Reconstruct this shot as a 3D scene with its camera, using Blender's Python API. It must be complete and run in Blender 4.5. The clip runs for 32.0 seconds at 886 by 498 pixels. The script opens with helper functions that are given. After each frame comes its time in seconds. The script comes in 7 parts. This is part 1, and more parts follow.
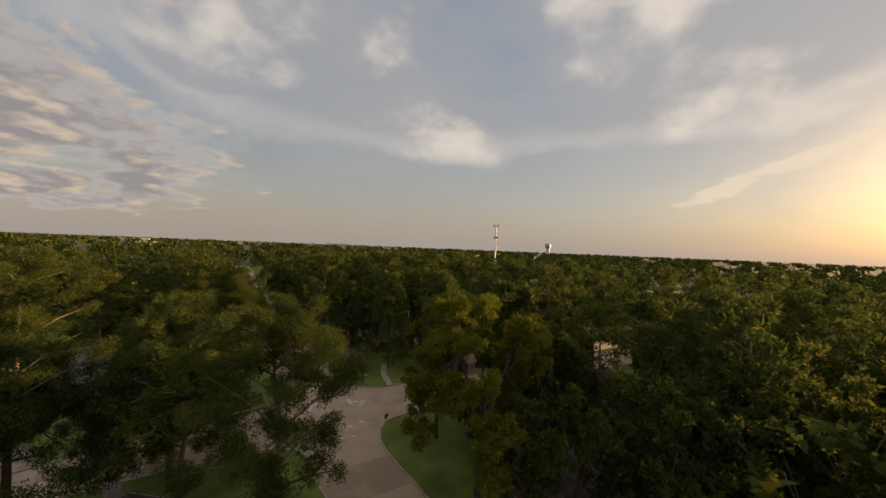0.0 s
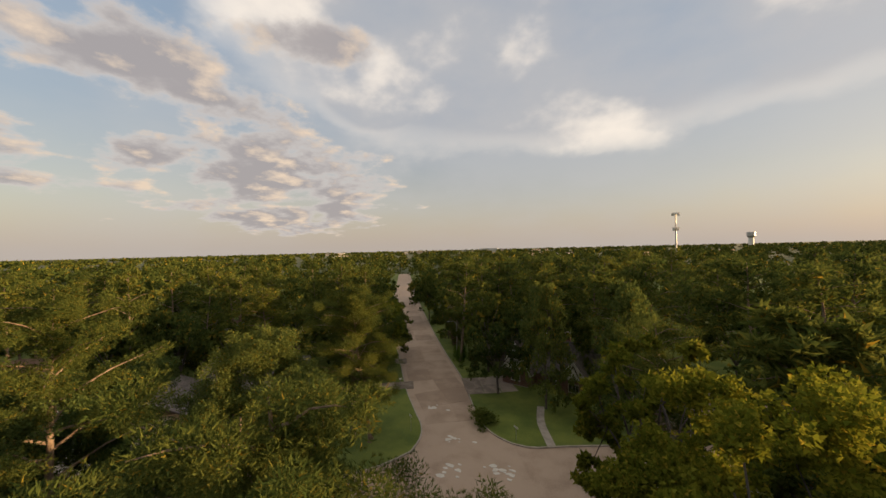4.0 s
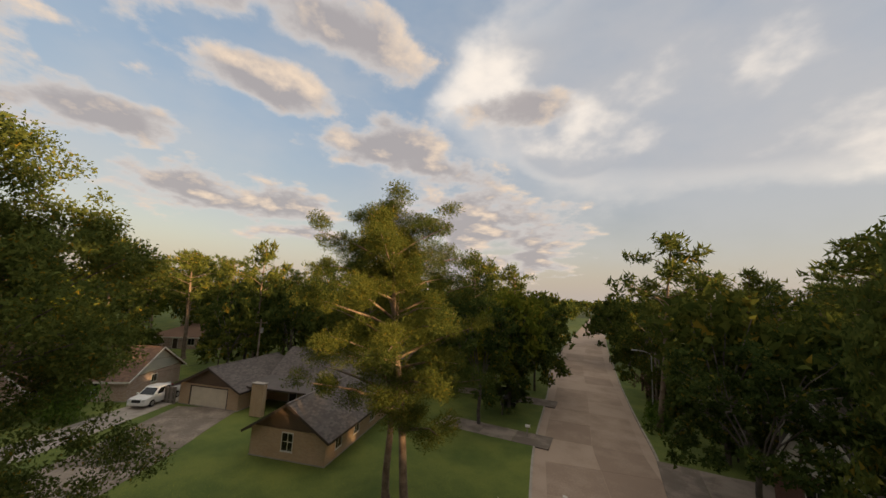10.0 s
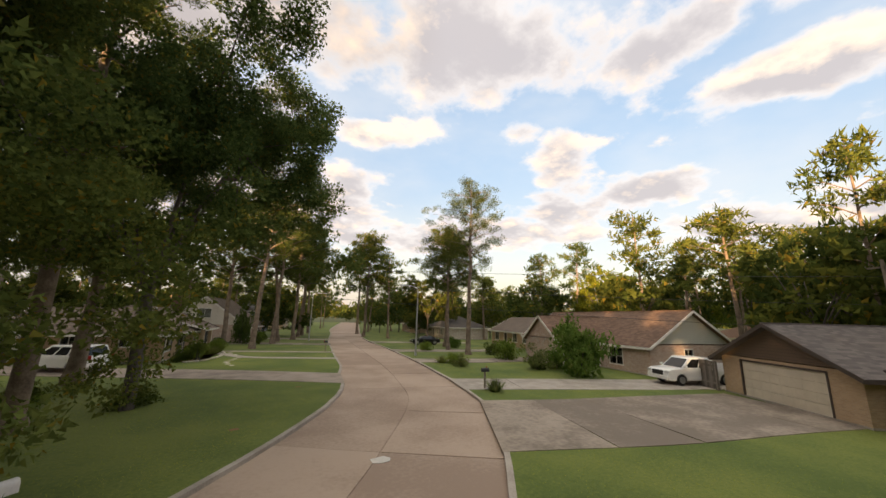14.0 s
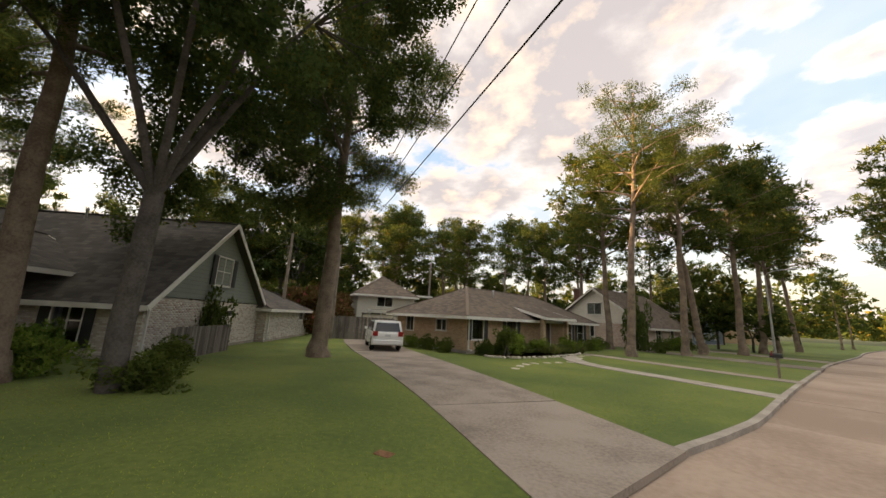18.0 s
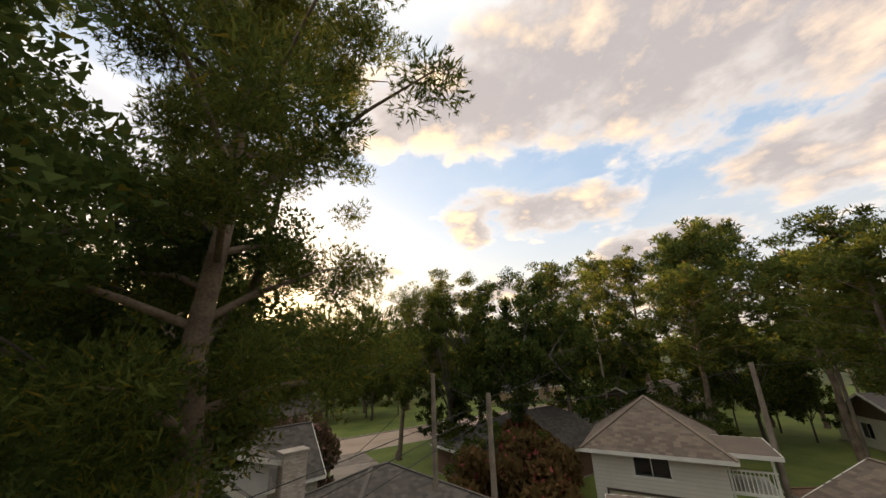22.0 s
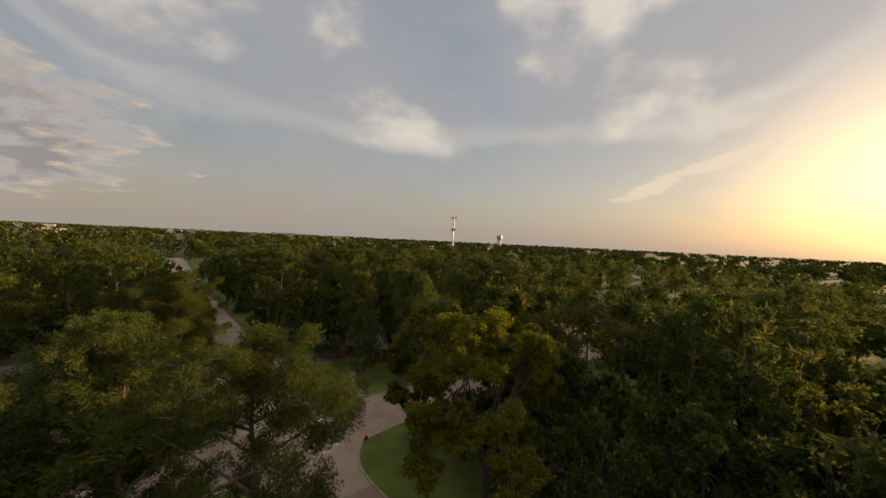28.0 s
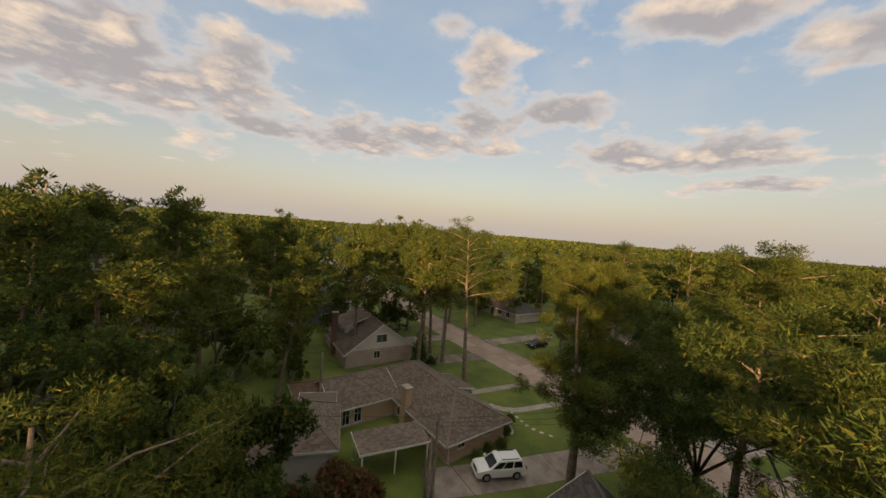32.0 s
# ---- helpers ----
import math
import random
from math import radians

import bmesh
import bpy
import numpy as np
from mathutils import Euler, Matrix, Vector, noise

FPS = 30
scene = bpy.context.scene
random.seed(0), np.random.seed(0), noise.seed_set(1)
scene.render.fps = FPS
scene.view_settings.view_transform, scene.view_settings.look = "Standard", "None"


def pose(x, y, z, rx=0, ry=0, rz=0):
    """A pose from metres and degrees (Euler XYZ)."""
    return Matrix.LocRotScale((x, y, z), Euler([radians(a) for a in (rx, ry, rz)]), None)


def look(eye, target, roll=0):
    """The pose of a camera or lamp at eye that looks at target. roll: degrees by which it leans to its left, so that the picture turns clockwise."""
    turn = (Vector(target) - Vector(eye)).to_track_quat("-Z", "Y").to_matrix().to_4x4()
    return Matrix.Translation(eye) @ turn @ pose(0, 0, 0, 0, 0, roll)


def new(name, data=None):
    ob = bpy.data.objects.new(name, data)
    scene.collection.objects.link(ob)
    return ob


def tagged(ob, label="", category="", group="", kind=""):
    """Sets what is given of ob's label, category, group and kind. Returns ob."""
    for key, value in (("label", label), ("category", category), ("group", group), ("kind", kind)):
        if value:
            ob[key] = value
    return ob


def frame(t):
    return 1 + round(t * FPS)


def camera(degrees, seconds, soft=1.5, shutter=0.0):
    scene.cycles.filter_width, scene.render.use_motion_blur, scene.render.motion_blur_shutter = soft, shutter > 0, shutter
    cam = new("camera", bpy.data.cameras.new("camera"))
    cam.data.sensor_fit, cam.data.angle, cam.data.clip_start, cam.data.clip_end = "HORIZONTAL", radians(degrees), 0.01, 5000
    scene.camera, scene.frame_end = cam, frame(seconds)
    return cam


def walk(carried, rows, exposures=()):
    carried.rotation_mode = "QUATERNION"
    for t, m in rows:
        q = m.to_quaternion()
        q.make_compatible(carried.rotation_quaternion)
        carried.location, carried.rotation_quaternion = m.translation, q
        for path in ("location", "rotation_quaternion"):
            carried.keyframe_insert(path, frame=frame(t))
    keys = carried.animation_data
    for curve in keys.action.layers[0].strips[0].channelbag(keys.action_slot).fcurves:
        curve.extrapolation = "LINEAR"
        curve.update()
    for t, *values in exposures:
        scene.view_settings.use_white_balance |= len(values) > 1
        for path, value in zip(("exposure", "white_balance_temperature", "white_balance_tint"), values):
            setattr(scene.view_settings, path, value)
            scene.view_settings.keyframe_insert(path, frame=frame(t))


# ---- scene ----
from math import atan2, cos, pi, sin, sqrt

# ---- camera: seconds, place, heading (left from +y), tilt, lean ----
FOV = 105.0
cam = camera(FOV, 32.0)
PATH = [
    (0, -0.93, -1.51, 25.09, 0.90, -0.28, 2.25),
    (0.5, 0.95, 0.27, 25.06, 15.90, -1.30, 5.99),
    (1, 2.35, 1.93, 25.06, 26.34, -2.19, 6.02),
    (1.5, 2.91, 3.44, 25.08, 32.12, -2.37, 5.17),
    (2, 2.47, 5.16, 25.02, 39.39, -2.50, 4.68),
    (2.5, 1.43, 7.30, 24.99, 43.15, -2.17, 1.69),
    (3, 0.02, 9.80, 25.15, 37.01, -1.63, -0.76),
    (3.5, -1.82, 12.37, 25.24, 33.09, -1.02, -1.44),
    (4, -3.60, 14.92, 25.28, 25.74, -0.02, -1.36),
    (4.5, -5.23, 17.44, 25.16, 18.16, 0.90, -1.02),
    (6.5, -8.28, 25.88, 22.83, 10.28, 3.38, -0.60),
    (7, -8.21, 28.39, 21.89, 16.50, 3.67, 1.15),
    (7.5, -7.66, 30.98, 20.57, 25.58, 4.13, 2.94),
    (8, -7.58, 33.27, 19.33, 34.04, 4.42, 3.37),
    (8.5, -7.98, 35.20, 18.19, 42.01, 5.40, 4.07),
    (9, -8.89, 36.93, 17.03, 47.93, 6.33, 4.21),
    (9.5, -10.15, 38.47, 15.76, 53.35, 7.71, 3.93),
    (10, -11.90, 39.90, 14.43, 57.88, 7.76, 2.76),
    (10.5, -14.11, 40.92, 13.38, 61.44, 8.23, 2.63),
    (11, -16.45, 41.78, 12.46, 67.07, 8.69, 2.43),
    (11.5, -19.01, 42.76, 11.49, 75.82, 8.55, 3.49),
    (12, -22.07, 43.40, 10.20, 84.02, 8.47, 2.89),
    (12.5, -25.05, 43.56, 8.90, 101.71, 8.67, 6.57),
    (13, -27.93, 43.42, 7.52, 117.50, 8.29, 5.26),
    (13.5, -30.86, 42.75, 6.07, 128.78, 10.89, 1.45),
    (14, -33.71, 41.55, 4.45, 137.45, 11.59, 1.57),
    (14.5, -36.35, 40.13, 3.01, 145.38, 11.30, 6.10),
    (16.5, -43.22, 31.57, 2.83, 162.89, 12.81, 1.88),
    (17, -44.42, 29.19, 3.14, 175.30, 12.52, 3.50),
    (17.5, -45.32, 26.80, 2.86, 191.58, 11.81, 2.87),
    (18, -45.82, 24.35, 2.32, 208.05, 11.44, 2.97),
    (18.5, -45.90, 21.94, 1.64, 220.53, 12.97, 0.98),
    (19, -45.72, 19.67, 0.65, 228.02, 13.69, -1.34),
    (19.5, -45.29, 17.46, 0.45, 229.66, 15.32, -3.37),
    (20, -44.56, 15.26, 0.87, 236.84, 16.14, 1.85),
    (20.5, -43.83, 13.30, 2.45, 244.53, 16.33, -1.03),
    (21, -42.89, 11.49, 4.50, 248.34, 16.45, -3.92),
    (21.5, -41.76, 9.74, 7.13, 252.91, 16.67, -3.62),
    (22, -40.74, 7.90, 10.04, 258.35, 17.21, -2.19),
    (22.5, -39.78, 6.12, 12.89, 266.34, 16.65, -0.04),
    (23, -38.70, 4.37, 15.76, 273.52, 13.45, -0.57),
    (23.5, -37.33, 2.60, 18.72, 278.75, 6.36, 1.58),
    (24, -35.29, 0.74, 21.84, 283.15, -0.53, 2.40),
    (24.5, -32.74, -0.96, 24.66, 287.97, -7.09, 2.73),
    (26.5, -19.77, -0.74, 28.42, 309.95, -6.04, -0.33),
    (27, -14.54, 0.15, 28.24, 320.01, -5.57, -0.81),
    (27.5, -9.73, 1.40, 27.38, 335.89, -3.79, 0.22),
    (28, -5.22, 3.02, 26.39, 352.91, -1.57, 2.73),
    (28.5, -1.01, 4.99, 25.64, 371.44, -1.39, 6.50),
    (29, 2.15, 7.16, 25.29, 388.27, -2.93, 7.70),
    (29.5, 4.39, 9.43, 24.96, 403.05, -4.25, 9.13),
    (30, 5.27, 11.59, 24.41, 415.03, -5.17, 9.12),
    (30.5, 4.67, 13.36, 24.08, 424.03, -5.73, 7.18),
    (31, 3.15, 14.88, 23.55, 440.83, -3.69, 6.61),
    (31.5, 1.19, 15.77, 23.24, 462.74, -3.07, 5.53),
    (32, -1.26, 15.99, 22.94, 482.37, -3.30, 4.75),
]


def flight(x, y, z, yaw, pitch, roll):
    a, b = radians(yaw), radians(pitch)
    eye = Vector((x, y, z))
    return look(eye, eye + 20 * Vector((-sin(a) * cos(b), cos(a) * cos(b), sin(b))), roll)


EXPOSURE = [(0, 0.88), (1, 1.2), (2.5, 1.3), (4.5, 1.25), (6.5, 1.1), (8, 1.25), (10, 1.35), (12, 1.8), (14, 2.1), (16, 2.2), (17, 2.3), (19, 2.42), (20, 2.25), (21, 2.4), (22, 2.05), (23, 1.3), (24.5, 0.68), (27, 0.6), (28, 0.88), (29, 1.25), (30, 1.3), (32, 1.4)]
walk(cam, [(t, flight(*r)) for t, *r in PATH], [(t, s, 7000.0, 13.0) for t, s in EXPOSURE])

# ---- light: a low evening sun, clear sky with drifting cloud ----
SUN_YAW, SUN_UP = -69.3, 4.7
sun_way = Vector((-sin(radians(SUN_YAW)) * cos(radians(SUN_UP)), cos(radians(SUN_YAW)) * cos(radians(SUN_UP)), sin(radians(SUN_UP))))
sun = new("sun", bpy.data.lights.new("sun", "SUN"))
sun.data.energy, sun.data.angle, sun.data.color = 4.0, radians(0.6), (1.0, 0.66, 0.34)
sun.matrix_world = look((0, 0, 80), Vector((0, 0, 80)) - sun_way)


class Nodes:
    """Small helper for building node trees."""

    def __init__(self, tree):
        self.tree = tree
        tree.nodes.clear()

    def add(self, kind, **values):
        node = self.tree.nodes.new(kind)
        for key, value in values.items():
            if key == "op":
                node.operation = value
            elif key == "blend":
                node.data_type, node.blend_type = "RGBA", value
        return node

    def put(self, socket, value):
        if isinstance(value, bpy.types.NodeSocket):
            self.tree.links.new(value, socket)
        elif value is not None:
            socket.default_value = value

    def math(self, op, a, b=0.0, c=None, clamp=False):
        n = self.add("ShaderNodeMath", op=op)
        n.use_clamp = clamp
        self.put(n.inputs[0], a)
        self.put(n.inputs[1], b)
        if c is not None:
            self.put(n.inputs[2], c)
        return n.outputs[0]

    def vec(self, op, a, b=(0, 0, 0), scale=None):
        n = self.add("ShaderNodeVectorMath", op=op)
        self.put(n.inputs[0], a)
        if op != "NORMALIZE" and op != "LENGTH" and op != "SCALE":
            self.put(n.inputs[1], b)
        if scale is not None:
            self.put(n.inputs["Scale"], scale)
        return n.outputs["Value"] if op in ("DOT_PRODUCT", "LENGTH", "DISTANCE") else n.outputs[0]

    def noise(self, vector, scale, detail=4.0, rough=0.55, kind="FBM"):
        n = self.add("ShaderNodeTexNoise")
        n.noise_type = kind
        self.put(n.inputs["Vector"], vector)
        self.put(n.inputs["Scale"], scale)
        self.put(n.inputs["Detail"], detail)
        self.put(n.inputs["Roughness"], rough)
        return n.outputs["Fac"], n.outputs["Color"]

    def ramp(self, fac, stops, mode="LINEAR"):
        n = self.add("ShaderNodeValToRGB")
        r = n.color_ramp
        r.interpolation = mode
        while len(r.elements) < len(stops):
            r.elements.new(0.5)
        for e, (p, c) in zip(r.elements, stops):
            e.position, e.color = p, (c, c, c, 1) if isinstance(c, (int, float)) else (*c, 1)
        self.put(n.inputs[0], fac)
        return n.outputs[0]

    def mix(self, fac, a, b, blend="MIX"):
        n = self.add("ShaderNodeMix", blend=blend)
        self.put(n.inputs["Factor"], fac)
        ins = [i for i in n.inputs if i.type == "RGBA"]
        self.put(ins[0], a if isinstance(a, bpy.types.NodeSocket) else (*a, 1))
        self.put(ins[1], b if isinstance(b, bpy.types.NodeSocket) else (*b, 1))
        return [o for o in n.outputs if o.type == "RGBA"][0]

    def smooth(self, x, lo, hi):
        n = self.add("ShaderNodeMapRange")
        n.interpolation_type = "SMOOTHSTEP"
        for s, v in zip(n.inputs, (x, lo, hi, 0.0, 1.0)):
            self.put(s, v)
        return n.outputs[0]


world = bpy.data.worlds.new("sky")
scene.world = world
world.use_nodes = True
w = Nodes(world.node_tree)
out = w.add("ShaderNodeOutputWorld")
bg = w.add("ShaderNodeBackground")
w.put(out.inputs[0], bg.outputs[0])
sky = w.add("ShaderNodeTexSky")
sky.sky_type, sky.sun_disc = "NISHITA", False
sky.sun_elevation, sky.sun_rotation = radians(SUN_UP), radians(-SUN_YAW)
sky.air_density, sky.dust_density, sky.ozone_density = 1.0, 1.6, 1.2
way = w.vec("NORMALIZE", w.add("ShaderNodeTexCoord").outputs["Generated"])
# clouds: heading, height, half-width, half-height in degrees, tilt; fluffy heaps and a high thin sheet
HEAPS = [(52, 11.4, 15, 5.0, 0), (50, 5.2, 10, 1.9, 0), (43.5, 6.2, 3.6, 2.4, -24), (66, 12.5, 6, 2.6, 0), (84, 13, 8, 3.2, 0), (95, 12.4, 8, 2.8, 0), (81, 8.8, 7, 1.5, 0),
         (62, 20.4, 9, 3.2, 0), (69, 23.6, 10, 3.4, 0), (88, 29, 9, 3.2, 0), (76, 38, 9, 4, 0), (46, 30, 8, 2.6, 0), (118, 26.6, 4.6, 5.2, 0), (123.5, 30.4, 4.4, 2.8, 0), (118, 17.4, 9, 3.2, 0)]
HEAPS += [(127, 14.6, 13, 3.4, 0), (139, 13, 9, 2.6, 0), (105, 19, 6, 2.0, 0), (170, 17.5, 14, 8, 0), (157, 18.5, 9, 5.5, 0), (165.7, 31, 5, 4.4, 0), (152.6, 29.6, 6, 2.2, 0),
         (131, 40, 24, 7.5, 0), (103, 37, 8, 3.4, 0), (151, 12.5, 7, 1.5, 0)]
HEAPS_2 = [(-171, 38, 18, 10, 0), (-157, 33, 12, 8, 0), (-160, 22, 9, 3.6, 0), (174, 46, 20, 9, 0), (-128, 43, 24, 9, 4), (-108, 41, 18, 6, 4),
           (-147, 37, 20, 8.5, 0), (-150, 21, 8, 5, -12), (-172, 27, 9, 5, 0), (-119.5, 22.6, 13, 3.8, -6), (-106, 20.4, 4, 3.2, -24), (-138, 14.5, 7, 3, 0),
           (-131, 13.6, 5, 2.4, 10), (-121, 8.6, 20, 3.0, -3), (-100, 8, 6, 1.2, 6), (-85.4, 13.9, 2.2, 0.9, 0), (-92.4, 13.5, 2, 0.9, 0)]
SHEET = [(14, 27.2, 27, 11.4, 0), (-16, 26.6, 30, 10.4, 0), (-44, 25.6, 17, 7.2, 9), (8, 37, 44, 14, 0), (36, 23, 9, 4.5, 0)]
WISPS = [(-39, 9.4, 5.5, 1.0, 24), (-50, 13.6, 12, 1.0, 20), (-76, 20, 2.8, 8, -8)]


def toward(yaw, up):
    a, b = radians(yaw), radians(up)
    return Vector((-sin(a) * cos(b), cos(a) * cos(b), sin(b)))


def cover(clouds):
    """How deep a way lies inside the nearest cloud: one at its heart, nought at its edge."""
    best = None
    for yaw, up, wide, high, tilt in clouds:
        m = w.add("ShaderNodeMapping")
        m.vector_type = "TEXTURE"
        m.inputs["Location"].default_value = toward(yaw, up)
        m.inputs["Rotation"].default_value = (pose(0, 0, 0, 90 + up, 0, yaw) @ pose(0, 0, 0, 0, 0, tilt)).to_euler()
        m.inputs["Scale"].default_value = (radians(1.22 * wide), radians(1.22 * high), 0.6)
        w.put(m.inputs["Vector"], way)
        d = w.math("SUBTRACT", 1.0, w.vec("LENGTH", m.outputs[0]))
        best = d if best is None else w.math("MAXIMUM", best, d)
    return best


height = w.add("ShaderNodeSeparateXYZ")
w.put(height.inputs[0], way)
up_z = height.outputs[2]
inv = w.math("DIVIDE", 1.0, w.math("ADD", w.math("MAXIMUM", up_z, 0.0), 0.2))
flat_way = w.add("ShaderNodeVectorMath", op="SCALE")
w.put(flat_way.inputs[0], way)
w.put(flat_way.inputs["Scale"], inv)
stretch = w.vec("MULTIPLY", flat_way.outputs[0], (1, 1, 0.3))
lump = w.noise(stretch, 3.0, 8, 0.57)[0]
toward_sun = w.vec("ADD", stretch, tuple(0.11 * sun_way))
lump_sun = w.noise(toward_sun, 3.0, 8, 0.57)[0]
glow_dot = w.math("MAXIMUM", w.vec("DOT_PRODUCT", way, tuple(sun_way)), 0.0)

base = w.mix(0.62, sky.outputs[0], w.mix(w.smooth(up_z, 0.0, 0.5), (1.75, 1.55, 1.42), (0.95, 1.35, 1.95)))
veil = w.noise(w.vec("MULTIPLY", way, (1, 1, 2.2)), 1.7, 5, 0.55)[0]
base = w.mix(w.math("MULTIPLY", w.smooth(veil, 0.36, 0.68), 0.45), base, (1.85, 1.93, 2.0))
# overhead sky made brighter, mostly above the views, to add light on the ground
base = w.mix(w.smooth(up_z, 0.66, 0.95), base, (3.1, 3.05, 2.75))
base = w.mix(w.math("MULTIPLY", w.math("SUBTRACT", 1.0, w.smooth(up_z, -0.02, 0.16)), 0.78), base, (1.66, 1.54, 1.43))
# thin high sheet with a bright lower rim
thin = w.noise(w.vec("MULTIPLY", way, (1, 1, 1.6)), 3.2, 6, 0.5)[0]
fs = w.math("ADD", cover(SHEET), w.math("MULTIPLY", w.math("SUBTRACT", thin, 0.5), 0.8))
sheet = w.math("MULTIPLY", w.smooth(fs, -0.06, 0.34), w.ramp(thin, [(0.3, 0.35), (0.6, 0.9)]))
rim = w.math("SUBTRACT", w.smooth(fs, 0.02, 0.12), w.smooth(fs, 0.12, 0.4))
sheet_tone = w.mix(w.math("ADD", w.math("MULTIPLY", rim, 0.6), w.smooth(thin, 0.5, 0.7), clamp=True), (1.7, 1.75, 1.85), (3.6, 3.35, 3.0))
base = w.mix(w.math("MULTIPLY", sheet, 0.85), base, sheet_tone)
fw = w.math("ADD", cover(WISPS), w.math("MULTIPLY", w.math("SUBTRACT", lump, 0.5), 3.0))
base = w.mix(w.math("MULTIPLY", w.smooth(fw, 0.1, 0.6), 0.6), base, (3.6, 3.1, 2.5))
# heaped cloud, peach where the low sun grazes it, mauve-grey inside
deep = cover(HEAPS_2)
fh = w.math("ADD", w.math("MAXIMUM", cover(HEAPS), deep), w.math("MULTIPLY", w.math("SUBTRACT", lump, 0.5), 3.1))
heap = w.smooth(fh, -0.02, 0.4)
lit = w.math("ADD", w.math("MULTIPLY", w.math("SUBTRACT", lump, lump_sun), 6.0), -0.1, clamp=True)
core = w.smooth(fh, 0.05, 0.75)
tone = w.mix(core, (2.2, 2.15, 2.12), (1.3, 1.26, 1.32))
tone = w.mix(lit, tone, w.mix(w.math("POWER", glow_dot, 2.0), (2.75, 2.3, 1.85), (4.3, 3.25, 1.8)))
tone = w.mix(w.smooth(deep, -0.1, 0.3), tone, w.vec("MULTIPLY", tone, (0.9, 0.86, 0.82)))
base = w.mix(w.math("MULTIPLY", heap, 0.92), base, tone)
# haze round the sun
broad = w.math("MULTIPLY", w.math("POWER", glow_dot, 5.0), 0.5)
halo = w.math("ADD", w.math("ADD", broad, w.math("MULTIPLY", w.math("POWER", glow_dot, 40.0), 0.6)), w.math("MULTIPLY", w.math("POWER", glow_dot, 300.0), 2.4))
halo = w.math("ADD", halo, w.math("MULTIPLY", w.math("POWER", glow_dot, 1600.0), 60.0))
hv = w.add("ShaderNodeVectorMath", op="SCALE")
hv.inputs[0].default_value = (1.0, 0.72, 0.36)
w.put(hv.inputs["Scale"], halo)
w.put(bg.inputs[0], w.vec("ADD", base, hv.outputs[0]))
bg.inputs[1].default_value = 0.12

# ---- materials ----
MATERIALS = {}


def material(name, base, second, scale=1.0, fine=20.0, rough=0.8, bump=0.2, bump_scale=30.0, metal=0.0, per=0.0):
    """A surface of two tones, mottled at a coarse and a fine scale."""
    if name in MATERIALS:
        return MATERIALS[name]
    m = bpy.data.materials.new(name)
    m.use_nodes = True
    n = Nodes(m.node_tree)
    o, p = n.add("ShaderNodeOutputMaterial"), n.add("ShaderNodeBsdfPrincipled")
    n.put(o.inputs[0], p.outputs[0])
    co = n.add("ShaderNodeNewGeometry").outputs["Position"]
    a, _ = n.noise(co, scale, 5)
    b, _ = n.noise(co, fine, 3)
    f = n.math("ADD", n.math("MULTIPLY", a, 0.65), n.math("MULTIPLY", b, 0.35))
    if per:
        r = n.add("ShaderNodeObjectInfo").outputs["Random"]
        f = n.math("ADD", f, n.math("MULTIPLY", n.math("SUBTRACT", r, 0.5), per))
    n.put(p.inputs["Base Color"], n.mix(n.smooth(f, 0.35, 0.65), base, second))
    p.inputs["Roughness"].default_value, p.inputs["Metallic"].default_value = rough, metal
    if bump:
        k = n.add("ShaderNodeBump")
        k.inputs["Strength"].default_value, k.inputs["Distance"].default_value = bump, 0.02
        n.put(k.inputs["Height"], n.noise(co, bump_scale, 4)[0])
        n.put(p.inputs["Normal"], k.outputs[0])
    MATERIALS[name] = m
    return m


def leaf_material(name, dark, light, warm=(0.2, 0.16, 0.03), thin=0.42):
    m = bpy.data.materials.new(name)
    m.use_nodes = True
    n = Nodes(m.node_tree)
    o = n.add("ShaderNodeOutputMaterial")
    d, t, x = n.add("ShaderNodeBsdfDiffuse"), n.add("ShaderNodeBsdfTranslucent"), n.add("ShaderNodeMixShader")
    r = n.add("ShaderNodeNewGeometry").outputs["Random Per Island"]
    co = n.add("ShaderNodeNewGeometry").outputs["Position"]
    a, _ = n.noise(co, 0.35, 2)
    c = n.mix(n.smooth(n.math("ADD", n.math("MULTIPLY", r, 0.5), n.math("MULTIPLY", a, 0.6)), 0.25, 0.85), dark, light)
    c = n.mix(n.smooth(r, 0.93, 0.97), c, warm)
    wide, _ = n.noise(co, 0.06, 2)
    own = n.add("ShaderNodeObjectInfo").outputs["Random"]
    shift = n.math("ADD", n.math("MULTIPLY", n.math("SUBTRACT", wide, 0.5), 1.1), n.math("MULTIPLY", n.math("SUBTRACT", own, 0.5), 0.45))
    c = n.mix(n.smooth(shift, -0.5, 0.5), n.vec("MULTIPLY", c, (0.72, 0.8, 0.85)), n.vec("MULTIPLY", c, (1.42, 1.22, 0.95)))
    n.put(d.inputs[0], c)
    n.put(t.inputs[0], c)
    n.put(x.inputs[0], thin)
    n.put(x.inputs[1], d.outputs[0])
    n.put(x.inputs[2], t.outputs[0])
    n.put(o.inputs[0], x.outputs[0])
    return m


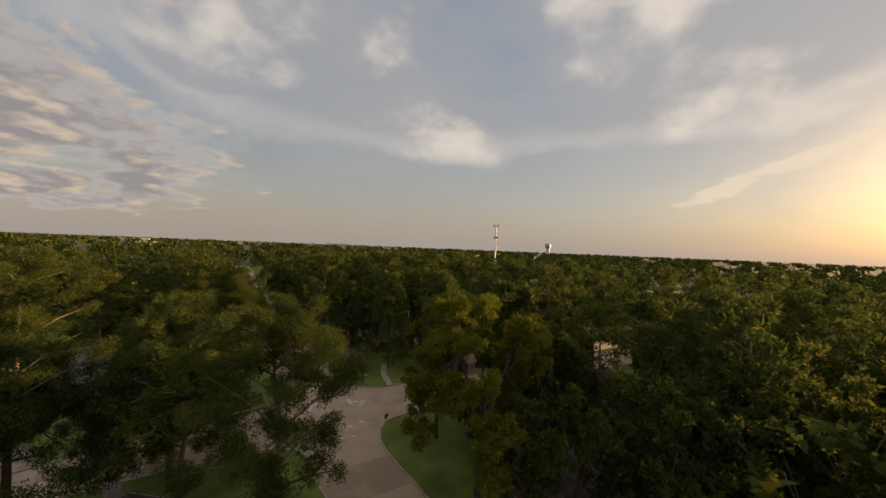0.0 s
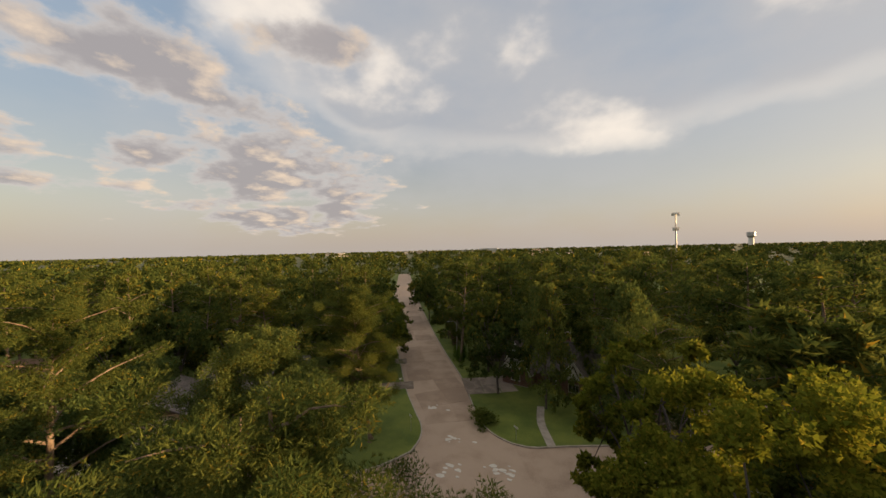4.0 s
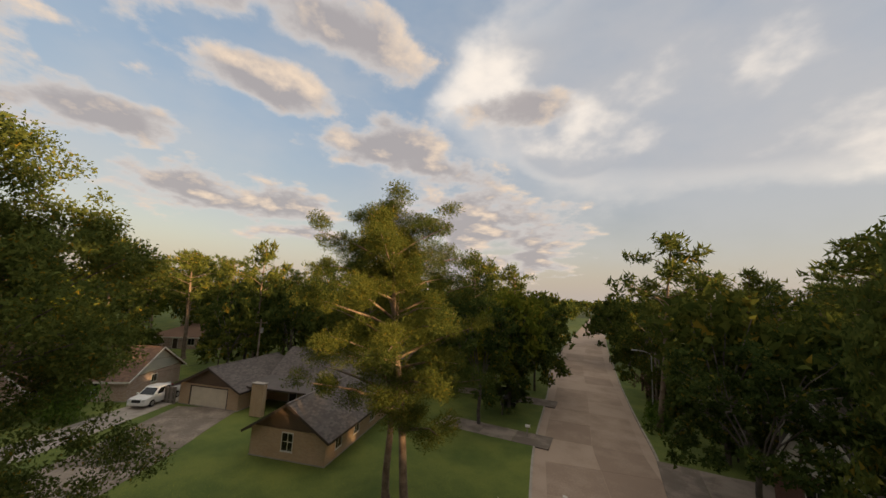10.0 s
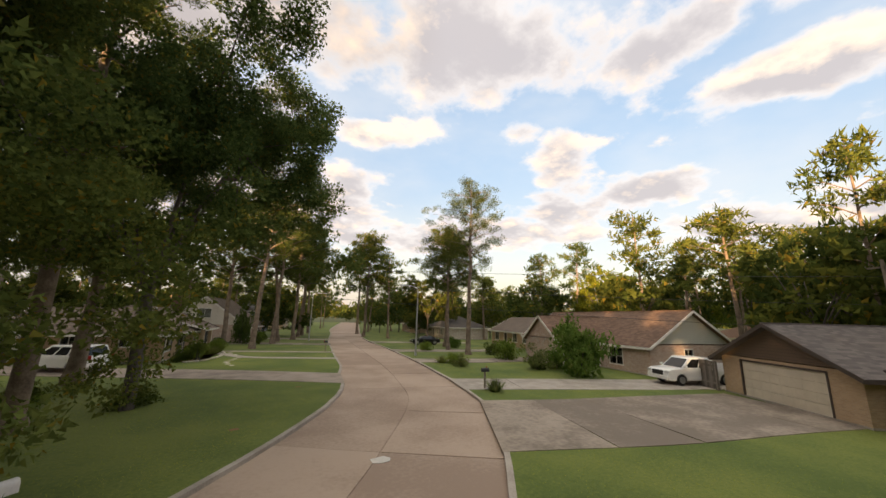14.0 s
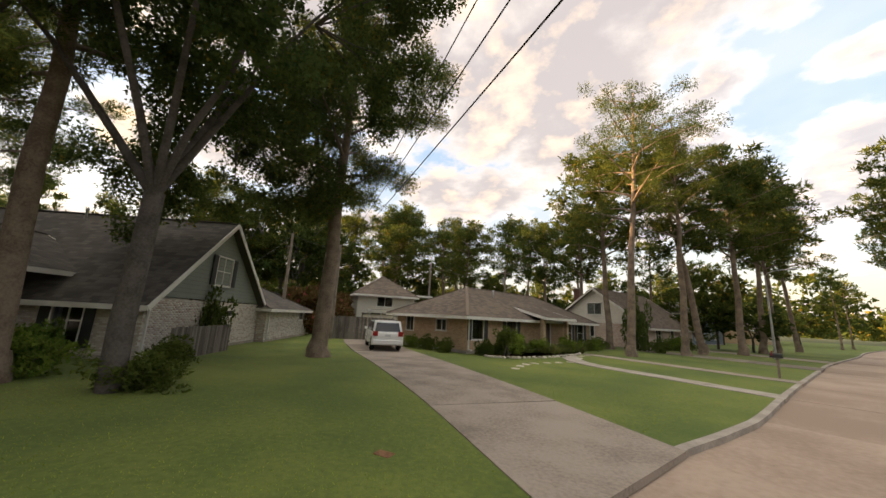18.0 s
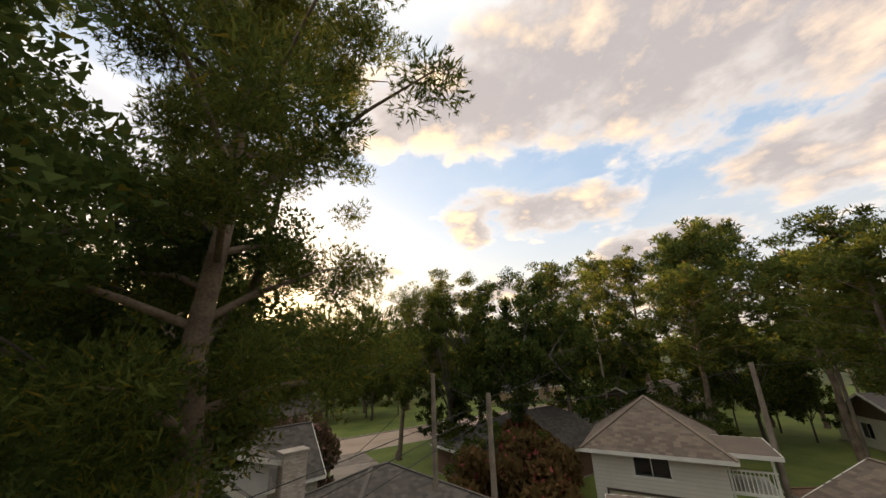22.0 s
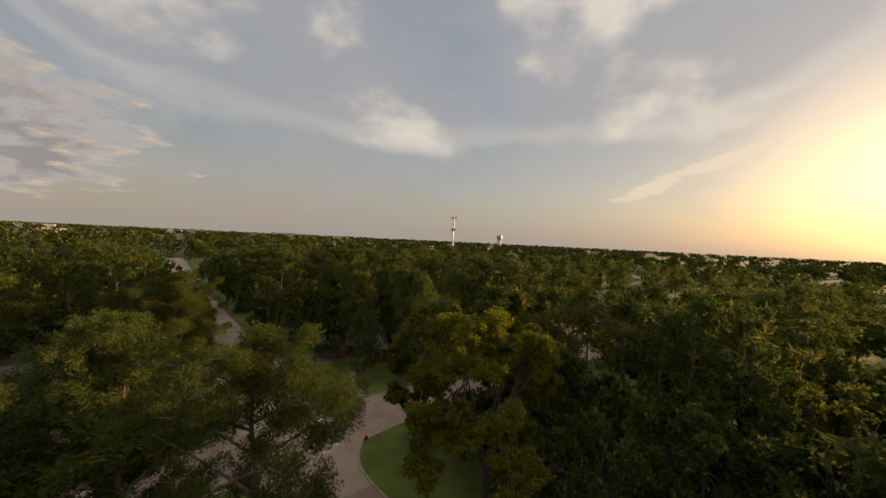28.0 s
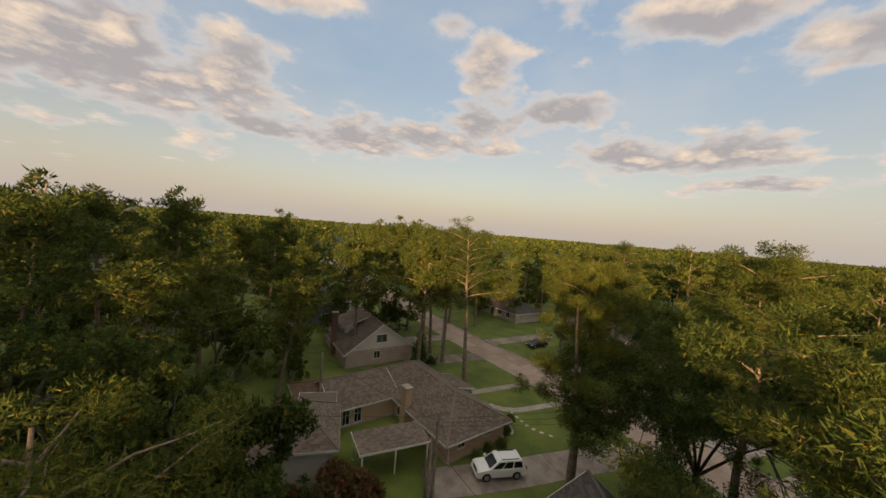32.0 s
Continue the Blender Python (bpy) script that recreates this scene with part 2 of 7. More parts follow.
M_GRASS = material("lawn_grass", (0.066, 0.102, 0.014), (0.148, 0.174, 0.03), 0.25, 9.0, 0.95, 0.5, 40)
M_WILD = material("rough_ground", (0.04, 0.06, 0.018), (0.075, 0.085, 0.03), 0.08, 1.5, 1.0, 0.3, 4)
M_ROAD = material("road_concrete", (0.28, 0.2, 0.15), (0.4, 0.3, 0.23), 0.35, 7.0, 0.9, 0.25, 60, per=0.25)
M_KERB = material("kerb_concrete", (0.26, 0.225, 0.19), (0.4, 0.35, 0.3), 1.0, 14, 0.9, 0.2, 60)
M_DRIVE = material("drive_concrete", (0.155, 0.122, 0.098), (0.33, 0.27, 0.222), 0.6, 14, 0.9, 0.45, 70, per=0.2)
M_BARK = material("pine_bark", (0.12, 0.085, 0.06), (0.24, 0.18, 0.13), 2.0, 16, 0.95, 0.9, 14)
M_BARK2 = material("oak_bark", (0.06, 0.05, 0.042), (0.12, 0.1, 0.085), 2.0, 16, 0.95, 0.9, 14)
L_PINE = leaf_material("pine_needles", (0.05, 0.08, 0.024), (0.13, 0.156, 0.042))
L_OAK = leaf_material("oak_leaves", (0.066, 0.098, 0.031), (0.142, 0.18, 0.053))
L_LIME = leaf_material("yellow_green_leaves", (0.075, 0.105, 0.016), (0.17, 0.19, 0.03), (0.24, 0.21, 0.035))
L_FAR = leaf_material("distant_leaves", (0.034, 0.056, 0.018), (0.082, 0.104, 0.028), thin=0.12)
L_WOOD = leaf_material("woodland_leaves", (0.04, 0.064, 0.019), (0.1, 0.125, 0.033))


# ---- geometry helpers ----
def mesh_ob(name, bm, mat, parent=None, label=""):
    me = bpy.data.meshes.new(name)
    bm.to_mesh(me)
    bm.free()
    for m in mat if isinstance(mat, (list, tuple)) else [mat]:
        me.materials.append(m)
    ob = new(name, me)
    if parent:
        ob.parent = parent
    return tagged(ob, label)


part = mesh_ob


def raw_mesh(name, verts, faces, mat, smooth=False):
    me = bpy.data.meshes.new(name)
    verts = np.asarray(verts, np.float32)
    faces = np.asarray(faces, np.int32)
    k = faces.shape[1]
    me.vertices.add(len(verts))
    me.vertices.foreach_set("co", verts.ravel())
    me.loops.add(faces.size)
    me.loops.foreach_set("vertex_index", faces.ravel())
    me.polygons.add(len(faces))
    me.polygons.foreach_set("loop_start", np.arange(0, faces.size, k, dtype=np.int32))
    me.polygons.foreach_set("loop_total", np.full(len(faces), k, np.int32))
    if smooth:
        me.polygons.foreach_set("use_smooth", np.ones(len(faces), bool))
    me.materials.append(mat)
    me.update(calc_edges=True)
    return me


def box(bm, x0, y0, z0, x1, y1, z1, m=None, bevel=0.0):
    """A box between two corners, turned by m."""
    made = bmesh.ops.create_cube(bm, size=1)["verts"]
    bmesh.ops.scale(bm, vec=(x1 - x0, y1 - y0, z1 - z0), verts=made)
    bmesh.ops.translate(bm, vec=((x0 + x1) / 2, (y0 + y1) / 2, (z0 + z1) / 2), verts=made)
    if bevel:
        edges = {e for v in made for e in v.link_edges}
        made = list({v for f in bmesh.ops.bevel(bm, geom=list(edges), offset=bevel, segments=2, affect="EDGES", profile=0.6)["faces"] for v in f.verts} | {v for v in made if v.is_valid})
    if m is not None:
        bmesh.ops.transform(bm, matrix=m, verts=made)
    return made


def slab(name, pts, z0, z1, mat, parent=None):
    """A flat plate over a plan outline."""
    bm = bmesh.new()
    top = [bm.verts.new((x, y, z1)) for x, y in pts]
    low = [bm.verts.new((x, y, z0)) for x, y in pts]
    f = bm.faces.new(top)
    n = len(pts)
    for i in range(n):
        bm.faces.new((low[i], low[(i + 1) % n], top[(i + 1) % n], top[i]))
    f.normal_update()
    bmesh.ops.recalc_face_normals(bm, faces=bm.faces)
    bmesh.ops.triangulate(bm, faces=[g for g in bm.faces if len(g.verts) > 4])
    return mesh_ob(name, bm, mat, parent)


def smooth_line(pts, step=1.5):
    """A rounded polyline through plan points."""
    p = [Vector((*q, 0)) for q in pts]
    p = [2 * p[0] - p[1]] + p + [2 * p[-1] - p[-2]]
    res = []
    for a, b, c, d in zip(p, p[1:], p[2:], p[3:]):
        n = max(1, int((c - b).length / step))
        for i in range(n):
            t = i / n
            res.append(0.5 * (2 * b + (c - a) * t + (2 * a - 5 * b + 4 * c - d) * t * t + (3 * b - a - 3 * c + d) * t**3))
    res.append(p[-2])
    return [(q.x, q.y) for q in res]


def strip(name, line, width, z0, z1, mat, side=0.0, parent=None):
    """A band along a plan line; side shifts it to the line's left."""
    bm = bmesh.new()
    rows = []
    for i, q in enumerate(line):
        a, b = Vector(line[max(0, i - 1)]), Vector(line[min(len(line) - 1, i + 1)])
        d = (b - a).normalized()
        nrm = Vector((-d.y, d.x))
        l, r = Vector(q) + nrm * (side + width / 2), Vector(q) + nrm * (side - width / 2)
        rows.append([bm.verts.new((*v, z)) for v, z in ((l, z0), (l, z1), (r, z1), (r, z0))])
    for a, b in zip(rows, rows[1:]):
        for k in range(3):
            bm.faces.new((a[k], b[k], b[k + 1], a[k + 1]))
    for e in (rows[0], rows[-1]):
        bm.faces.new(e)
    bmesh.ops.recalc_face_normals(bm, faces=bm.faces)
    return mesh_ob(name, bm, mat, parent)


# ---- ground, roads and lots ----
def disc(name, radius, z, mat):
    bm = bmesh.new()
    bmesh.ops.create_circle(bm, cap_ends=True, radius=radius, segments=96, matrix=Matrix.Translation((-20, 40, z)))
    return mesh_ob(name, bm, mat)


tagged(disc("ground", 9000, -0.06, M_WILD), "dark wooded suburban ground reaching the horizon", "ground", kind="structure")

# kerb lines, one per corner lot
K_SW_B = smooth_line([(-150, -190), (-90, -78), (-72, -40), (-61.5, -18.4), (-57.2, -8.4), (-51.7, 4.7), (-48.6, 12.4), (-46.7, 15.9), (-45, 19.9), (-43.3, 22.7), (-41.7, 24.7), (-38.5, 27.9), (-35.6, 30.4), (-32.6, 32.6), (-28.6, 35), (-24.4, 37.4), (-20.6, 39.2), (-18.2, 38.9), (-15.4, 36.8), (-14.2, 34.2)])
K_SW_D = smooth_line([(-14.2, 34.2), (-6, 24.2), (0.8, 13), (6.2, -0.2), (15, -22), (40, -85)])
K_NW_B = smooth_line([(-160, -184), (-100, -76), (-72.4, -25.5), (-61.7, 0.8), (-57.2, 11.8), (-54.8, 17.1), (-53.4, 20), (-51.9, 23.3), (-50, 26.6), (-48.6, 29), (-46.3, 31.6), (-44, 33.8), (-41.6, 35.8), (-36.4, 40), (-31.4, 43.8), (-28, 47.4), (-26.2, 51.2)])
K_NW_A = smooth_line([(-26.2, 51.2), (-26.6, 54.2), (-28.1, 57.2), (-31.4, 60.9), (-37.8, 68.4), (-50, 84.6), (-69.5, 109.5), (-104, 163), (-200, 315)])
K_NE_A = smooth_line([(-190, 320), (-94, 170), (-59, 117.5), (-48.6, 102.2), (-41.8, 92.6), (-36.6, 85.4), (-29.6, 75.9), (-25.3, 68.9), (-21, 61.9), (-17.2, 58.6), (-13.2, 57.8), (-8.8, 59.9)])
K_NE_C = smooth_line([(-8.8, 59.9), (-1, 63.6), (14, 71), (60, 97), (180, 166)])
K_SE_C = smooth_line([(184, 159), (64, 90), (18, 64), (2, 54.6), (-5.4, 49.8), (-9, 46.4), (-8.9, 42.6)])
K_SE_D = smooth_line([(-8.9, 42.6), (-7.5, 39.6), (-0.8, 30.4), (7.7, 16.5), (10, 11.3), (14.6, 0.7), (24, -21), (49, -84)])

TOP = 0.13
lots = []
for nm, line, far in (
    ("lawn_1", K_SW_B + K_SW_D, []),
    ("lawn_2", K_NW_B + K_NW_A, [(-330, 250), (-330, -150)]),
    ("lawn_3", K_NE_A + K_NE_C, [(150, 330)]),
    ("lawn_4", K_SE_C + K_SE_D, [(200, -84)]),
):
    lots.append(tagged(slab(nm, line + far, -0.05, TOP, M_GRASS), "mown green grass lawn of the corner lot behind the kerb", "lawn", kind="structure"))
for nm, line in (("kerb_1", K_SW_B + K_SW_D[1:]), ("kerb_2", K_NW_B + K_NW_A[1:]), ("kerb_3", K_NE_A + K_NE_C[1:]), ("kerb_4", K_SE_C + K_SE_D[1:])):
    tagged(strip(nm, line, 0.2, -0.04, TOP + 0.015, M_KERB), "weathered concrete street kerb", "kerb", kind="structure")

ROAD_AD = smooth_line([(45, -86), (19.5, -21.5), (10.4, 0.2), (4.3, 14.6), (-8.5, 34), (-17, 49), (-26, 63.5), (-33.7, 72.1), (-45.9, 88.8), (-64, 113.5), (-99, 166.5), (-195, 318)], 4)
ROAD_B = smooth_line([(-155, -187), (-95, -77), (-72.2, -33), (-66.9, -21.9), (-59.4, -3.8), (-52.9, 12.1), (-49.2, 20), (-46, 25.7), (-40.8, 31), (-34.4, 36.4), (-26, 43), (-17, 50)], 4)
ROAD_C = smooth_line([(-17, 50), (-7, 54.8), (0, 58.6), (16, 67.5), (62, 93.5), (182, 162)], 4)
for nm, line, wd, lift in (("road_1", ROAD_AD, 12.5, 0), ("road_2", ROAD_B, 13, -0.012), ("road_3", ROAD_C, 12, -0.024)):
    tagged(strip(nm, line, wd, -0.05, lift, M_ROAD), "worn pinkish-tan concrete residential street", "road", kind="structure")

# concrete panels of the streets, two lanes wide with open joints
ROAD_OBS = {o.name: o for o in bpy.data.objects if o.name.startswith("road_")}
for nm, line, z, keep in (("road_1", ROAD_AD, 0.012, lambda x, y: (y < 40 or 60 < y < 150) and y > -40), ("road_2", ROAD_B, 0.01, lambda x, y: x < -29 and y > -60)):
    fine = smooth_line(line, 1.0)
    for i in range(0, len(fine) - 6, 5):
        if keep(*fine[i]) and keep(*fine[i + 5]):
            seg = fine[i:i + 6]
            p, q = Vector(seg[0]), Vector(seg[1])
            seg = [tuple(p + (q - p) * 0.025)] + seg[1:]
            for side in (-2.32, 2.32):
                strip("panel", seg, 4.6, -0.04, z + 0.003 * ((i // 5 + (side > 0)) % 3), M_ROAD, side, ROAD_OBS[nm])

# ---- trees ----
RNG = np.random.default_rng(7)


def tube(pts, radii, sides=8):
    """Verts and quads of a tapered limb along points."""
    v, f = [], []
    for i, (p, r) in enumerate(zip(pts, radii)):
        d = (pts[min(i + 1, len(pts) - 1)] - pts[max(i - 1, 0)])
        d = d / (np.linalg.norm(d) + 1e-9)
        a = np.cross(d, (0.3, 0.9, 0.1))
        a /= np.linalg.norm(a)
        b = np.cross(d, a)
        for k in range(sides):
            t = 2 * pi * k / sides
            v.append(p + r * (cos(t) * a + sin(t) * b))
    for i in range(len(pts) - 1):
        for k in range(sides):
            a, b = i * sides + k, i * sides + (k + 1) % sides
            f.append((a, b, b + sides, a + sides))
    return v, f


def leaves(centres, radii, count, size, flat=0.6, shell=0.5, slim=1.0):
    """Small leaf triangles scattered through clumps; slim ones point outward like needles."""
    c, r = np.asarray(centres), np.asarray(radii)
    p = r**2 / (r**2).sum()
    pick = RNG.choice(len(c), count, p=p)
    d = RNG.normal(size=(count, 3))
    d /= np.linalg.norm(d, axis=1, keepdims=True)
    rad = r[pick] * (shell + (1 - shell) * RNG.random(count)) ** 0.8
    q = c[pick] + d * rad[:, None] * (1, 1, flat)
    a = RNG.normal(size=(count, 3)) * (1.0 if slim == 1 else 0.55) + d * 0.8
    if slim < 1:
        a[:, 2] += 0.3
    a /= np.linalg.norm(a, axis=1, keepdims=True)
    b = np.cross(a, RNG.normal(size=(count, 3)))
    b /= np.linalg.norm(b, axis=1, keepdims=True)
    s = size * (0.6 + 0.8 * RNG.random(count))[:, None]
    v = np.stack([q - b * s * 0.5 * slim, q + b * s * 0.5 * slim, q + a * s * 1.3], 1).reshape(-1, 3)
    return v, np.arange(3 * count).reshape(-1, 3)


def needles(centres, radii, count, length, width, per):
    """Pine tufts: sprays of needles that stand out from the shells of the clumps."""
    c, r = np.asarray(centres), np.asarray(radii)
    n = count // per
    pick = RNG.choice(len(c), n, p=r**2 / (r**2).sum())
    d = RNG.normal(size=(n, 3)) + (0, 0, 0.3)
    d /= np.linalg.norm(d, axis=1, keepdims=True)
    q = c[pick] + d * (r[pick] * (0.55 + 0.45 * RNG.random(n) ** 0.6))[:, None] * (1, 1, 0.75)
    q, d = np.repeat(q, per, 0), np.repeat(d, per, 0)
    m = len(q)
    a = RNG.normal(size=(m, 3)) * 0.6 + d * 0.75 + (0, 0, 0.25)
    a /= np.linalg.norm(a, axis=1, keepdims=True)
    b = np.cross(a, RNG.normal(size=(m, 3)))
    b *= 0.5 * width / np.linalg.norm(b, axis=1, keepdims=True)
    tip = a * (length * (0.6 + 0.5 * RNG.random(m)))[:, None]
    v = np.stack([q - b + tip * 0.12, q + b + tip * 0.12, q + tip], 1).reshape(-1, 3)
    return v, np.arange(3 * m).reshape(-1, 3)


def tree_meshes(kind, height, spread, seed, count, leaf, bole=1.0):
    """Trunk with limbs, and crown, of one tree standing at the origin."""
    rng = np.random.default_rng(seed)
    verts, faces, cents, rads = [], [], [], []

    def limb(a, b, r0, r1, n=5, sag=0.0, sides=7):
        t = np.linspace(0, 1, n)[:, None]
        pts = a + (b - a) * t + (0, 0, 1) * (np.sin(t * pi) * sag) + rng.normal(size=(n, 3)) * 0.06 * np.sin(t * pi)
        v, f = tube(pts, np.linspace(r0, r1, n), sides)
        o = len(verts)
        verts.extend(v)
        faces.extend([tuple(k + o for k in q) for q in f])
        return pts

    h = height
    if kind == "pine":
        lean = rng.normal(size=2) * 0.03 * h
        top = np.array([lean[0], lean[1], h * 0.96])
        limb(np.zeros(3), top, (0.012 * h + 0.04) * bole, 0.05, 9, 0, 12)
        limb(np.array([0, 0, -0.2]), np.array([0, 0, 0.9]), (0.019 * h + 0.07) * bole, (0.0118 * h + 0.04) * bole, 4, 0, 12)
        if bole > 1.0:
            # a heavy second stem that forks off low down
            side = np.array([0.75 * spread, -0.05 * spread, 0.84 * h])
            knee = np.array([0.34 * spread, -0.02 * spread, 0.46 * h])
            limb(np.array([0, 0, 0.3 * h]), knee, 0.0095 * h, 0.0075 * h, 5, 0.1, 9)
            limb(knee, side, 0.0075 * h, 0.05, 6, 0.2, 8)
            for k in range(12):
                cents.append(side + rng.normal(size=3) * (1.5, 1.5, 1.9))
                rads.append(0.9)
        n, low = (28 if bole > 1.0 else 27 if count > 5000 else 15), 0.28 if count > 200000 and bole == 1.0 else 0.36 if count > 90000 else 0.46 if count > 25000 else 0.44
        for i in range(n):
            z = low + (0.96 - low) * (i + rng.random()) / n
            ang = i * 2.4 + rng.random()
            reach = spread * (1.05 - 0.75 * abs((z - 0.5 * low - 0.44) / (0.56 - 0.5 * low)) ** 2.0) * (0.6 + 0.5 * rng.random())
            a = np.array([lean[0] * z, lean[1] * z, z * h * 0.96])
            b = a + (cos(ang) * reach, sin(ang) * reach, reach * (0.15 + 0.35 * rng.random()))
            pts = limb(a, b, (0.035 + 0.014 * spread) * (1.5 - z), 0.015, 5 if count > 5000 else 3, 0.25, 5 if count > 5000 else 3)
            for k in ((0.22, 0.5, 0.75, 1.0) if z > 0.7 else (0.5, 0.75, 1.0)):
                c = a + (b - a) * k + rng.normal(size=3) * 0.35
                cents.append(c)
                rads.append((0.75 + 0.5 * rng.random()) * (0.55 + (0.15 if count > 5000 else 0.125) * spread))
        for z in (0.86, 0.93, 1.0):
            cents.append(top * (1, 1, z) + rng.normal(size=3) * 0.3)
            rads.append(0.24 * spread)
        flat = 0.55
    else:
        fork = h * (0.27 if kind == "oak" else 0.32)
        limb(np.zeros(3), np.array([0, 0, fork]), 0.013 * h + 0.04, 0.011 * h + 0.03, 4, 0, 10)
        n = 7
        for i in range(n):
            ang = i * 2 * pi / n + rng.random()
            out_, up = spread * (0.55 if kind == "elm" else 1.0) * (0.35 + 0.3 * rng.random()), h * (0.55 + 0.25 * rng.random())
            mid = np.array([cos(ang) * out_, sin(ang) * out_, up])
            limb(np.array([0, 0, fork - 0.1]), mid, 0.0062 * h + 0.01, 0.03, 6, 0.4, 6)
            for k in range(6):
                a2 = ang + rng.normal() * 0.8
                tip = mid + (cos(a2) * spread * 0.5 * rng.random(), sin(a2) * spread * 0.5 * rng.random(), h * (rng.random() * 0.42 - 0.3))
                if count > 5000:
                    limb(mid * 0.8 + np.array([0, 0, fork * 0.2]), tip, 0.05, 0.02, 4, 0.1, 4)
                tip[2] = max(tip[2], (0.1 if kind == "elm" else 0.24) * h)
                cents.append(tip)
                rads.append(spread * (0.16 + 0.12 * rng.random()))
        cents.append(np.array([0, 0, h * 0.88]))
        rads.append(spread * 0.3)
        if kind == "elm":
            for i in range(90):
                t, u = rng.random() * 2 * pi, rng.random()
                reach = spread * (0.35 + 0.55 * sqrt(rng.random())) * (1.0 - 1.05 * max(0.0, u - 0.3))
                cents.append(np.array([cos(t) * reach, sin(t) * reach, h * (0.07 + 0.88 * u)]))
                rads.append(spread * (0.16 + 0.12 * rng.random()))
        for i in range(26 if spread > 9 else 0):
            t, reach = rng.random() * 2 * pi, spread * 0.6 * rng.random()
            cents.append(np.array([cos(t) * reach, sin(t) * reach, h * (0.4 + 0.45 * rng.random())]))
            rads.append(spread * (0.14 + 0.1 * rng.random()))
        for i in range(34 if spread > 9 else 0 if kind == "elm" else 16):
            t, u = rng.random() * 2 * pi, rng.random()
            cents.append(np.array([cos(t) * spread * (0.5 + 0.45 * (1 - u)), sin(t) * spread * (0.5 + 0.45 * (1 - u)), h * (0.3 + 0.6 * u)]))
            rads.append(spread * (0.14 + 0.12 * rng.random()))
        flat = 0.75
    # each clump is broken up into smaller ones with gaps between
    near = count > 40000
    k = (4 if count > 5000 else 7) if kind == "pine" else (9 if near else 6)
    c0, r0 = np.repeat(np.array(cents), k, 0), np.repeat(np.array(rads), k)
    way_ = rng.normal(size=c0.shape)
    way_ /= np.linalg.norm(way_, axis=1, keepdims=True)
    cents = c0 + way_ * (r0 * ((0.15 + 0.5 * rng.random(len(r0))) if kind == "pine" and count > 5000 else (0.35 + 0.6 * rng.random(len(r0)))))[:, None] * (1, 1, flat)
    if kind == "pine" and count > 5000:
        rads = r0 * (0.4 + 0.24 * rng.random(len(r0)))
        inner = int(count * 0.4)
        lv, lf = leaves(cents, rads * 0.85, inner, leaf * (1.9 if near else 2.2), 0.75, 0.25, 0.28 if near else 0.45)
        nv, nf = needles(cents, rads, count - inner, leaf * (1.9 if near else 2.2), leaf * (0.3 if near else 0.6), 15 if near else 8)
        lv, lf = np.concatenate([lv, nv]), np.concatenate([lf, nf + len(lv)])
    else:
        rads = r0 * (0.26 + 0.2 * rng.random(len(r0)))
        lv, lf = leaves(cents, rads, count, leaf * (1.5 if kind == "pine" else 1.0), 0.85, 0.15, 0.45 if kind == "pine" else 1.0)
    return np.array(verts), faces, lv, lf


PROTO = {}
TREE_NAME = {"elm": "elm_tree", "pine": "pine_tree", "oak": "oak_tree", "lime": "yellow_green_tree", "wood": "broadleaf_tree"}
TREE_LABEL = {"elm": "tall dark elm leafy almost down to the lawn", "pine": "tall loblolly pine with a bare reddish trunk and tufted green crown", "oak": "dark green spreading live oak with heavy limbs",
              "lime": "yellow-green broadleaf tree catching evening sun", "wood": "dense green broadleaf tree among the houses"}


def tree(kind, x, y, height, spread, variant=0, base=TOP, turn=0.0, count=14000, own=False, leaf=0.2, bole=1.0):
    """A tree; those the camera passes near are grown at their own size, the others share a mesh."""
    h0, s0 = (height, spread) if own else (20.0, 4.2) if kind == "pine" else (14.0, 6.0)
    key = (kind, variant, count, (x, y) if own else 0)
    leafm = {"elm": L_OAK, "pine": L_PINE, "oak": L_OAK, "lime": L_LIME, "wood": L_WOOD}[kind]
    if key not in PROTO:
        tv, tf, lv, lf = tree_meshes("oak" if kind == "wood" else kind, h0, s0, variant * 11 + len(kind), count, leaf, bole)
        PROTO[key] = (raw_mesh("trunk", tv, tf, M_BARK if kind == "pine" else M_BARK2, True), raw_mesh("crown", lv, lf, leafm))
    e = new(TREE_NAME[kind])
    for nm, me in zip(("trunk", "crown"), PROTO[key]):
        new(nm, me).parent = e
    e.matrix_world = pose(x, y, base - 0.1, 0, 0, turn) @ Matrix.Diagonal((spread / s0, spread / s0, height / h0, 1))
    return tagged(e, TREE_LABEL[kind], "tree", "neighbourhood trees")




